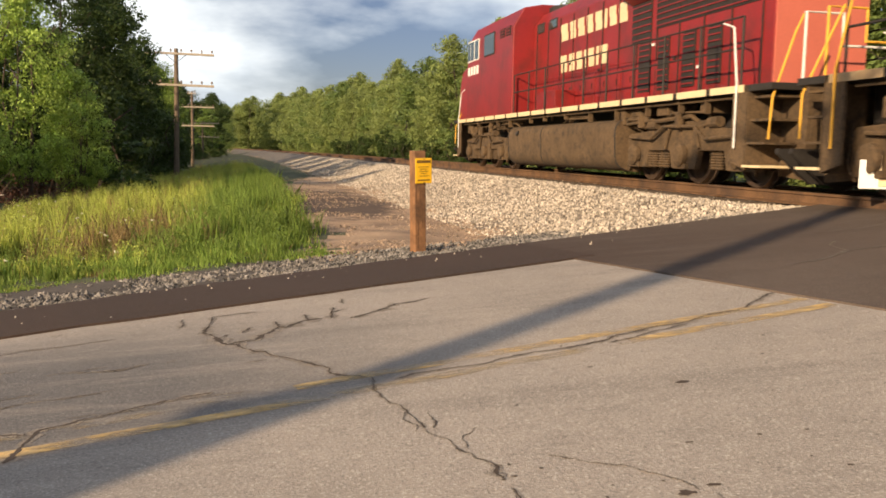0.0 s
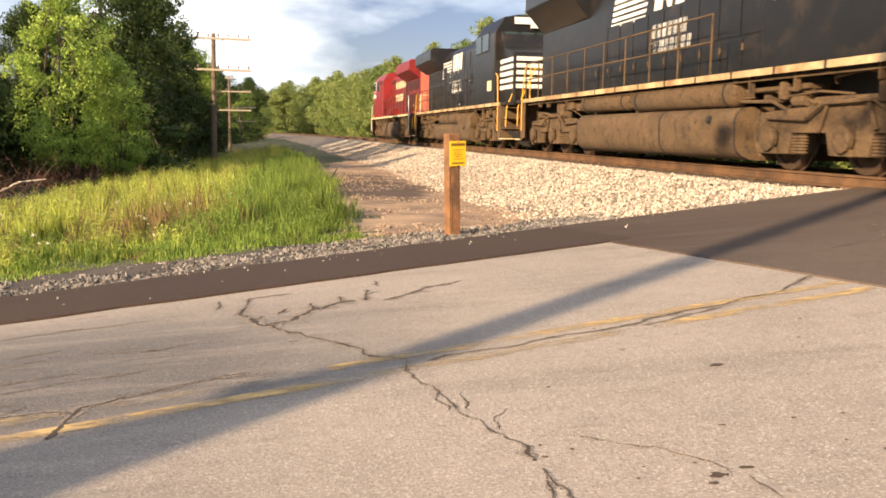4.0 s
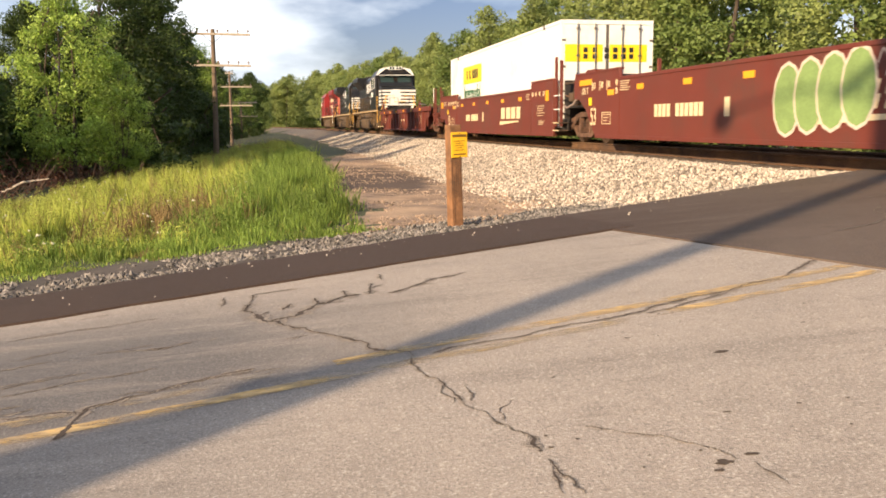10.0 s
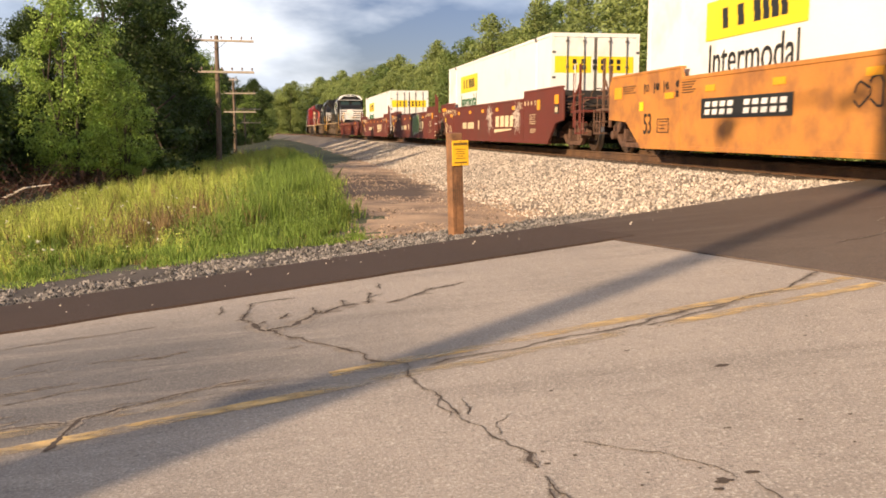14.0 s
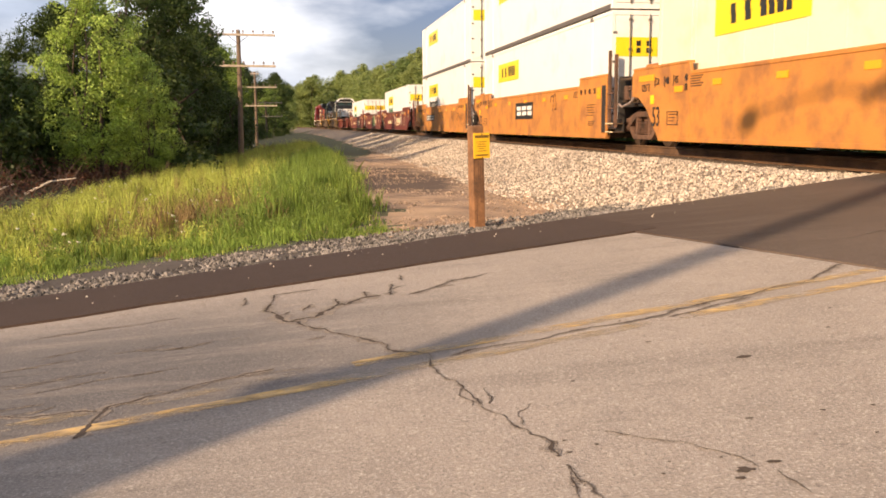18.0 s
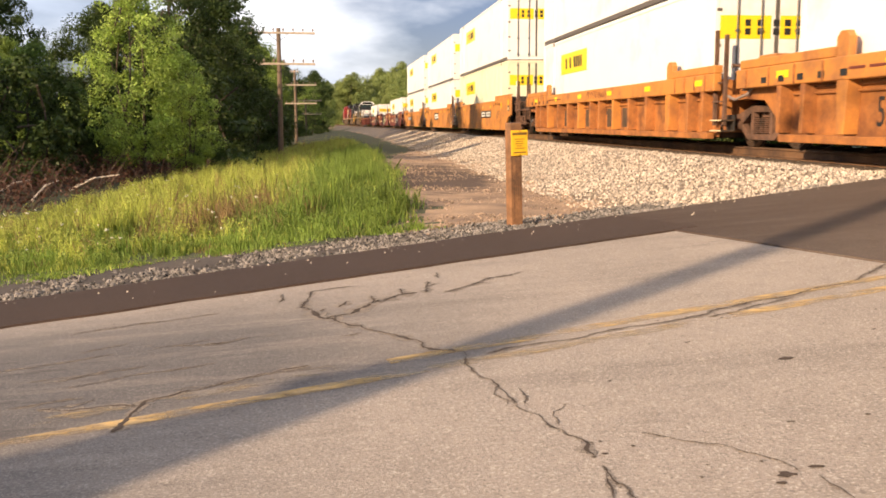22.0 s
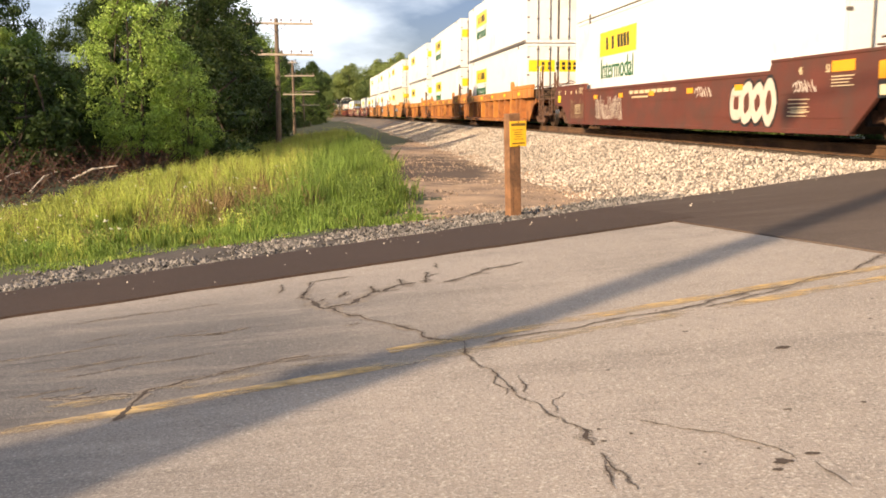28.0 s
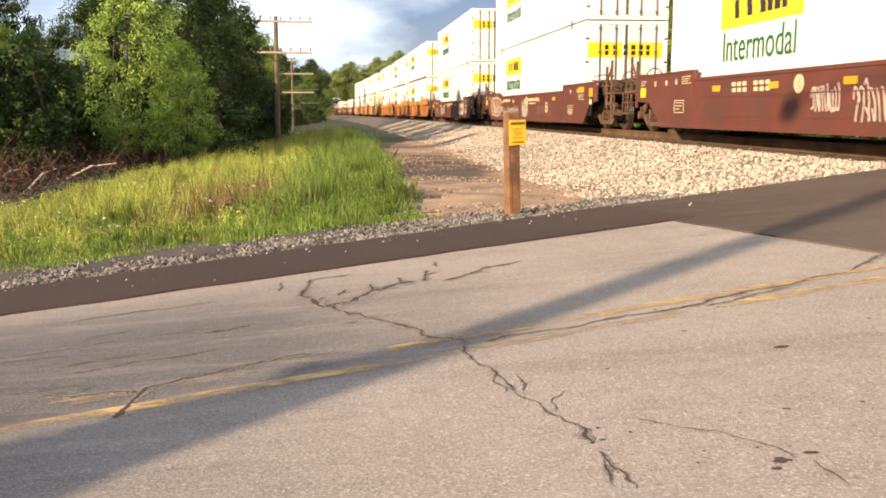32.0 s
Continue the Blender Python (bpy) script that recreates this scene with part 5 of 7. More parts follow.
def steps_end(u, sgx, xe, paint, rail_mat, rail2):
    """Stairwell, pilot, handrails and coupler at one end of a locomotive."""
    for sg in (1, -1):
        bm = B()
        prism(bm, [(sgx * (xe - 1.15), 0.42), (sgx * (xe - 0.75), 0.30), (sgx * (xe - 0.75), 1.55), (sgx * (xe - 1.15), 1.55)], *sorted((sg * 1.42, sg * 1.46)))
        box(bm, *sorted((sgx * (xe - 0.78), sgx * (xe - 0.74))), *sorted((sg * 0.85, sg * 1.46)), 0.30, 1.52)
        part("step_well", bm, LOCO_DUST, u)
        for i, z in enumerate((0.34, 0.68, 1.02, 1.36)):
            part("step", box(B(), *sorted((sgx * (xe - 0.76), sgx * (xe - 0.28))), *sorted((sg * (1.0 - 0.06 * i), sg * (1.50 - 0.05 * i))), z, z + 0.035), STRIPE if z < 0.5 else LOCO_DUST, u)
        part("pilot_plate", prism(B(), [(sgx * (xe - 0.75), 0.22), (sgx * (xe - 0.06), 0.16), (sgx * xe, 1.05), (sgx * (xe - 0.12), 1.5), (sgx * (xe - 0.75), 1.5)], *sorted((sg * 0.80, sg * 0.88)), "y", 0.01), LOCO_DUST, u)
        part("handrail", tube(B(), [(sgx * (xe - 1.0), sg * 1.50, 0.62), (sgx * (xe - 1.0), sg * 1.50, 1.6), (sgx * (xe - 1.2), sg * 1.47, 2.45), (sgx * (xe - 1.55), sg * 1.44, 2.55)], 0.017, 8), rail_mat, u)
        part("handrail", tube(B(), [(sgx * (xe - 0.22), sg * 1.42, 0.75), (sgx * (xe - 0.2), sg * 1.40, 1.35), (sgx * (xe - 0.3), sg * 1.02, 2.3), (sgx * (xe - 0.3), sg * 0.9, 2.55)], 0.017, 8), rail2, u)
    part("pilot", prism(B(), [(-0.85, 0.12), (0.85, 0.12), (1.4, 0.55), (1.4, 0.62), (-1.4, 0.62), (-1.4, 0.55)], *sorted((sgx * (xe - 0.06), sgx * (xe + 0.02))), "x"), DARK_STEEL, u)
    part("end_plate", box(B(), *sorted((sgx * (xe - 0.12), sgx * (xe - 0.02))), -0.95, 0.95, 0.6, 1.52, 0.01), LOCO_DUST, u)
    part("coupler", prism(B(), [(0, -0.15), (sgx * 0.35, -0.18), (sgx * 0.45, -0.05), (sgx * 0.25, 0.02), (sgx * 0.42, 0.1), (sgx * 0.35, 0.2), (0, 0.17)], 0.72, 1.02, "z", 0.02), LOCO_DUST, u).matrix_basis = pose(sgx * xe, 0, 0)
    for y in (-0.6, -0.45, 0.45, 0.6):
        part("air_hose", tube(B(), [(sgx * xe, y, 0.85), (sgx * (xe + 0.14), y, 0.6), (sgx * (xe + 0.1), y, 0.38)], 0.028, 6), DARK_STEEL, u)
    part("end_railing", tube(B(), [(sgx * (xe - 0.1), -1.0, 1.55), (sgx * (xe - 0.1), -1.0, 2.55), (sgx * (xe - 0.1), -0.4, 2.55), (sgx * (xe - 0.1), -0.4, 2.1), (sgx * (xe - 0.1), 0.4, 2.1), (sgx * (xe - 0.1), 0.4, 2.55), (sgx * (xe - 0.1), 1.0, 2.55), (sgx * (xe - 0.1), 1.0, 1.55)], 0.022, 8), rail_mat, u)


def underframe(u, xe, tank, tank_z, near, reservoirs=()):
    part("frame", box(B(), -xe + 0.8, xe - 0.8, -0.75, 0.75, 0.95, 1.45, 0.02), DARK_STEEL, u)
    part("walkway", box(B(), -xe + 0.15, xe - 0.15, -1.46, 1.46, 1.46, 1.56, 0.008), DARK_STEEL, u)
    x0, x1 = tank
    z0, z1 = tank_z
    for a, b, z, r in reservoirs:
        bm = lathe(B(), [(0.05, a), (r * 0.7, a + 0.02), (r, a + 0.12), (r, b - 0.12), (r * 0.7, b - 0.02), (0.05, b)], "x", (0, near * 1.17, z), 20)
        shade_smooth(part("air_reservoir", bm, LOCO_DUST, u, "dusty cylindrical air tank"))
        for x in (a + 0.3, b - 0.35):
            part("reservoir_strap", lathe(B(), [(r + 0.012, x), (r + 0.012, x + 0.05)], "x", (0, near * 1.17, z), 20), DARK_STEEL, u)
            part("reservoir_bracket", box(B(), x - 0.02, x + 0.07, *sorted((near * 0.9, near * 1.16)), z, 1.46), LOCO_DUST, u)
    w, low = 1.40, z0 + (z1 - z0) * 0.30
    prof = [(1.0, z0)] + [(1.0 + (w - 1.0) * math.sin(a), low - (low - z0) * math.cos(a)) for a in (0.35, 0.75, 1.15, 1.57)] + [(w + 0.02, z1 - 0.25)] + [(w - 0.22 + 0.24 * math.cos(a), z1 - 0.25 + 0.25 * math.sin(a)) for a in (0.4, 0.8, 1.2, 1.57)]
    shade_smooth(part("fuel_tank", prism(B(), prof + [(-a, b) for a, b in reversed(prof)], x0, x1, "x"), LOCO_DUST, u, "dust-covered fuel tank"), 0.7)
    for x in (x0 + 0.02, x1 - 0.06, x0 + (x1 - x0) * 0.62):
        part("tank_strap", prism(B(), [(a * 1.006, b + 0.004 * (1 if b > 0.6 else -1)) for a, b in prof] + [(-a * 1.006, b + 0.004 * (1 if b > 0.6 else -1)) for a, b in reversed(prof)], x, x + 0.05, "x"), DARK_STEEL, u)
    part("filler_cap", tube(B(), [(x1 - 0.9, near * 1.38, z1 - 0.22), (x1 - 0.9, near * 1.46, z1 - 0.18)], 0.07, 10), DARK_STEEL, u)
    rng = random.Random(int(x0 * 100) + 5)
    for i in range(22):
        xa = rng.uniform(-xe + 1.4, xe - 2.4)
        z = rng.uniform(1.08, 1.42)
        part("pipe", tube(B(), [(xa, near * 1.1, z - 0.2 * rng.random()), (xa + 0.1, near * 1.2, z), (xa + rng.uniform(0.6, 1.4), near * 1.24, z + rng.uniform(-0.06, 0.06)), (xa + rng.uniform(1.5, 2.0), near * 1.1, z - rng.uniform(0, 0.25))], rng.choice((0.014, 0.02, 0.03, 0.04)), 6), LOCO_DUST, u)
    part("pipe", tube(B(), [(-xe + 1.2, near * 1.34, 1.40), (xe - 1.2, near * 1.34, 1.40)], 0.022, 6), LOCO_DUST, u)
    for i in range(12):
        xa = -xe + 1.6 + (2 * xe - 3.4) * (i + rng.random() * 0.6) / 12
        part("pipe_hanger", box(B(), xa - 0.02, xa + 0.02, *sorted((near * 1.26, near * 1.36)), rng.uniform(1.15, 1.3), 1.46), LOCO_DUST, u)
    for i in range(14):
        xa = (-1 if i % 2 else 1) * rng.uniform(abs(x1) + 0.2, xe - 1.5)
        z = rng.uniform(1.05, 1.25)
        if i % 3:
            part("equipment_box", box(B(), xa, xa + rng.uniform(0.2, 0.5), *sorted((near * 0.85, near * rng.uniform(1.12, 1.3))), z, rng.uniform(1.3, 1.44), 0.02), LOCO_DUST, u)
        else:
            part("filter", lathe(B(), [(0.05, z - 0.12), (0.09, z - 0.1), (0.09, z + 0.14), (0.04, z + 0.18)], "z", (xa, near * 1.22, 0), 12), LOCO_DUST, u)


def window(u, x0, x1, z0, z1, y, frame=DARK_STEEL):
    sg = 1 if y > 0 else -1
    part("window_frame", box(B(), x0 - 0.04, x1 + 0.04, *sorted((y - sg * 0.02, y + sg * 0.012)), z0 - 0.04, z1 + 0.04, 0.006), frame, u)
    part("window_pane", box(B(), x0, x1, *sorted((y - sg * 0.015, y + sg * 0.018)), z0, z1), GLASS, u)


def ge_loco(label, paint, cab_first, trim, stripe, striped_nose, faded_end=None):
    """A wide-nose locomotive with winged radiators. Its cab end is +x, turned round if it trails."""
    u = thing("locomotive", Matrix(), label, "locomotive", "locomotives of the train")
    xe, hw = 9.75, 0.82
    near = 1 if cab_first else -1          # the side turned to the road
    if cab_first:
        underframe(u, xe, (-4.2, 3.2), (0.15, 1.20), near)
    else:
        underframe(u, xe, (-3.7, 4.0), (0.17, 0.92), near, ((-2.74, -0.85, 1.15, 0.24), (-0.65, 1.60, 1.15, 0.24)))
        part("tank_end", prism(B(), [(-1.0, 0.5), (1.0, 0.5), (1.40, 0.72), (1.42, 1.12), (1.26, 1.34), (-1.26, 1.34), (-1.42, 1.12), (-1.40, 0.72)], 1.75, 4.0, "x", 0.05), LOCO_DUST, u)
    cr = 2.9 if cab_first else 4.9       # rear of the full-width cab
    part("hood", prism(B(), [(-hw, 1.56), (hw, 1.56), (hw, 3.95), (hw - 0.22, 4.28), (-hw + 0.22, 4.28), (-hw, 3.95)], -8.6, cr, "x", 0.03), paint, u)
    if faded_end:
        part("hood_end", prism(B(), [(-hw + 0.02, 1.58), (hw - 0.02, 1.58), (hw - 0.02, 3.93), (hw - 0.24, 4.24), (-hw + 0.24, 4.24), (-hw + 0.02, 3.93)], -8.63, -8.595, "x"), faded_end, u, "sun-faded pinkish end of the hood")
    # radiator wings
    part("radiator", prism(B(), [(-hw - 0.02, 3.55), (hw + 0.02, 3.55), (1.46, 3.98), (1.46, 4.42), (1.35, 4.55), (-1.35, 4.55), (-1.46, 4.42), (-1.46, 3.98)], *((-8.45, -3.45) if cab_first else (-9.2, -4.6)), "x", 0.02), paint, u)
    for sg in (1, -1):
        louvre(u, -8.2, -4.6, 2.95, 3.5, sg * hw, paint, 5)
    part("cab", prism(B(), [(-1.44, 1.5), (1.44, 1.5), (1.44, 3.95), (1.12, 4.48), (0.6, 4.58), (-0.6, 4.58), (-1.12, 4.48), (-1.44, 3.95)], cr, 7.9, "x", 0.03), paint, u)
    part("nose", prism(B(), [(7.9, 1.5), (9.7, 1.5), (9.75, 2.7), (9.45, 3.2), (8.35, 3.45), (7.9, 4.05)], -1.22, 1.22, "y", 0.05), paint, u)
    for sg in (1, -1):
        for a, b in ((4.75, 5.8), (6.5, 6.95), (7.05, 7.45), (7.5, 7.78)) if cab_first else ((5.25, 6.0), (6.2, 7.1)):
            window(u, a, b, 3.42, 4.0, sg * 1.445, WHITE if b > 6.2 and cab_first else DARK_STEEL)
    for y in (-0.85, -0.3, 0.3, 0.85):
        part("windscreen", prism(B(), [(7.92, 3.48), (8.3, 3.46), (7.96, 3.98), (7.92, 3.98)], y - 0.24, y + 0.24), GLASS, u)
    part("number_board", box(B(), 7.85, 8.0, -0.75, 0.75, 4.25, 4.48, 0.01), WHITE, u)
    part("headlight", box(B(), 7.88, 8.04, -0.18, 0.18, 4.12, 4.24, 0.01), WHITE, u)
    for x in ((1.1, 2.1) if cab_first else (3.2, 4.1)):
        window(u, x, x + 0.5, 3.75, 3.93, near * (hw + 0.003), DARK_STEEL)
    if cab_first:
        for x in (3.1, 3.7):
            louvre(u, x, x + 0.45, 3.75, 4.0, near * 1.444, paint, 3)
    part("exhaust", box(B(), -0.6, 0.7, -0.35, 0.35, 4.27, 4.46, 0.02), DARK_STEEL, u)
    part("roof_fan", lathe(B(), [(0.55, 4.28), (0.55, 4.42), (0.5, 4.46), (0.05, 4.46)], "z", (2.4, 0, 0), 20), DARK_STEEL, u)
    part("horn", tube(B(), [(5.5, 0.4, 4.6), (5.5, 0.4, 4.72), (6.1, 0.4, 4.74)], 0.04, 8), DARK_STEEL, u)
    for i in range(11):                    # hood doors
        x = -5.1 + i * (0.70 if cab_first else 0.86)
        for sg in (1, -1):
            part("hood_door", box(B(), x + 0.02, x + 0.64, *sorted((sg * hw, sg * (hw + 0.018))), 1.62, 2.35, 0.006), paint, u)
    for i in range(9):
        x = -3.6 + i * (0.70 if cab_first else 0.90)
        if x + 0.66 < cr:
            part("hood_panel", box(B(), x + 0.02, x + (0.64 if cab_first else 0.84), *sorted((near * hw, near * (hw + 0.014))), 2.42, 3.28 if not cab_first else 2.46, 0.006), paint, u)
            part("latch", box(B(), x + 0.06, x + 0.10, *sorted((near * (hw + 0.01), near * (hw + 0.03))), 2.0, 2.12), DARK_STEEL, u)
    for a, b in ((-4.4, -3.9), (-5.2, -4.75), (-6.2, -5.75), (-7.1, -6.65)):
        louvre(u, a, b, 1.75, 2.75, near * (hw + 0.015), paint, 9)
    louvre(u, -4.4, -3.5, 2.75, 3.55, near * (hw + 0.003), paint, 6)
    rng = random.Random(5 + cab_first)
    for i in range(13):
        x = -8.3 + i * (cr + 8.0) / 12
        part("door_seam", box(B(), x, x + 0.025, *sorted((near * hw, near * (hw + 0.02))), 1.62, 3.9), DARK_STEEL, u)
        if rng.random() < 0.7:
            z = rng.uniform(1.75, 2.9)
            part("door_handle", box(B(), x + 0.1, x + 0.2, *sorted((near * (hw + 0.01), near * (hw + 0.03))), z, z + 0.05), WHITE if rng.random() < 0.4 else DARK_STEEL, u)
    if not cab_first:
        for x in (1.5, 2.5):
            louvre(u, x, x + 0.4, 2.55, 2.95, near * (hw + 0.016), paint, 5)
        part("data_plate", box(B(), 7.0, 7.6, *sorted((near * 1.446, near * 1.452)), 2.0, 2.35), STRIPE, u)
    for sg in (1, -1):
        for i in range(16):
            x = -8.9 + i * 1.12
            part("sill_stripe", box(B(), x, x + 0.98, *sorted((sg * 1.462, sg * 1.474)), 1.455, 1.565), stripe, u)
        railing(u, [-8.7 + i * ((cr + 8.6) / 9) for i in range(10)], sg * 1.40, 1.56, 2.6, trim, trim)
    part("cab_step", box(B(), -0.4, 1.0, 0.84, 1.36, 1.56, 2.02, 0.01) if near > 0 else box(B(), 3.6, 4.8, -1.36, -0.84, 1.56, 1.98, 0.01), paint, u)
    steps_end(u, 1, xe, paint, WHITE if cab_first else HANDRAIL_Y, HANDRAIL_Y)
    steps_end(u, -1, xe, paint, WHITE if cab_first else HANDRAIL_Y, HANDRAIL_Y)
    if striped_nose:
        for i in range(5):
            z = 2.0 + i * 0.22
            part("nose_stripe", box(B(), 9.72, 9.765, -1.15, 1.15, z, z + 0.13), WHITE, u)
            for sg in (1, -1):
                part("nose_stripe", prism(B(), [(7.95, z), (9.6, z), (9.6, z + 0.13), (7.95, z + 0.13)], *sorted((sg * 1.224, sg * 1.231))), WHITE, u)
    loco_truck(u, 6.5), loco_truck(u, -6.5)
    return u, near


def emd_loco(label):
    """A boxier black locomotive, hood first, with a tall striped nose behind."""
    u = thing("locomotive", Matrix(), label, "locomotive", "locomotives of the train")
    xe, hw, near = 9.75, 0.85, -1
    underframe(u, xe, (-3.9, 4.0), (0.13, 1.0), near, ((-3.9, -0.8, 1.26, 0.2), (-0.6, 3.8, 1.24, 0.23)))
    part("hood", prism(B(), [(-hw, 1.56), (hw, 1.56), (hw, 4.05), (hw - 0.2, 4.36), (-hw + 0.2, 4.36), (-hw, 4.05)], -8.9, 4.7, "x", 0.03), BLACK, u)
    part("radiator", prism(B(), [(-hw - 0.02, 3.5), (hw + 0.02, 3.5), (1.45, 4.15), (1.45, 4.50), (-1.45, 4.50), (-1.45, 4.15)], -8.8, -4.8, "x", 0.02), BLACK, u)
    for i in range(3):
        part("roof_fan", lathe(B(), [(0.6, 4.5), (0.6, 4.6), (0.55, 4.63), (0.05, 4.63)], "z", (-8.0 + 1.3 * i, 0, 0), 20), DARK_STEEL, u)
    part("cab", prism(B(), [(-1.45, 1.5), (1.45, 1.5), (1.45, 4.0), (1.1, 4.45), (0.7, 4.56), (-0.7, 4.56), (-1.1, 4.45), (-1.45, 4.0)], 4.7, 7.6, "x", 0.03), BLACK, u)
    part("cab_roof", prism(B(), [(-1.40, 4.05), (-1.1, 4.5), (-0.7, 4.6), (0.7, 4.6), (1.1, 4.5), (1.40, 4.05), (1.30, 4.05), (0.7, 4.5), (-0.7, 4.5), (-1.30, 4.05)], 7.4, 7.68, "x"), WHITE, u)
    part("nose", prism(B(), [(7.6, 1.5), (9.3, 1.5), (9.35, 2.75), (9.2, 3.1), (8.2, 3.25), (7.6, 3.9)], -1.24, 1.24, "y", 0.05), BLACK, u)
    for sg in (1, -1):
        for a, b in ((5.2, 5.95), (6.15, 6.9)):
            window(u, a, b, 3.15, 3.85, sg * 1.455, WHITE)
    part("windscreen", prism(B(), [(7.62, 3.42), (8.02, 3.42), (7.66, 3.92), (7.62, 3.98)], -1.1, -0.15), GLASS, u)
    part("windscreen", prism(B(), [(7.62, 3.42), (8.02, 3.42), (7.66, 3.92), (7.62, 3.98)], 0.15, 1.1), GLASS, u)
    part("nose_door", box(B(), 9.3, 9.38, -0.1, 0.75, 1.6, 3.0, 0.01), DARK_STEEL, u)
    part("number_board", box(B(), 7.55, 7.75, -0.5, 0.5, 4.44, 4.66, 0.02), WHITE, u)
    for y in (-0.35, -0.15, 0.15, 0.35):
        part("headlight", lathe(B(), [(0.07, 7.74), (0.08, 7.78), (0.02, 7.78)], "x", (0, y, 4.55), 12), GLASS, u)
    for i in range(5):
        z = 1.85 + i * 0.24
        part("nose_stripe", box(B(), 9.30, 9.395, -1.2, 1.2, z, z + 0.135), WHITE, u)
        for sg in (1, -1):
            part("nose_stripe", box(B(), 7.65 + 0.05 * i, 9.2, *sorted((sg * 1.246, sg * 1.253)), z, z + 0.135), WHITE, u)
    part("logo_mark", prism(B(), [(-0.75, 1.85), (-0.1, 1.85), (0.15, 2.4), (0.05, 2.98), (-0.45, 2.98), (-0.8, 2.5)], 9.385, 9.402, "x"), WHITE, u, "white emblem on the nose")
    for y in (-0.95, 0.95):
        part("ditch_light", lathe(B(), [(0.09, 9.38), (0.11, 9.44), (0.03, 9.44)], "x", (0, y, 1.72), 12), WHITE, u)
    part("cab_visor", box(B(), 7.55, 7.95, -1.2, 1.2, 4.02, 4.07, 0.01), WHITE, u)
    for i in range(12):
        x = -4.7 + i * 0.78
        for sg in (1, -1):
            part("hood_door", box(B(), x + 0.02, x + 0.74, *sorted((sg * hw, sg * (hw + 0.018))), 1.62, 2.2, 0.006), BLACK, u)
    for i in range(11):
        x = -4.2 + i * 0.8
        part("hood_panel", box(B(), x + 0.02, x + 0.76, *sorted((near * hw, near * (hw + 0.014))), 2.26, 3.1, 0.006), BLACK, u)
        part("latch", box(B(), x + 0.06, x + 0.10, *sorted((near * (hw + 0.01), near * (hw + 0.03))), 2.0, 2.12), LOCO_DUST, u)
    for a in (0.3, 1.2, 3.4):
        louvre(u, a + 1.4, a + 1.9, 3.2, 3.8, near * (hw + 0.003), BLACK, 7)
    for sg in (1, -1):
        for i in range(14):
            x = -8.9 + i * 1.28
            part("sill_stripe", box(B(), x, x + 1.2, *sorted((sg * 1.462, sg * 1.474)), 1.455, 1.56), SILL_DULL, u)
        railing(u, [-8.7 + i * 1.3 for i in range(10)], sg * 1.40, 1.56, 2.6, LOCO_DUST, LOCO_DUST)
    steps_end(u, 1, xe, BLACK, HANDRAIL_Y, HANDRAIL_Y)
    steps_end(u, -1, xe, BLACK, HANDRAIL_Y, HANDRAIL_Y)
    loco_truck(u, 6.55), loco_truck(u, -6.55)
    return u, near


def word_blocks(u, x, step, widths, z0, z1, y, material, near):
    """A company's name as plain blocks, reading away from x along the road side."""
    for w in widths:
        a, b = sorted((x, x - near * w))
        if w < 0.16:
            part("logo_mark", prism(B(), [(a, z0), (b, z0), (b, z1), (a, z1)], *sorted((y, y + near * 0.012))), material, u)
        else:
            open_mark(u, a, b, z0, z1, y, y + near * 0.012, material)
        x -= near * (w + step)


def slant_logo(u, x, z, y, near, k):
    """White slanted bars and a block mark on a black hood."""
    for i in range(6):
        zz = z + i * 0.135
        a = x - near * 0.05 * i
        pts = [(a, zz), (a - near * 2.0, zz), (a - near * 2.05, zz + 0.075), (a - near * 0.03, zz + 0.085)]
        part("logo_stripe", prism(B(), pts, *sorted((y, y + near * 0.01))), WHITE, u)
    for dx, w in ((2.5, 0.85), (3.55, 0.8)):
        a = x - near * dx
        part("logo_mark", prism(B(), [(a, z + 0.1), (a - near * w * 0.45, z + 0.1), (a - near * w * 0.55, z + 0.5), (a - near * w * 0.8, z + 0.1), (a - near * w, z + 0.1), (a - near * (w + 0.15), z + 0.95), (a - near * w * 0.7, z + 0.95), (a - near * w * 0.55, z + 0.62), (a - near * w * 0.4, z + 0.95), (a - near * 0.12, z + 0.95)], *sorted((y, y + near * 0.01))), WHITE, u)
    word_blocks(u, x - near * 2.45, 0.05, (0.22, 0.2, 0.22, 0.2, 0.2, 0.12, 0.22), z - 0.48, z - 0.2, y, WHITE, near)
    word_blocks(u, x - near * 2.3, 0.05, (0.2, 0.22, 0.22, 0.2, 0.22, 0.2, 0.22, 0.2), z - 0.82, z - 0.54, y, WHITE, near)


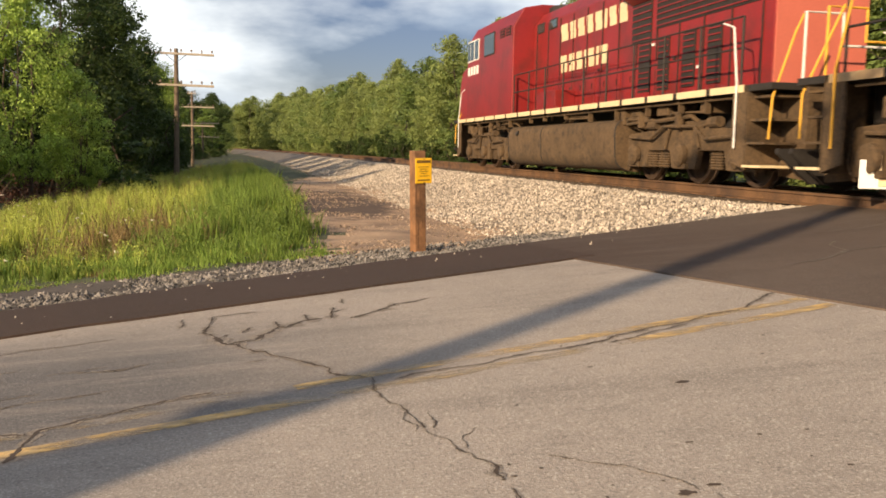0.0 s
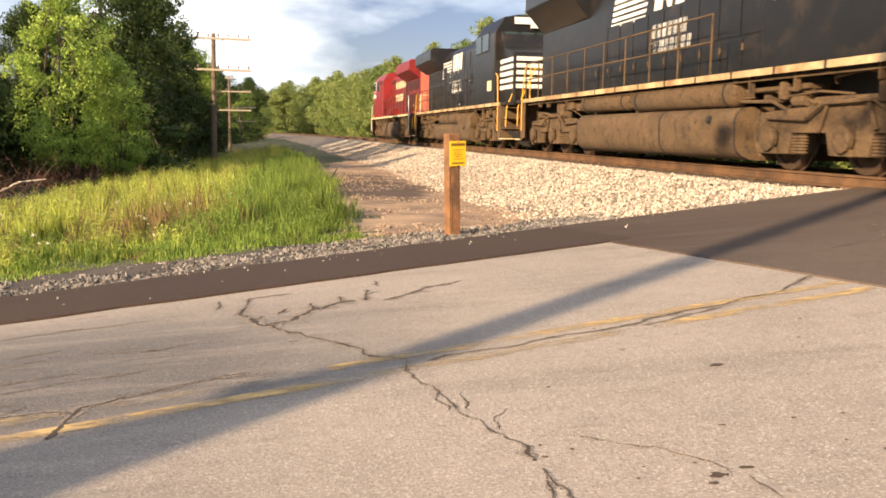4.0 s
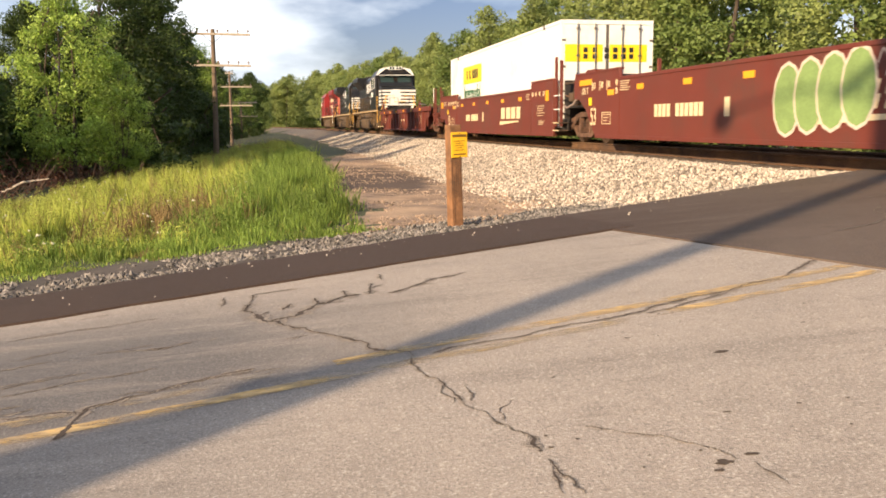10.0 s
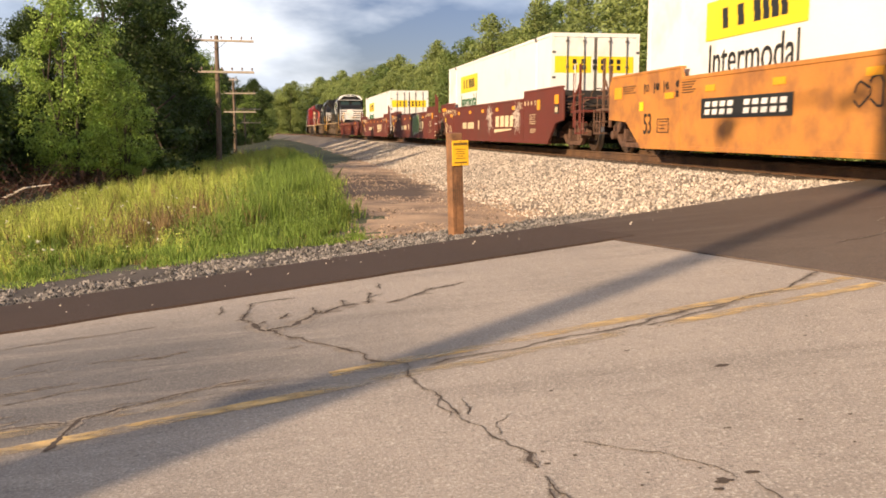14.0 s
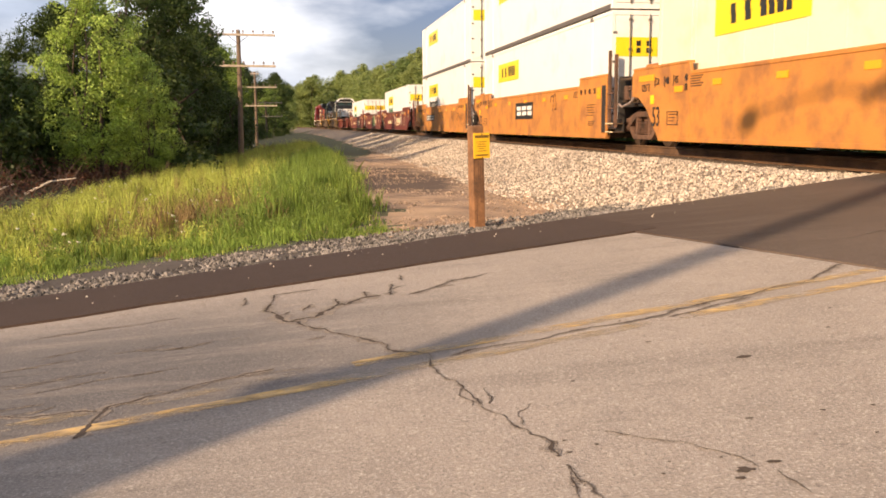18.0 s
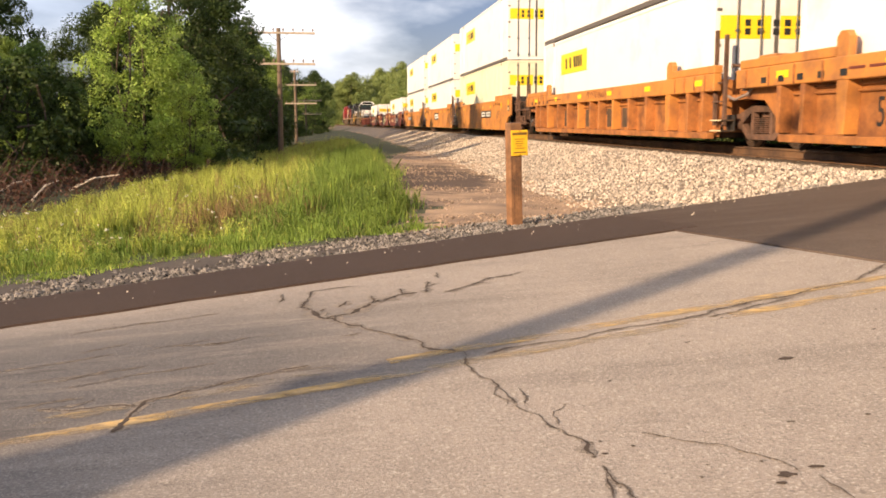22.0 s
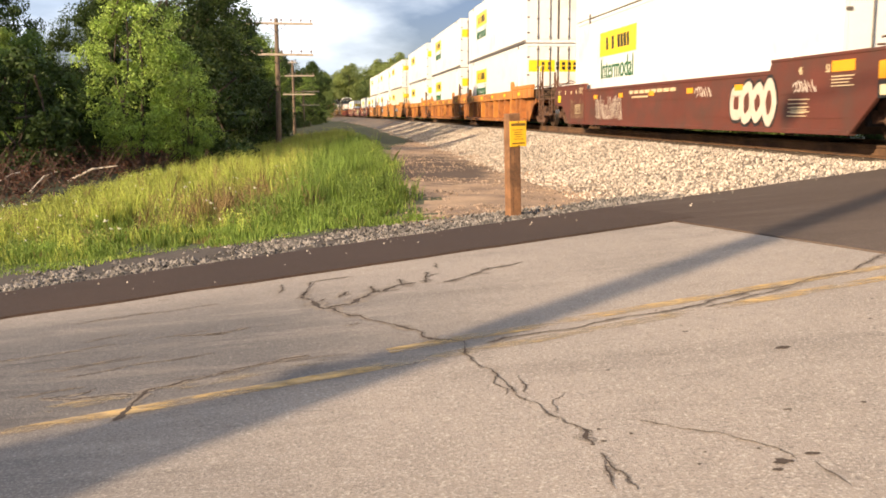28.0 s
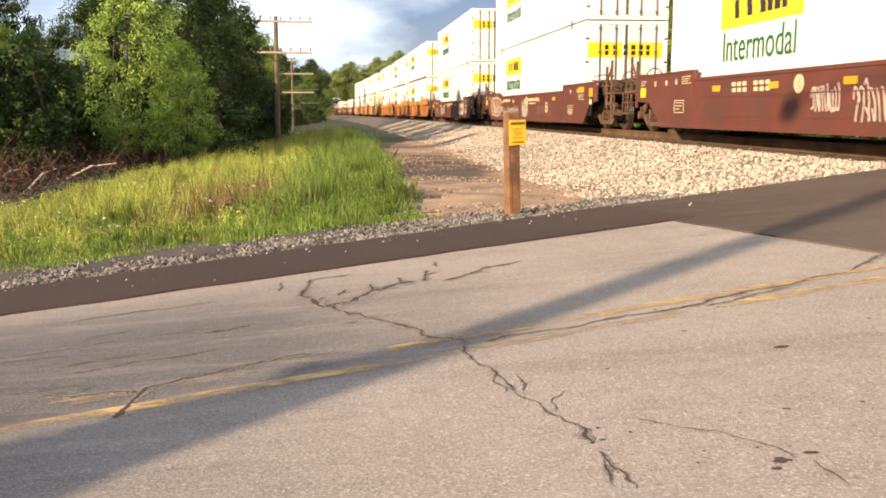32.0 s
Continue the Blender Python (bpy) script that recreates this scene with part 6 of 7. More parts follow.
def build_locomotives():
    u, near = ge_loco("red diesel locomotive with cream lettering and dusty underframe", RED, True, DARK_STEEL, STRIPE, False, PINK)
    y = near * 0.838
    word_blocks(u, 0.75, 0.12, (0.50, 0.40, 0.44, 0.40, 0.42, 0.14, 0.40, 0.44), 3.30, 3.72, near * 0.822, STRIPE, near)
    word_blocks(u, 0.72, 0.12, (0.46, 0.38, 0.38, 0.14, 0.36, 0.14, 0.40), 2.52, 2.94, near * 0.822, STRIPE, near)
    bars(u, "number_mark", [(7.8, 7.55), (7.45, 7.2), (7.1, 6.85), (6.75, 6.5)], 2.95, 3.22, WHITE, 1.446)
    MOVERS.append((u, -3.2, 0.0))
    u, near = ge_loco("black diesel locomotive running hood first, white stripes and dusty underframe", BLACK, False, DARK_STEEL, SILL_DULL, True)
    slant_logo(u, -4.7, 3.05, -0.822, near, 0)
    bars(u, "number_mark", [(3.7, 3.98), (4.1, 4.38), (4.5, 4.78), (5.0, 5.28)], 3.3, 3.62, WHITE, -0.825)
    MOVERS.append((u, -23.0, 0.0, True))
    u, near = emd_loco("black diesel locomotive with white striped nose running hood first")
    slant_logo(u, -3.24, 3.05, -0.852, near, 0)
    bars(u, "number_mark", [(5.0, 5.2), (5.3, 5.5), (5.6, 5.8), (5.9, 6.1)], 2.55, 2.9, WHITE, -1.459)
    MOVERS.append((u, -43.5, 0.0, True))


def unit(front, rear):
    return -(abs(front) + abs(rear)) / 2, abs(abs(rear) - abs(front)) / 2


def spray(u, x, z, w, h, material, seed, k=7, y=1.509):
    """Looping spray-paint strokes on the side."""
    rng = random.Random(seed)
    bm = B()
    for i in range(k):
        cx = x - w * (i + 0.5) / k
        pts = []
        for j in range(7):
            a = j / 6 * math.pi * rng.uniform(1.2, 1.9)
            pts.append((cx + w / k * 0.7 * math.cos(a) * rng.uniform(0.6, 1), y, z + h * 0.5 * (1 + math.sin(a + 0.4 * i)) * rng.uniform(0.7, 1)))
        for a, b in zip(pts, pts[1:]):
            d = Vector((b[0] - a[0], 0, b[2] - a[2]))
            if d.length < 1e-3:
                continue
            nrm = Vector((-d.z, 0, d.x)).normalized() * 0.015
            vs = [bm.verts.new(Vector(q) + o) for q, o in ((a, -nrm), (b, -nrm), (b, nrm), (a, nrm))]
            bm.faces.new(vs)
    return part("spray_paint", bm, material, u, "scrawled spray paint")


def spike_tag(u, x, z, r, seed, y=1.509):
    """A scratchy star of sprayed strokes."""
    rng = random.Random(seed)
    bm = B()
    for i in range(26):
        a = rng.uniform(0, 6.283)
        p, q = Vector((x + rng.uniform(-0.3, 0.3) * r, y, z + rng.uniform(-0.3, 0.3) * r)), rng.uniform(0.45, 1.0) * r
        pts = [p, p + Vector((math.cos(a), 0, math.sin(a))) * q * 0.5 + Vector((rng.uniform(-0.1, 0.1), 0, rng.uniform(-0.1, 0.1))), p + Vector((math.cos(a), 0, math.sin(a) * 1.15)) * q]
        for b, c, w in ((pts[0], pts[1], 0.034), (pts[1], pts[2], 0.022)):
            d = (c - b)
            nrm = Vector((-d.z, 0, d.x)).normalized() * w
            bm.faces.new([bm.verts.new(v) for v in (b - nrm, c - nrm * 0.4, c + nrm * 0.4, b + nrm)])
    return part("spray_paint", bm, SPRAY_W, u, "scratchy white spray paint")


def balloon_tag(u, x, z, k, w, h, y=1.509):
    for i in range(k):
        cx = x - i * w * 0.8
        ring = [(cx + w * 0.5 * math.cos(a), z + h * (0.5 + 0.5 * math.sin(a)) + 0.04 * i) for a in (j * 0.524 for j in range(12))]
        big = [(cx + w * 0.56 * math.cos(a), z - 0.05 + (h + 0.1) * (0.5 + 0.5 * math.sin(a)) + 0.04 * i) for a in (j * 0.524 for j in range(12))]
        part("spray_paint", prism(B(), big, y - 0.003 + 0.002 * i, y + 0.002 + 0.002 * i), SPRAY_W, u, "white outline of sprayed letters")
        part("spray_paint", prism(B(), ring, y - 0.002 + 0.002 * i, y + 0.003 + 0.002 * i), SPRAY_G, u, "green sprayed letters")


def small_print(u, x0, x1, z0, z1, material, y=1.509):
    """A line of writing too small to read, as one bar a letter."""
    k = max(3, int(abs(x1 - x0) / (0.85 * (z1 - z0))))
    w = (x1 - x0) / k
    bars(u, "stencil", [(x0 + w * i, x0 + w * (i + 0.62)) for i in range(k) if i % 6 != 4], z0, z1, material, y)


def print_lines(u, x0, x1, z_top, count, material, pitch=0.046):
    """A block of lines too small to read."""
    for i in range(count):
        bars(u, "stencil", [(x0, x1 + 0.07 * (i % 3))], z_top - pitch * i - 0.015, z_top - pitch * i, material)


def car_marks(u, half, text_53, ink, style, front_end, rear_end, front_board=True, low=False):
    """Reflectors, stencils and figures on the road side."""
    drop = 0.3 if low else 0.0
    for i in range(5):
        x = half - 4.6 - i * (2 * half - 9.2) / 4
        plate(u, "reflector", x - 0.17, x + 0.17, 1.19 - drop, 1.30 - drop, DECAL_O)
    x0 = half - (0.1 if front_end else 0.85)
    if not low:
        if not front_end:
            plate(u, "reflector", x0, x0 - 0.86, 1.40, 1.53, DECAL_O)
            side_text(u, "125 T", 0.22, x0 - 0.40, 1.19, ink, squeeze=0.95)
        else:
            plate(u, "reflector", x0, x0 - 0.42, 1.20, 1.45, DECAL_O)
            print_lines(u, x0 - 0.5, x0 - 1.2, 1.45, 4, ink)
        plate(u, "reflector", half - 1.52, half - 1.72, 0.92, 1.10, BANNER)
        for words, x in (("53", half - 1.9), ("48", half - 2.4), ("45", half - 2.85)):
            side_text(u, words, 0.2, x, 1.30, ink, squeeze=0.85)
            plate(u, "stencil", x + 0.16, x + 0.13, 1.25, 1.46, ink)
        for words, z in (("40", 1.32), ("20", 1.14)):
            side_text(u, words, 0.19, half - 3.3, z, ink, squeeze=0.7)
        print_lines(u, half - 3.5, half - 4.05, 1.40, 5, ink)
        plate(u, "reflector", half - 2.75, half - 3.15, 1.12, 1.24, DECAL_O)
        for words, x in (("53", -half + 2.15), ("48", -half + 2.55), ("45", -half + 2.9), ("40", -half + 3.25)):
            side_text(u, words, 0.18, x, 1.27, ink, squeeze=0.85)
        plate(u, "reflector", -half + 1.98, -half + 1.70, 1.12, 1.40, DECAL_O)
        print_lines(u, -half + 3.9, -half + 3.55, 1.36, 4, ink)
    else:
        plate(u, "reflector", half - 0.2, half - 0.55, 0.84, 1.06, BANNER)
        print_lines(u, half - 0.2, half - 0.6, 1.22, 3, ink)
        for words, x in (("53", half - 1.2), ("48", half - 1.9), ("45", half - 2.5), ("45", -half + 2.4), ("53", -half + 1.6)):
            side_text(u, words, 0.17, x, 1.08, ink, squeeze=0.7)
        print_lines(u, half - 2.8, half - 3.3, 1.24, 4, ink)
        plate(u, "reflector", -half + 1.5, -half + 0.9, 1.08, 1.24, DECAL_O)
        print_lines(u, -half + 1.5, -half + 0.9, 1.02, 4, ink)
    print_lines(u, -half + 2.75, -half + 2.1, 1.0 - drop, 5, ink, 0.065)
    print_lines(u, -half + 2.65, -half + 2.1, 0.58, 3, ink)
    bars(u, "stencil", [(half - 2.42, half - 2.95)], 0.735, 0.75, ink)
    bars(u, "stencil", [(half - 2.42, half - 2.95)], 0.48, 0.495, ink)
    bars(u, "stencil", [(half - 2.42, half - 2.435), (half - 2.935, half - 2.95)], 0.495, 0.735, ink)
    print_lines(u, half - 2.5, half - 2.9, 0.70, 3, ink, 0.065)
    if text_53:
        side_text(u, "53", 0.58, half - 1.95 - (0.0 if front_end else -0.1), 0.46, ink, squeeze=0.72)
    if rear_end:
        plate(u, "placard", -half + 0.32, -half - 0.02, 0.98 - drop, 1.22 - drop, BLACK_INK)
        bars(u, "stencil", [(-half + 0.26, -half + 0.04)], 1.02 - drop, 1.16 - drop, STRIPE, 1.515)
        plate(u, "placard", -half + 0.32, -half - 0.02, 1.24 - drop, 1.48 - drop, DECAL_O)
    if style == "swoosh":
        for i, w in enumerate((0.52, 0.56, 0.52, 0.46)):
            x = -1.9 - i * 0.64
            open_mark(u, x, x - w, 0.66, 1.02, 1.505, 1.513, STRIPE, slant=-0.12)
        part("logo_stripe", prism(B(), [(-1.8, 0.46), (-4.1, 0.56), (-4.1, 0.60), (-1.8, 0.58)], 1.505, 1.513), STRIPE, u)
        bars(u, "number_mark", [(3.57 - 0.19 * i - (0.2 if i > 3 else 0), 3.43 - 0.19 * i - (0.2 if i > 3 else 0)) for i in range(10)], 0.62, 0.86, ink)
        bars(u, "letter_mark", [(0.75, 0.58)], 0.6, 0.92, ink)
    if style == "board":
        b0 = 4.65 if front_board else -1.65
        plate(u, "name_board", b0, b0 - 2.87, 0.73, 1.07, BLACK_INK)
        for i in range(10):
            if i != 4:
                x = b0 - 0.12 - i * 0.265
                open_mark(u, x, x - 0.19, 0.79, 1.01, 1.512, 1.52, WHITE, 0.2, "number_mark", -0.05)
    if style == "square":
        plate(u, "name_board", 1.35, -0.94, 0.68, 1.22, BLACK_INK)
        for x, w in ((1.2, 0.6), (0.5, 0.6), (-0.2, 0.62)):
            open_mark(u, x, x - w, 0.80, 1.10, 1.512, 1.52, WHITE, 0.14, slant=-0.08)


LOW_CARS = ("bubble", "scrawl", "tags")      # cars with a lower side


def build_cars():
    specs = [
        ("empty oxide-red ribbed well car with a flat bright top rail", WELL_RED, -55.1, -72.9, True, True, True, "rib"),
        ("oxide-red well car unit with cream markings, loaded with one container", WELL_RED, -76.5, -94.3, True, False, False, "swoosh"),
        ("empty oxide-red well car unit with green graffiti", WELL_RED, -94.3, -112.1, False, False, False, "green"),
        ("oxide-red well car unit with white scratchy graffiti", WELL_RED, -112.1, -130.0, False, True, False, "tag"),
        ("faded orange well car unit with a black number board", WELL_ORANGE, -134.0, -151.9, True, False, False, "board"),
        ("faded orange well car unit with a square black board", WELL_ORANGE, -151.9, -170.2, False, False, False, "square"),
        ("faded orange well car unit with a black board", WELL_ORANGE, -170.2, -188.2, False, True, False, "board"),
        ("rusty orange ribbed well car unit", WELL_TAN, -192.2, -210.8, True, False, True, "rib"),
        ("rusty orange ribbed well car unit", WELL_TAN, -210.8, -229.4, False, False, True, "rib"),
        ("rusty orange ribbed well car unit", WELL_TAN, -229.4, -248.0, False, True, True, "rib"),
        ("oxide-red well car with outlined white graffiti letters", WELL_RED_B, -252.2, -270.65, True, True, False, "bubble"),
        ("oxide-red well car covered in pale spray paint", WELL_RED_B, -274.85, -293.3, True, True, False, "scrawl"),
        ("oxide-red well car with white tags and orange reflectors", WELL_RED_B, -297.3, -315.7, True, True, False, "tags"),
    ]
    for label, paint, front, rear, fe, re, ribbed, style in specs:
        mid, half = unit(front, rear)
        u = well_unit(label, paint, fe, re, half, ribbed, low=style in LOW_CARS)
        ink = BLACK_INK if paint is WELL_ORANGE else (BLACK_INK if paint is WELL_TAN else STRIPE)
        L = half - 0.95
        if not ribbed:
            car_marks(u, half, style in ("swoosh", "green", "tag", "board", "square"), ink, {"green": "swoosh", "tag": "swoosh"}.get(style, style), fe, re, not re, style in LOW_CARS)
        else:
            wall = 1.348 if paint is WELL_TAN else 1.483
            for i in range(6):
                x = L - 0.8 - i * (2 * L - 1.6) / 5
                plate(u, "reflector", x - 0.2, x + 0.2, 1.20, 1.32, DECAL_O if paint is not WELL_TAN else BANNER, 1.592)
            side_text(u, "53", 0.6 if paint is WELL_TAN else 0.45, half - 1.6 if paint is not WELL_TAN else 5.05, 0.42 if paint is WELL_TAN else 0.62, STRIPE if paint is not WELL_TAN else BLACK_INK, wall, 0.7)
            bars(u, "stencil", [(0.0, 0.25), (-0.4, -0.8), (-1.0, -1.6)], 0.7, 0.8, ink, wall + 0.001)
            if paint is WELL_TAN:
                # darker plates in four of the bays
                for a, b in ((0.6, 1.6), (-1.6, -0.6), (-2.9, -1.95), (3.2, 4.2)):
                    plate(u, "dark_panel", a, b, 0.36, 0.86, GRIME, 1.349, label="dark panel between the ribs")
                for k in range(5):
                    x = half - 1.0 - 0.62 * k
                    bars(u, "stencil", [(x, x - 0.18)], 1.14, 1.24, BLACK_INK, 1.594)
                spray(u, 0.7, 1.17, 1.7, 0.2, WELL_RED, 71 + int(half * 10), 7, 1.594)
                bars(u, "stencil", [(5.6, 5.2), (5.1, 4.5), (4.4, 3.9)], 1.22, 1.26, WELL_RED, 1.594)
            else:
                bars(u, "stencil", [(-half + 2.1, -half + 2.12), (-half + 2.5, -half + 2.52)], 0.55, 0.95, STRIPE, 1.484)
                bars(u, "stencil", [(-half + 2.12, -half + 2.5)], 0.55, 0.57, STRIPE, 1.484)
                bars(u, "stencil", [(-half + 2.12, -half + 2.5)], 0.93, 0.95, STRIPE, 1.484)
        if style == "green":
            balloon_tag(u, -1.1, 0.32, 4, 0.68, 1.0)
            spray(u, -3.1, 1.05, 0.8, 0.35, SPRAY_W, 5, 4)
        elif style == "tag":
            spike_tag(u, -1.1, 0.95, 0.55, 21)
            spike_tag(u, -4.75, 0.98, 0.58, 22)
        elif style == "board" and re is False:
            spray(u, 0.4, 0.8, 1.6, 0.45, BLACK_INK, 31, 5)
            spray(u, -3.5, 0.7, 2.4, 0.5, BLACK_INK, 32, 6)
        elif style == "square":
            spray(u, -3.0, 0.9, 0.6, 0.5, BLACK_INK, 33, 2)
        elif style == "bubble":
            for i in range(4):
                x = -4.55 - i * 0.42
                tall = 0.34 + 0.05 * (i % 2)
                for grow, m, yy in ((0.06, BLACK_INK, 1.506), (0.0, SPRAY_W, 1.509), (-0.20, WELL_RED_B, 1.512)):
                    ring = [(x + (0.27 + grow * 0.8) * math.cos(a), 0.66 + (tall + grow) * math.sin(a) + 0.03 * math.sin(3 * a + i)) for a in (j * 0.449 for j in range(14))]
                    part("spray_paint", prism(B(), ring, yy - 0.002 + 0.001 * i, yy + 0.001 + 0.001 * i), m, u, "cream sprayed letters with a dark outline")
            spray(u, 7.4, 0.32, 1.5, 0.66, SPRAY_T, 41, 14), spray(u, 4.6, 0.32, 2.4, 0.66, SPRAY_W, 42, 20)
            small_print(u, 1.6, -1.6, 0.96, 1.04, STRIPE), small_print(u, 1.4, 0.2, 0.86, 0.90, STRIPE), spray(u, -2.6, 0.8, 0.8, 0.22, SPRAY_W, 43, 6), spray(u, -6.6, 0.8, 0.7, 0.2, SPRAY_W, 44, 6)
        elif style == "scrawl":
            for grow, m, yy in ((0.05, SPRAY_W, 1.5045), (0.0, SPRAY_T, 1.5075)):
                ring = []
                for j in range(36):
                    a = j * math.pi / 18
                    k = 1 + 0.22 * noise.noise((3 * math.cos(a), 3 * math.sin(a), 4))
                    ring.append((6.35 + (1.3 * k + grow) * math.copysign(abs(math.cos(a)) ** 0.6, math.cos(a)), 0.74 + (0.38 * k + grow * 0.7) * math.copysign(abs(math.sin(a)) ** 0.6, math.sin(a))))
                part("spray_paint", prism(B(), ring, yy - 0.002, yy + 0.001), m, u, "tan sprayed panel with a pale outline")
            spray(u, 7.3, 0.45, 2.0, 0.55, SPRAY_W, 51, 7, 1.511)
            spray(u, 4.9, 0.28, 3.6, 0.5, SPRAY_W, 52, 26)
            spray(u, 0.6, 0.3, 1.1, 0.72, SPRAY_W, 53, 16), spray(u, -2.0, 0.4, 2.2, 0.36, SPRAY_T, 54, 8)
            small_print(u, 4.4, 3.0, 0.93, 1.04, STRIPE), small_print(u, -0.6, -2.3, 0.90, 1.02, STRIPE), small_print(u, -0.7, -1.9, 0.80, 0.84, STRIPE)
            part("logo_mark", lathe(B(), [(0.17, 1.507), (0.17, 1.513), (0.10, 1.513), (0.10, 1.507)], "y", (-0.3, 0, 0.93), 16), STRIPE, u)
            side_text(u, "53", 0.5, -3.6, 0.5, STRIPE, squeeze=0.72)
        elif style == "tags":
            for i in range(7):
                x = 3.9 - i * 0.22
                if i != 3:
                    open_mark(u, x, x - 0.16, 0.86, 1.04, 1.505, 1.513, STRIPE, 0.2, "number_mark")
            spray(u, 1.05, 0.5, 0.8, 0.45, SPRAY_W, 61, 9), spray(u, -0.1, 0.36, 2.2, 0.62, SPRAY_W, 62, 16)
            part("logo_mark", lathe(B(), [(0.15, 1.507), (0.15, 1.513), (0.11, 1.513), (0.11, 1.507)], "y", (1.45, 0, 0.94), 16), STRIPE, u)
        MOVERS.append((u, mid, 0.0))


def build_containers():
    def load(front, rear, z, **kw):
        mid, _ = unit(front, rear)
        return container(kw.pop("label"), kw.pop("paint", BOX_WHITE), mid, z, **kw)
    low, high = 0.38, 3.28
    load(-76.5, -94.3, low, label="white container with yellow banner and green lettering")
    load(-112.1, -130.0, low, label="white container with yellow banner and green lettering")
    for front, rear, paint, word in ((-134.0, -151.9, BOX_WHITE, True), (-151.9, -170.2, BOX_WHITE, False), (-170.2, -188.2, BOX_CREAM, False), (-192.2, -210.8, BOX_WHITE, False), (-210.8, -229.4, BOX_WHITE, True), (-229.4, -248.0, BOX_WHITE, True), (-252.2, -270.65, BOX_WHITE, True), (-274.85, -293.3, BOX_WHITE, True), (-297.3, -315.7, BOX_WHITE, True)):
        cream = paint is BOX_CREAM
        load(front, rear, low, paint=paint, word=word, ribs=13 if cream else 0, word_ink=BLACK_INK if front == -134.0 else None, label="cream ribbed container with a yellow banner, lower of a stack" if cream else "white container with a yellow banner, lower of a stack")
        load(front, rear, high, word=front < -200, dark_rail=front > -250, label="white container with a yellow banner, stacked on another")


build_locomotives()
build_cars()
build_containers()


def motions():
    """The whole train runs along the line at a steady pace, its wheels rolling."""
    times = [2.0 * i for i in range(17)]
    for mover in MOVERS:
        ob, s0, z = mover[:3]
        turn = pose(0, 0, 0, 0, 0, 180) if len(mover) > 3 else Matrix()
        walk(ob, [(t, Matrix.Translation((0, 0, z)) @ on_track(s0 + SPEED * t) @ turn) for t in times])
    back = {m[0] for m in MOVERS if len(m) > 3}
    for ob, x, r in SPIN:
        step = 80 / 360 * 2 * math.pi * r / SPEED
        k = math.ceil(32.0 / (2 / FPS))
        sign = -1 if ob.parent.parent in back else 1
        walk(ob, [(i * 2 / FPS, pose(x, 0, r, 0, sign * math.degrees(SPEED * i * 2 / FPS / r), 0)) for i in range(k + 1)])


# ---- things beside the line ----
def build_post():
    x, y = 0.83, 10.3
    z0 = ground_z(x, y) - 0.05
    p = thing("marker_post", pose(x, y, z0, 0.5, -1.6, 20), "weathered brown timber post with a yellow notice", "post")
    top = 0.5 - z0
    bm = B()
    prism(bm, [(-0.073, -0.073), (0.073, -0.073), (0.073, 0.073), (-0.073, 0.073)], 0, top, "z", 0.01)
    part("timber", bm, POST_WOOD, p)
    rng = random.Random(2)
    for i in range(5):
        a = -0.058 + 0.026 * i
        part("drying_crack", box(B(), a, a + 0.003, -0.0755, -0.072, rng.uniform(0.1, 0.5), rng.uniform(0.6, top - 0.05)), CRACK, p)
    s = part("notice", box(B(), -0.066, 0.142, -0.089, -0.078, top - 0.375, top - 0.085, 0.005), SIGN_YELLOW, p, "yellow notice with dark print")
    part("print_bar", box(B(), -0.05, 0.126, -0.092, -0.09, top - 0.14, top - 0.11), SIGN_BLACK, s)
    for i, (a, b) in enumerate(((-0.03, 0.10), (-0.01, 0.08), (-0.02, 0.09), (0.0, 0.07), (-0.02, 0.10))):
        z = top - 0.185 - 0.026 * i
        part("print_bar", box(B(), a, b, -0.092, -0.09, z - 0.004, z + 0.003), SIGN_BLACK, s)
    part("print_bar", box(B(), -0.04, 0.115, -0.092, -0.09, top - 0.345, top - 0.33), SIGN_BLACK, s)
    for zz in (top - 0.096, top - 0.365):
        part("nail", lathe(B(), [(0.007, 0), (0.007, 0.004), (0.001, 0.005)], "y", (0.04, -0.094, zz), 8), DARK_STEEL, s)


def telegraph_pole(x, y, top, arms, lean=0.0):
    z0 = ground_z(x, y) - 0.3
    p = thing("telegraph_pole", pose(x, y, z0, 0, lean, 6.5), "old grey wooden telegraph pole with crossarms and insulators", "utility pole", "telegraph poles along the line")
    h = top - z0
    shade_smooth(part("pole", tube(B(), [(0, 0, 0), (0.02, 0, h * 0.5), (0, 0, h)], 0.16, 10, 0.11), POLE_WOOD, p))
    for z, half, pins in arms:
        arm = part("crossarm", box(B(), -half, half, -0.17, -0.06, h - z - 0.06, h - z + 0.06, 0.01), ARM_WOOD, p)
        for i in range(pins):
            px = -half + 0.12 + (2 * half - 0.24) * i / (pins - 1)
            if abs(px) < 0.2:
                continue
            part("insulator", lathe(B(), [(0.015, 0.06), (0.015, 0.13), (0.05, 0.13), (0.055, 0.2), (0.03, 0.25), (0.005, 0.26)], "z", (px, -0.115, h - z), 10), CERAMIC, arm)
        for sg in (1, -1):
            part("brace", tube(B(), [(sg * 0.55, -0.18, h - z - 0.04), (0.0, -0.15, h - z - 0.5)], 0.015, 5), DARK_STEEL, arm)
    return p


def build_poles():
    telegraph_pole(-9.15, 50.0, 5.72, ((0.28, 2.0, 8), (1.95, 2.0, 8)), 0.6)
    telegraph_pole(-14.65, 88.8, 5.75, ((1.5, 2.1, 8), (3.3, 2.1, 8), (0.2, 0.4, 2)))
    telegraph_pole(-19.7, 128.0, 4.0, ((0.3, 2.3, 8), (2.2, 2.3, 8)))


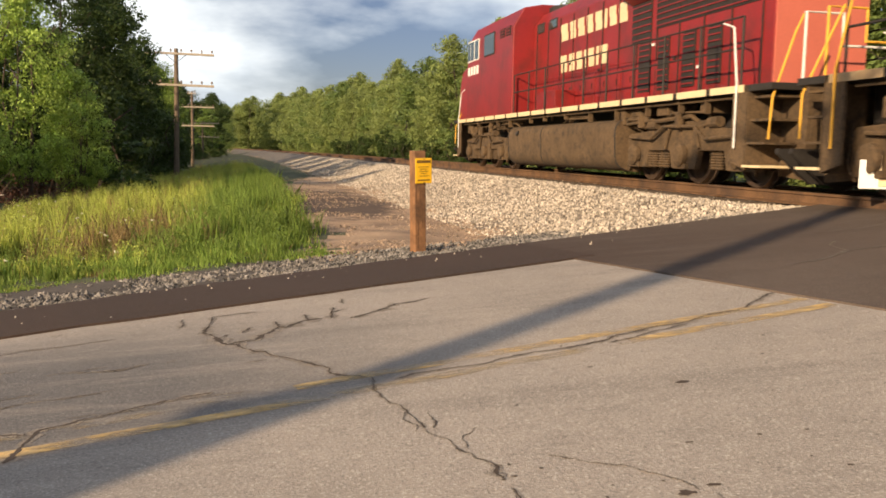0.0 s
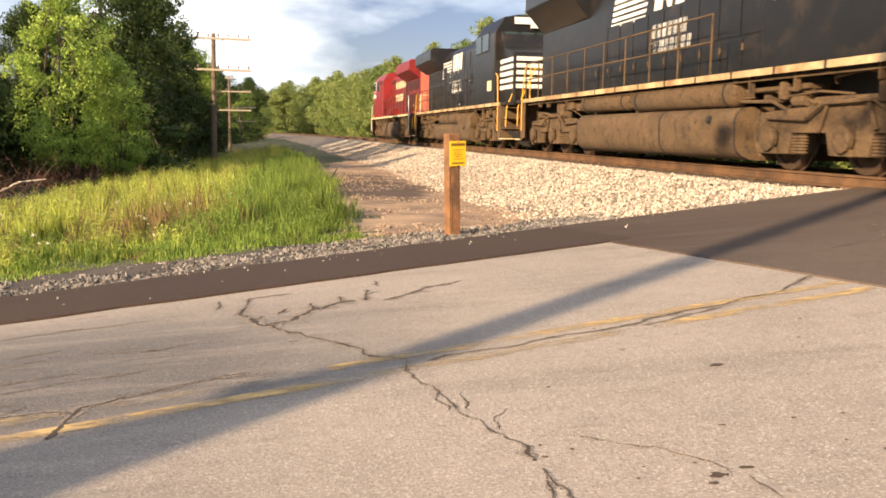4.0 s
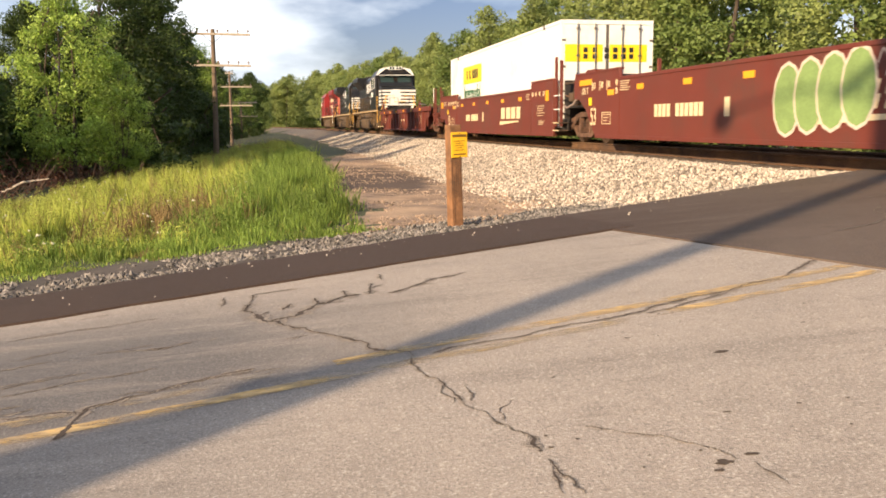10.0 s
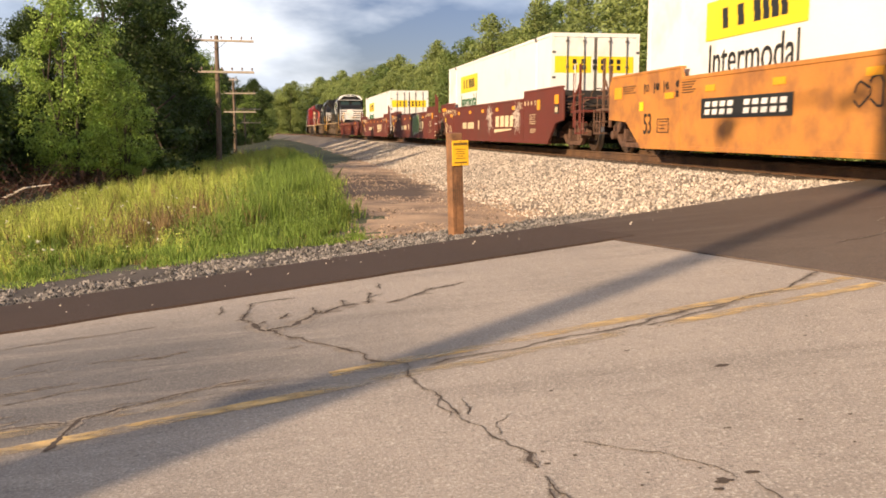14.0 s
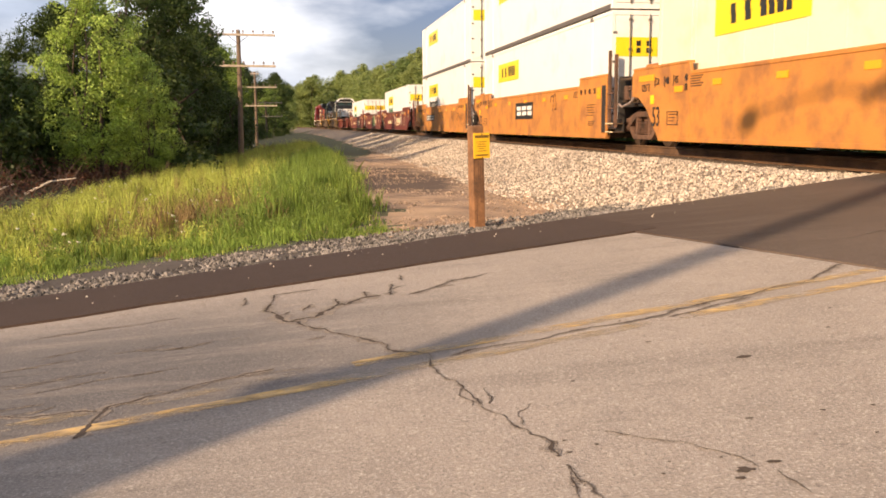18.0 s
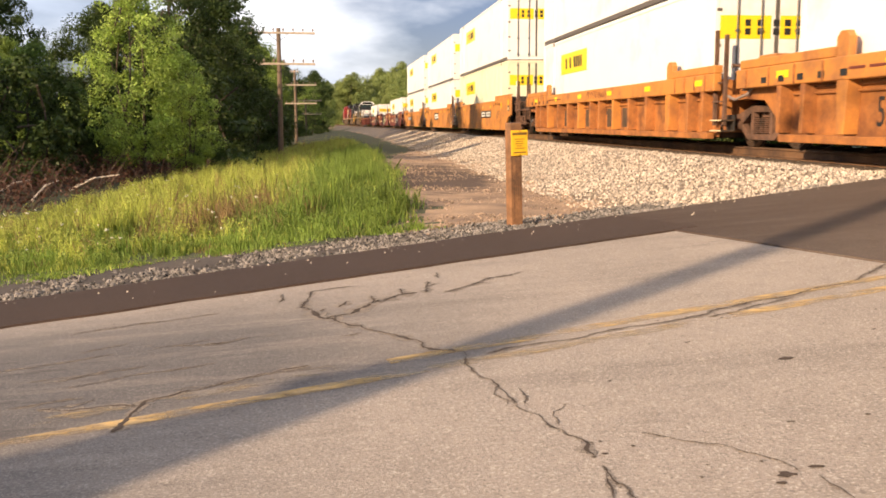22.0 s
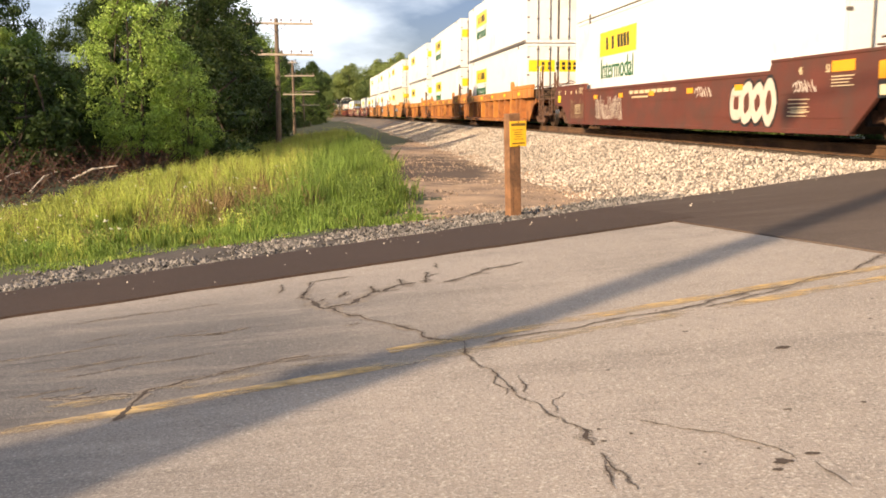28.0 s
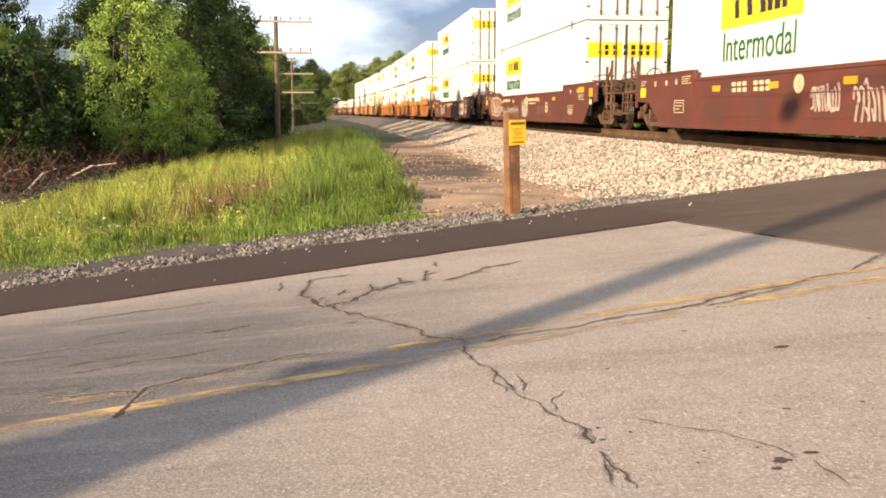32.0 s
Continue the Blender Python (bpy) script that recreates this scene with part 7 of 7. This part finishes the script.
def build_gate():
    """The end of the lowered crossing gate reaching in over the road."""
    tip = Vector((6.3, 10.35, 0.13))
    d = Vector((0.90, -0.436, 0.0)).normalized()
    g = thing("crossing_gate", Matrix(), "white and red crossing gate arm, lowered, with a red lamp", "crossing gate")
    n = Vector((-d.y, d.x, 0))

    def bar(a, b, half, lo, hi, m, name):
        p, q = tip + d * a, tip + d * b
        bm = B()
        vs = [bm.verts.new((c + n * s + Vector((0, 0, z)))) for z in (lo, hi) for c, s in ((p, -half), (q, -half), (q, half), (p, half))]
        for f in ((3, 2, 1, 0), (4, 5, 6, 7), (0, 1, 5, 4), (1, 2, 6, 5), (2, 3, 7, 6), (3, 0, 4, 7)):
            bm.faces.new([vs[i] for i in f])
        bmesh.ops.bevel(bm, geom=bm.edges[:], offset=0.008, segments=1, affect="EDGES")
        return part(name, bm, m, g)
    bar(0.0, 0.42, 0.03, 0.0, 0.36, WHITE, "arm_end")
    bar(0.22, 0.40, 0.045, 0.03, 0.42, STRIPE, "lamp_bracket")
    bar(0.42, 0.95, 0.03, 0.0, 0.36, WHITE, "arm_stripe")
    bar(0.95, 1.5, 0.03, 0.0, 0.36, RED_LENS, "arm_stripe")
    bar(1.5, 3.2, 0.03, 0.0, 0.36, WHITE, "arm_stripe")
    c = tip + d * 0.52 + Vector((0, 0, 0.60))
    part("lamp", lathe(B(), [(0.05, -0.08), (0.12, -0.06), (0.12, 0.06), (0.05, 0.08)], "y", c, 16), RED_LENS, g, "round red gate lamp")
    base = tip + d * 3.4
    zb = road_z(base.x, base.y)
    part("mast", tube(B(), [(base.x, base.y, zb - 0.1), (base.x, base.y, 3.2)], 0.06, 10), BOX_TRIM, g)
    part("gate_box", box(B(), base.x - 0.2, base.x + 0.2, base.y - 0.2, base.y + 0.2, 0.0, 0.7, 0.02), BOX_TRIM, g)


# ---- plants ----
def leaf_cloud(rng, centres, per, size, squash=0.75):
    """Leaf-sized quads scattered in clumps round given centres."""
    k = len(centres) * per
    c = np.repeat(np.array([q[:3] for q in centres]), per, axis=0)
    r = np.repeat(np.array([q[3] for q in centres]), per)
    d = rng.normal(size=(k, 3))
    d /= np.linalg.norm(d, axis=1)[:, None]
    rad = r * rng.uniform(0.35, 1.08, k) ** 0.6
    p = c + d * rad[:, None] * np.array([1, 1, squash])
    nrm = d + rng.normal(size=(k, 3)) * 0.7 + np.array([0, 0, 0.3])
    nrm /= np.linalg.norm(nrm, axis=1)[:, None]
    u = np.cross(nrm, rng.normal(size=(k, 3)))
    u /= np.linalg.norm(u, axis=1)[:, None]
    v = np.cross(nrm, u)
    s = size * rng.uniform(0.6, 1.35, k)[:, None]
    quad = np.stack([p - u * s, p + v * s * 0.55, p + u * s, p - v * s * 0.55], 1)
    return quad.reshape(-1, 3), np.arange(k * 4).reshape(-1, 4)


def build_far_pole():
    """The unseen roadside pole that throws the long shadow over the road, with leaves added to widen it."""
    az = radians(SUN_AZ)
    foot = Vector((1.62 - math.sin(az) * 16.5, 6.10 - math.cos(az) * 16.5))
    z0 = ground_z(foot.x, foot.y) - 0.2
    p = thing("utility_pole", pose(foot.x, foot.y, z0), "tall wooden utility pole beside the road, unseen, with leaves added to widen its shadow", "utility pole")
    h = 11.4
    shade_smooth(part("pole", tube(B(), [(0, 0, 0), (0, 0, h)], 0.18, 12, 0.15), POLE_WOOD, p))
    rng = np.random.default_rng(5)
    # leaves added round the pole to broaden the near end of its shadow
    v, f = leaf_cloud(rng, [(0.12 * math.sin(k * 1.7) - 0.13, 0.12 * math.cos(k * 1.7) + 0.13, 0.2 + 0.1 * k, 0.47 - 0.40 * smooth(4.6, 5.7, 0.2 + 0.1 * k)) for k in range(58)], 400, 0.07)
    raw("vine", v.tolist(), f.tolist(), LEAVES[2], p)
    # sparse side leaves, added for partial shade on the lane
    r = random.Random(9)
    shoots = []
    for k in range(34):
        o = r.uniform(0.2, 0.9)
        h2 = r.uniform(2.6, 4.4 - 0.5 * o)
        shoots.append((-0.70 * o + r.gauss(0, 0.1), 0.713 * o + r.gauss(0, 0.1), h2, r.uniform(0.12, 0.24)))
    v, f = leaf_cloud(rng, shoots, 20, 0.06)
    raw("shade_shoots", v.tolist(), f.tolist(), LEAVES[2], p)
    for k in range(5):
        part("shade_stem", tube(B(), [(0, 0, 2.6 + 0.3 * k), (-0.3, 0.3, 2.9 + 0.3 * k), (-0.6, 0.6, 3.0 + 0.3 * k)], 0.018, 5, 0.006), BARK, p)
    zl = 9.26 - z0                 # an unseen street lamp on a long arm, added to cast the round shadow on the train
    shade_smooth(part("lamp_arm", tube(B(), [(0, 0, zl - 0.6), (-0.9, 0.92, zl - 0.1), (-2.22, 2.26, zl + 0.1)], 0.045, 8, 0.03), BOX_TRIM, p))
    shade_smooth(part("lamp_head", lathe(B(), [(0.06, -0.2), (0.22, -0.14), (0.28, 0.02), (0.2, 0.14), (0.05, 0.2)], "z", (-2.22, 2.26, zl), 16), DARK_STEEL, p, "round street lamp head, unseen, added for its shadow"))
    part("crossarm", box(B(), -1.2, 1.2, -0.18, -0.06, h - 0.5, h - 0.36, 0.01), ARM_WOOD, p)


def tree(name, seed, height, spread_r, leaves, leaf_size, per, label, clumps=60, low=0.15, trunk_r=0.16, stems=1, slim=1.0):
    """A tree or tall bush: tapered trunk, limbs, and a crown of leaf clumps with gaps."""
    rng, r = np.random.default_rng(seed), random.Random(seed)
    t = thing(name, Matrix(), label, "tree" if "tree" in name else "bush", "woods along the line")
    bm = B()
    tips = []
    for st in range(stems):
        ox, oy = (r.uniform(-0.5, 0.5), r.uniform(-0.5, 0.5)) if stems > 1 else (0, 0)
        pts = [(ox * (1 + i * 0.25), oy * (1 + i * 0.25), height * 0.9 * i / 5) for i in range(6)]
        pts = [(x + r.uniform(-0.1, 0.1) * i, y + r.uniform(-0.1, 0.1) * i, z - 0.25) for i, (x, y, z) in enumerate(pts)]
        tube(bm, pts, trunk_r / math.sqrt(stems), 8, 0.03)
        for k in range(9 if stems == 1 else 2):
            z = height * r.uniform(low + 0.05, 0.85)
            a = r.uniform(0, 6.28)
            reach = spread_r * (1 - abs(z / height - 0.45)) * r.uniform(0.5, 0.95)
            bx, by = pts[int(5 * z / height)][:2]
            tube(bm, [(bx, by, z), (bx + reach * 0.5 * math.cos(a), by + reach * 0.5 * math.sin(a), z + 0.1 * height * r.random()), (bx + reach * math.cos(a), by + reach * math.sin(a), z + 0.16 * height * r.random())], 0.028, 5, 0.008)
    part("trunk", bm, BARK, t)
    centres = []
    for k in range(clumps):
        f = low + (1 - low) * (k + r.random()) / clumps
        prof = min(1.0, 0.55 + 1.6 * (f - low)) * (1.0 - max(0.0, (f - 0.5) / 0.5) ** 2.4) ** 0.75 * slim
        a = r.uniform(0, 6.28)
        lump = 0.82 + 0.75 * noise.noise((1.6 * math.cos(a) + seed * 3.1, 1.6 * math.sin(a), height * f * 0.55))
        rr = spread_r * prof * max(0.2, lump) * r.uniform(0.15, 1.0) ** 0.4
        centres.append((rr * math.cos(a), rr * math.sin(a), height * f * r.uniform(0.95, 1.04) - 0.12 * rr, spread_r * r.uniform(0.11, 0.25)))
    v, f = leaf_cloud(rng, centres, per, leaf_size)
    raw("crown", v.tolist(), f.tolist(), leaves, t)
    return t


def build_woods():
    r = random.Random(77)
    kinds = [
        tree("tree", 1, 9.5, 3.3, LEAVES[0], 0.075, 170, "leafy green tree at the edge of the woods", 210, 0.08),
        tree("tree", 2, 11.0, 3.5, LEAVES[2], 0.08, 190, "dark green broad-leaved tree in the woods, deepened with painted shade", 220, 0.11),
        tree("tree", 3, 8.0, 2.6, LEAVES[1], 0.065, 105, "light green young tree with thin pale stems", 190, 0.12, 0.10, 5),
        tree("tree", 4, 12.5, 3.1, LEAVES[0], 0.085, 110, "tall narrow green tree", 200, 0.06, 0.2, 1, 0.85),
        tree("bush", 5, 3.4, 2.0, LEAVES[2], 0.075, 90, "dense bush under the trees, leaves darkened for shade", 80, 0.02, 0.05, 4),
        tree("tree", 6, 10.5, 3.8, OLIVE, 0.095, 130, "yellowish green rounded tree", 150, 0.03),
        tree("tree", 7, 10.0, 3.3, FAR_LEAF, 0.095, 125, "green tree in the woods beyond the line", 140, 0.03),
        tree("tree", 8, 11.5, 3.0, OLIVE, 0.095, 120, "slender light green tree beyond the line", 140, 0.03, 0.18, 1, 0.85),
    ]
    used = [False] * len(kinds)

    def put(i, x, y, scale, z=None, wide=1.0):
        zz = ground_z(x, y) if z is None else z
        m = pose(x, y, zz, r.uniform(-3, 3), r.uniform(-3, 3), r.uniform(0, 360)) @ Matrix.Diagonal((scale * wide, scale * wide, scale * r.uniform(0.92, 1.1), 1))
        if not used[i]:
            used[i] = True
            kinds[i].matrix_basis = m
            return kinds[i]
        o = copy_thing(kinds[i], Matrix())
        o.matrix_basis = m
        return o
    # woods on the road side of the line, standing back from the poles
    # trees farthest left are unseen, added to throw shade on brush and wood edge
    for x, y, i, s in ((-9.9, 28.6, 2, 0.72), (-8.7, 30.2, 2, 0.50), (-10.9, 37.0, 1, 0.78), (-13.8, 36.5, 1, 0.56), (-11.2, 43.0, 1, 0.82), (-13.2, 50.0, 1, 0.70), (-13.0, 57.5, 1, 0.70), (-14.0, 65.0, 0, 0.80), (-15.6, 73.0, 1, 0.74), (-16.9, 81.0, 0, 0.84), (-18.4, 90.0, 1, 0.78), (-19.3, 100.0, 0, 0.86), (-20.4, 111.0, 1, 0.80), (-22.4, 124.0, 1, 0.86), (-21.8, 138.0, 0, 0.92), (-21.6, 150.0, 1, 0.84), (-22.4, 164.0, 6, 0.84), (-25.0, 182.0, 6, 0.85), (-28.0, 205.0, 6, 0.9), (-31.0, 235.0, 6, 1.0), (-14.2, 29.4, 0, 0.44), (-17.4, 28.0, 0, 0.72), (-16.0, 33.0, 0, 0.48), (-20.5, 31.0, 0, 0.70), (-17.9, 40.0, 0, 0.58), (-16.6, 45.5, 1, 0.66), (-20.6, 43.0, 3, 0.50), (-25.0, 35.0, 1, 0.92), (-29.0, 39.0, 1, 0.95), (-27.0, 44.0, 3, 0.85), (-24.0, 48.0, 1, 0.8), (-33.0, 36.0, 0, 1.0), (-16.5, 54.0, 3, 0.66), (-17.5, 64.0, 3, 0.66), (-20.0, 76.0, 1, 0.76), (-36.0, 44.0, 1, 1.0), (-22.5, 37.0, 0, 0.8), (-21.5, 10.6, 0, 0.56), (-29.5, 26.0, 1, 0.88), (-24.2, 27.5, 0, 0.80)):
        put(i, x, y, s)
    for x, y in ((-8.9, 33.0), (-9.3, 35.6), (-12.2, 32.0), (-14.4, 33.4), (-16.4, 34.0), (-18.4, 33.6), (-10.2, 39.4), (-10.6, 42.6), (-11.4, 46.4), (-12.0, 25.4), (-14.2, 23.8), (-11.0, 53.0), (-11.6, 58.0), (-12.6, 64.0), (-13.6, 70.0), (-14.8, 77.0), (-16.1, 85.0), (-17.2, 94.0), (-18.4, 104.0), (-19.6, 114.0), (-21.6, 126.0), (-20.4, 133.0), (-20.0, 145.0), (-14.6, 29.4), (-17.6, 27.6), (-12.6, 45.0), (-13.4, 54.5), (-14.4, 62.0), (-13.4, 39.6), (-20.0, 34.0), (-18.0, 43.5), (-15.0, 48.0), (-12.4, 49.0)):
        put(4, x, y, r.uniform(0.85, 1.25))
    # woods beyond the line
    for k in range(46):
        s = -34 + k * 5.4 + r.uniform(-2, 2)
        q = -11.5 - abs(r.gauss(0, 2.2)) - (3.0 if s < 5 else 0.0)
        x, y, _, _ = track(s, q)
        put(r.choice((5, 5, 6, 6, 7)), x, y, r.uniform(0.82, 1.05) * (1.08 + 0.2 * smooth(100, 180, s)), -0.9, 1.25)
    for k in range(44):
        s = -36 + k * 4.6 + r.uniform(-2, 2)
        x, y, _, _ = track(s, -17 - abs(r.gauss(0, 2.5)))
        put(r.choice((5, 6, 7, 7)), x, y, r.uniform(0.95, 1.15) * (1.05 + 0.2 * smooth(100, 180, s)), -0.9, 1.25)
    for k in range(26):
        s = -34 + k * 6 + r.uniform(-2, 2)
        x, y, _, _ = track(s, -8.8 - r.uniform(0, 1.5))
        put(4, x, y, r.uniform(0.7, 1.1), -0.95)
    for k in range(80):
        y = r.uniform(280, 420)
        x = -0.055 * y + r.uniform(-34, 16)
        put(r.choice((5, 5, 5, 7)), x, y, r.uniform(1.35, 1.75) * (0.85 + 0.3 * smooth(-38, -18, x)), -0.9, 1.4)


def wood_edge(x, y):
    """Past the foot of the woods, where no meadow grows."""
    return y > 17.4 + 0.7 * noise.noise((x * 0.7, y * 0.7, 15)) + 0.12 * max(0.0, -8.6 - x) and x < -8.7 - 0.03 * min(30.0, y - 18) + 0.5 * noise.noise((x * 0.6, y * 0.6, 14))


def build_grass():
    """Tall meadow grass, browner seeding weeds and white flowers."""
    rng = np.random.default_rng(8)

    def blades(name, spots, m, lo, hi, width, label, bend=0.85):
        k = len(spots)
        base = np.array(spots)
        h = rng.uniform(lo, hi, k) * base[:, 3]
        a = rng.uniform(0, 6.283, k)
        lean, la = rng.uniform(0.1 * bend, bend, k) * h, rng.uniform(0, 6.283, k)
        w = width * rng.uniform(0.6, 1.4, k)
        u = np.stack([np.cos(a), np.sin(a), np.zeros(k)], 1) * w[:, None]
        top = np.stack([np.cos(la) * lean, np.sin(la) * lean, h], 1)
        p = base[:, :3]
        mid = p + top * 0.55 * np.array([0.6, 0.6, 1.0])
        v = np.stack([p - u, p + u, mid + u * 0.75, p + top, mid - u * 0.75], 1).reshape(-1, 3)
        f = [tuple(5 * i + j for j in range(5)) for i in range(k)]
        return tagged(raw(name, v.tolist(), f, m), label, "grass", kind="stuff")
    r = random.Random(21)
    green, deep, brown, flowers = [], [], [], []
    total = 0
    while total < 110000:
        y = 9 + 58 * r.random() ** 1.75
        x = r.uniform(-16, 1.5) - (y - 10) * 0.15
        q, s = lateral_of(x, y)
        n, e = x * ROAD_N.x + y * ROAD_N.y, x * ROAD_D.x + y * ROAD_D.y
        d = n - outer_n(e)
        edge = dirt_edge(s) + 0.1 + 0.8 * noise.noise((x * 0.5, y * 0.5, 4))
        near = 2.05 - 0.13 * e + 0.5 * noise.noise((x * 0.8, y * 0.8, 8))
        if q < edge or d < near or wood_edge(x, y):
            continue
        far_in = smooth(near + 0.4, near + 5.0, d)
        clump = 1.0 + 0.55 * noise.noise((x * 0.9, y * 0.9, 2)) + 0.35 * noise.noise((x * 2.6, y * 2.6, 5))
        side = smooth(-8.5, -5.0, x + 0.10 * (y - 16))
        if noise.noise((x * 1.5, y * 1.5, 19)) < -0.12 and r.random() < 0.75:
            continue
        hgt = (0.08 + (0.08 + 0.22 * side) * far_in) * max(0.35, clump)
        right = smooth(2.6, 1.2, q - edge)
        bright = smooth(14.5, 17.5, y + 1.4 * noise.noise((x * 0.5, y * 0.5, 9))) * (1 - 0.8 * right)
        weedy = smooth(12.2, 13.4, y) * smooth(18.5, 16.0, y) * smooth(-5.2, -4.0, x) * (1 - right) + 0.35 * smooth(0.05, 0.4, noise.noise((x * 0.5, y * 0.5, 12)))
        for k in range(14):
            bx, by = x + r.gauss(0, 0.09), y + r.gauss(0, 0.09)
            item = (bx, by, ground_z(bx, by) - 0.02, hgt * r.uniform(0.7, 1.15))
            v = r.random()
            if v < weedy * 0.62:
                brown.append(item)
            elif v < weedy * 0.62 + (1 - weedy) * (0.12 + 0.8 * bright + 0.35 * (1 - side)):
                green.append(item)
            else:
                deep.append(item)
            total += 1
        if r.random() < 0.06 and far_in > 0.3 and right < 0.5:
            flowers.append((x, y, ground_z(x, y) + 0.95 * hgt))
    # broad-leaved weeds standing in tufts over the grass
    tufts, heads = {"plume": [], "weed": [], "low": []}, {"plume": [], "weed": [], "low": []}
    for k in range(9000):
        y = 10.5 + 52 * r.random() ** 1.6
        x = r.uniform(-15, 1.0) - (y - 10) * 0.15
        q, s = lateral_of(x, y)
        n, e = x * ROAD_N.x + y * ROAD_N.y, x * ROAD_D.x + y * ROAD_D.y
        d = n - outer_n(e)
        edge = dirt_edge(s) + 0.3 + 0.8 * noise.noise((x * 0.5, y * 0.5, 4))
        near = 2.3 - 0.13 * e + 0.5 * noise.noise((x * 0.8, y * 0.8, 8))
        if q < edge or d < near or noise.noise((x * 0.9, y * 0.9, 2)) < -0.22 or wood_edge(x, y):
            continue
        far_in = smooth(near, near + 5.5, d)
        side = smooth(-8.5, -5.0, x + 0.10 * (y - 16))
        h = (0.12 + (0.10 + 0.42 * side) * far_in) * r.uniform(0.65, 1.15)
        right = smooth(2.8, 1.0, q - edge)
        z = ground_z(x, y)
        band = smooth(12.4, 13.6, y) * smooth(18.5, 16.2, y) * smooth(-5.4, -4.2, x)
        kind = "low" if r.random() < right + 0.75 * smooth(13.0, 11.5, y) else ("weed" if r.random() < 0.1 + 0.72 * band else "plume")
        for j in range(18):
            px, py = x + r.gauss(0, 0.05), y + r.gauss(0, 0.05)
            tufts[kind].append((px, py, z - 0.02, h * r.uniform(0.75, 1.2)))
        if h > 0.15:
            heads[kind].append((x + r.gauss(0, 0.03), y + r.gauss(0, 0.03), z + h * 0.9, 0.05 + 0.05 * h))
            heads[kind].append((x + r.gauss(0, 0.06), y + r.gauss(0, 0.06), z + h * 0.7, 0.05 + 0.05 * h))
    for key, m, label in (("plume", GRASS, "yellow-green plumes of tall meadow weeds"), ("weed", GRASS_BROWN, "brown seeding tufts of meadow weeds"), ("low", GRASS_DEEP, "low deep green leafy weeds")):
        blades("meadow_weeds", tufts[key], m, 0.8, 1.05, 0.007, label, 0.34)
        v, f = leaf_cloud(rng, heads[key], 12, 0.016, 2.4)
        tagged(raw("seed_heads", v.tolist(), f.tolist(), m), label.replace("weeds", "weeds, their seed heads"), "weeds", kind="stuff")
    blades("short_grass", deep, GRASS_DEEP, 0.5, 1.0, 0.007, "short green grass near the road")
    blades("meadow_grass", green, GRASS, 0.55, 1.05, 0.0065, "tall bright green meadow grass")
    blades("seeding_weeds", brown, GRASS_BROWN, 0.5, 0.95, 0.006, "brownish seeding weeds among the grass")
    v, f = [], []
    for x, y, z in flowers:
        b = len(v)
        rad = r.uniform(0.02, 0.038)
        v += [(x + rad * math.cos(k * 1.047), y + rad * math.sin(k * 1.047) * 0.7, z + 0.5 * rad * math.sin(k * 2.1) - 0.4 * rad * math.sin(k * 1.047)) for k in range(6)]
        f.append(tuple(range(b, b + 6)))
    tagged(raw("meadow_flowers", v, f, FLOWER), "small white meadow flowers", "flowers", kind="stuff")
    # dead brush under the trees
    bm = B()
    spots = []
    for k in range(950):
        y = r.uniform(17.6, 33.0)
        x = r.uniform(-17, -8.0)
        if not wood_edge(x, y):
            continue
        z = ground_z(x, y)
        a, ln = r.uniform(0, 6.28), r.uniform(0.4, 1.7)
        tip = (x + ln * 0.7 * math.cos(a), y + ln * 0.7 * math.sin(a), z + ln * r.uniform(0.15, 0.85))
        tube(bm, [(x, y, z), (x + ln * 0.4 * math.cos(a), y + ln * 0.4 * math.sin(a), z + ln * r.uniform(0.1, 0.6)), tip], r.uniform(0.006, 0.024), 4, 0.003)
        spots.append((tip[0], tip[1], tip[2] * 0.7 + z * 0.3, r.uniform(0.12, 0.4)))
    tagged(part("dead_brush", bm, DEAD_WOOD), "heap of dead reddish brown branches under the trees", "brush", kind="stuff")
    v, f = leaf_cloud(np.random.default_rng(31), spots, 12, 0.05)
    tagged(raw("withered_leaves", v.tolist(), f.tolist(), DEAD_LEAF), "withered red-brown leaves on the dead brush", "leaves", kind="stuff")
    for x, y, ln, a in ((-9.9, 23.4, 1.3, 0.1), (-11.0, 21.5, 1.0, 0.9), (-10.4, 19.6, 0.8, 2.6), (-9.6, 20.6, 1.1, 1.4)):
        z = ground_z(x, y)
        br = B()
        tube(br, [(x, y, z + 0.1), (x + ln * 0.5 * math.cos(a), y + ln * 0.5 * math.sin(a), z + 0.42), (x + ln * math.cos(a), y + ln * math.sin(a), z + 0.5)], 0.035, 6, 0.012)
        tagged(part("fallen_branch", br, PALE_WOOD), "bleached fallen branch lying on the brush", "branch", "fallen branches")


build_post()
build_poles()
build_gate()
build_far_pole()
build_woods()
build_grass()
motions()
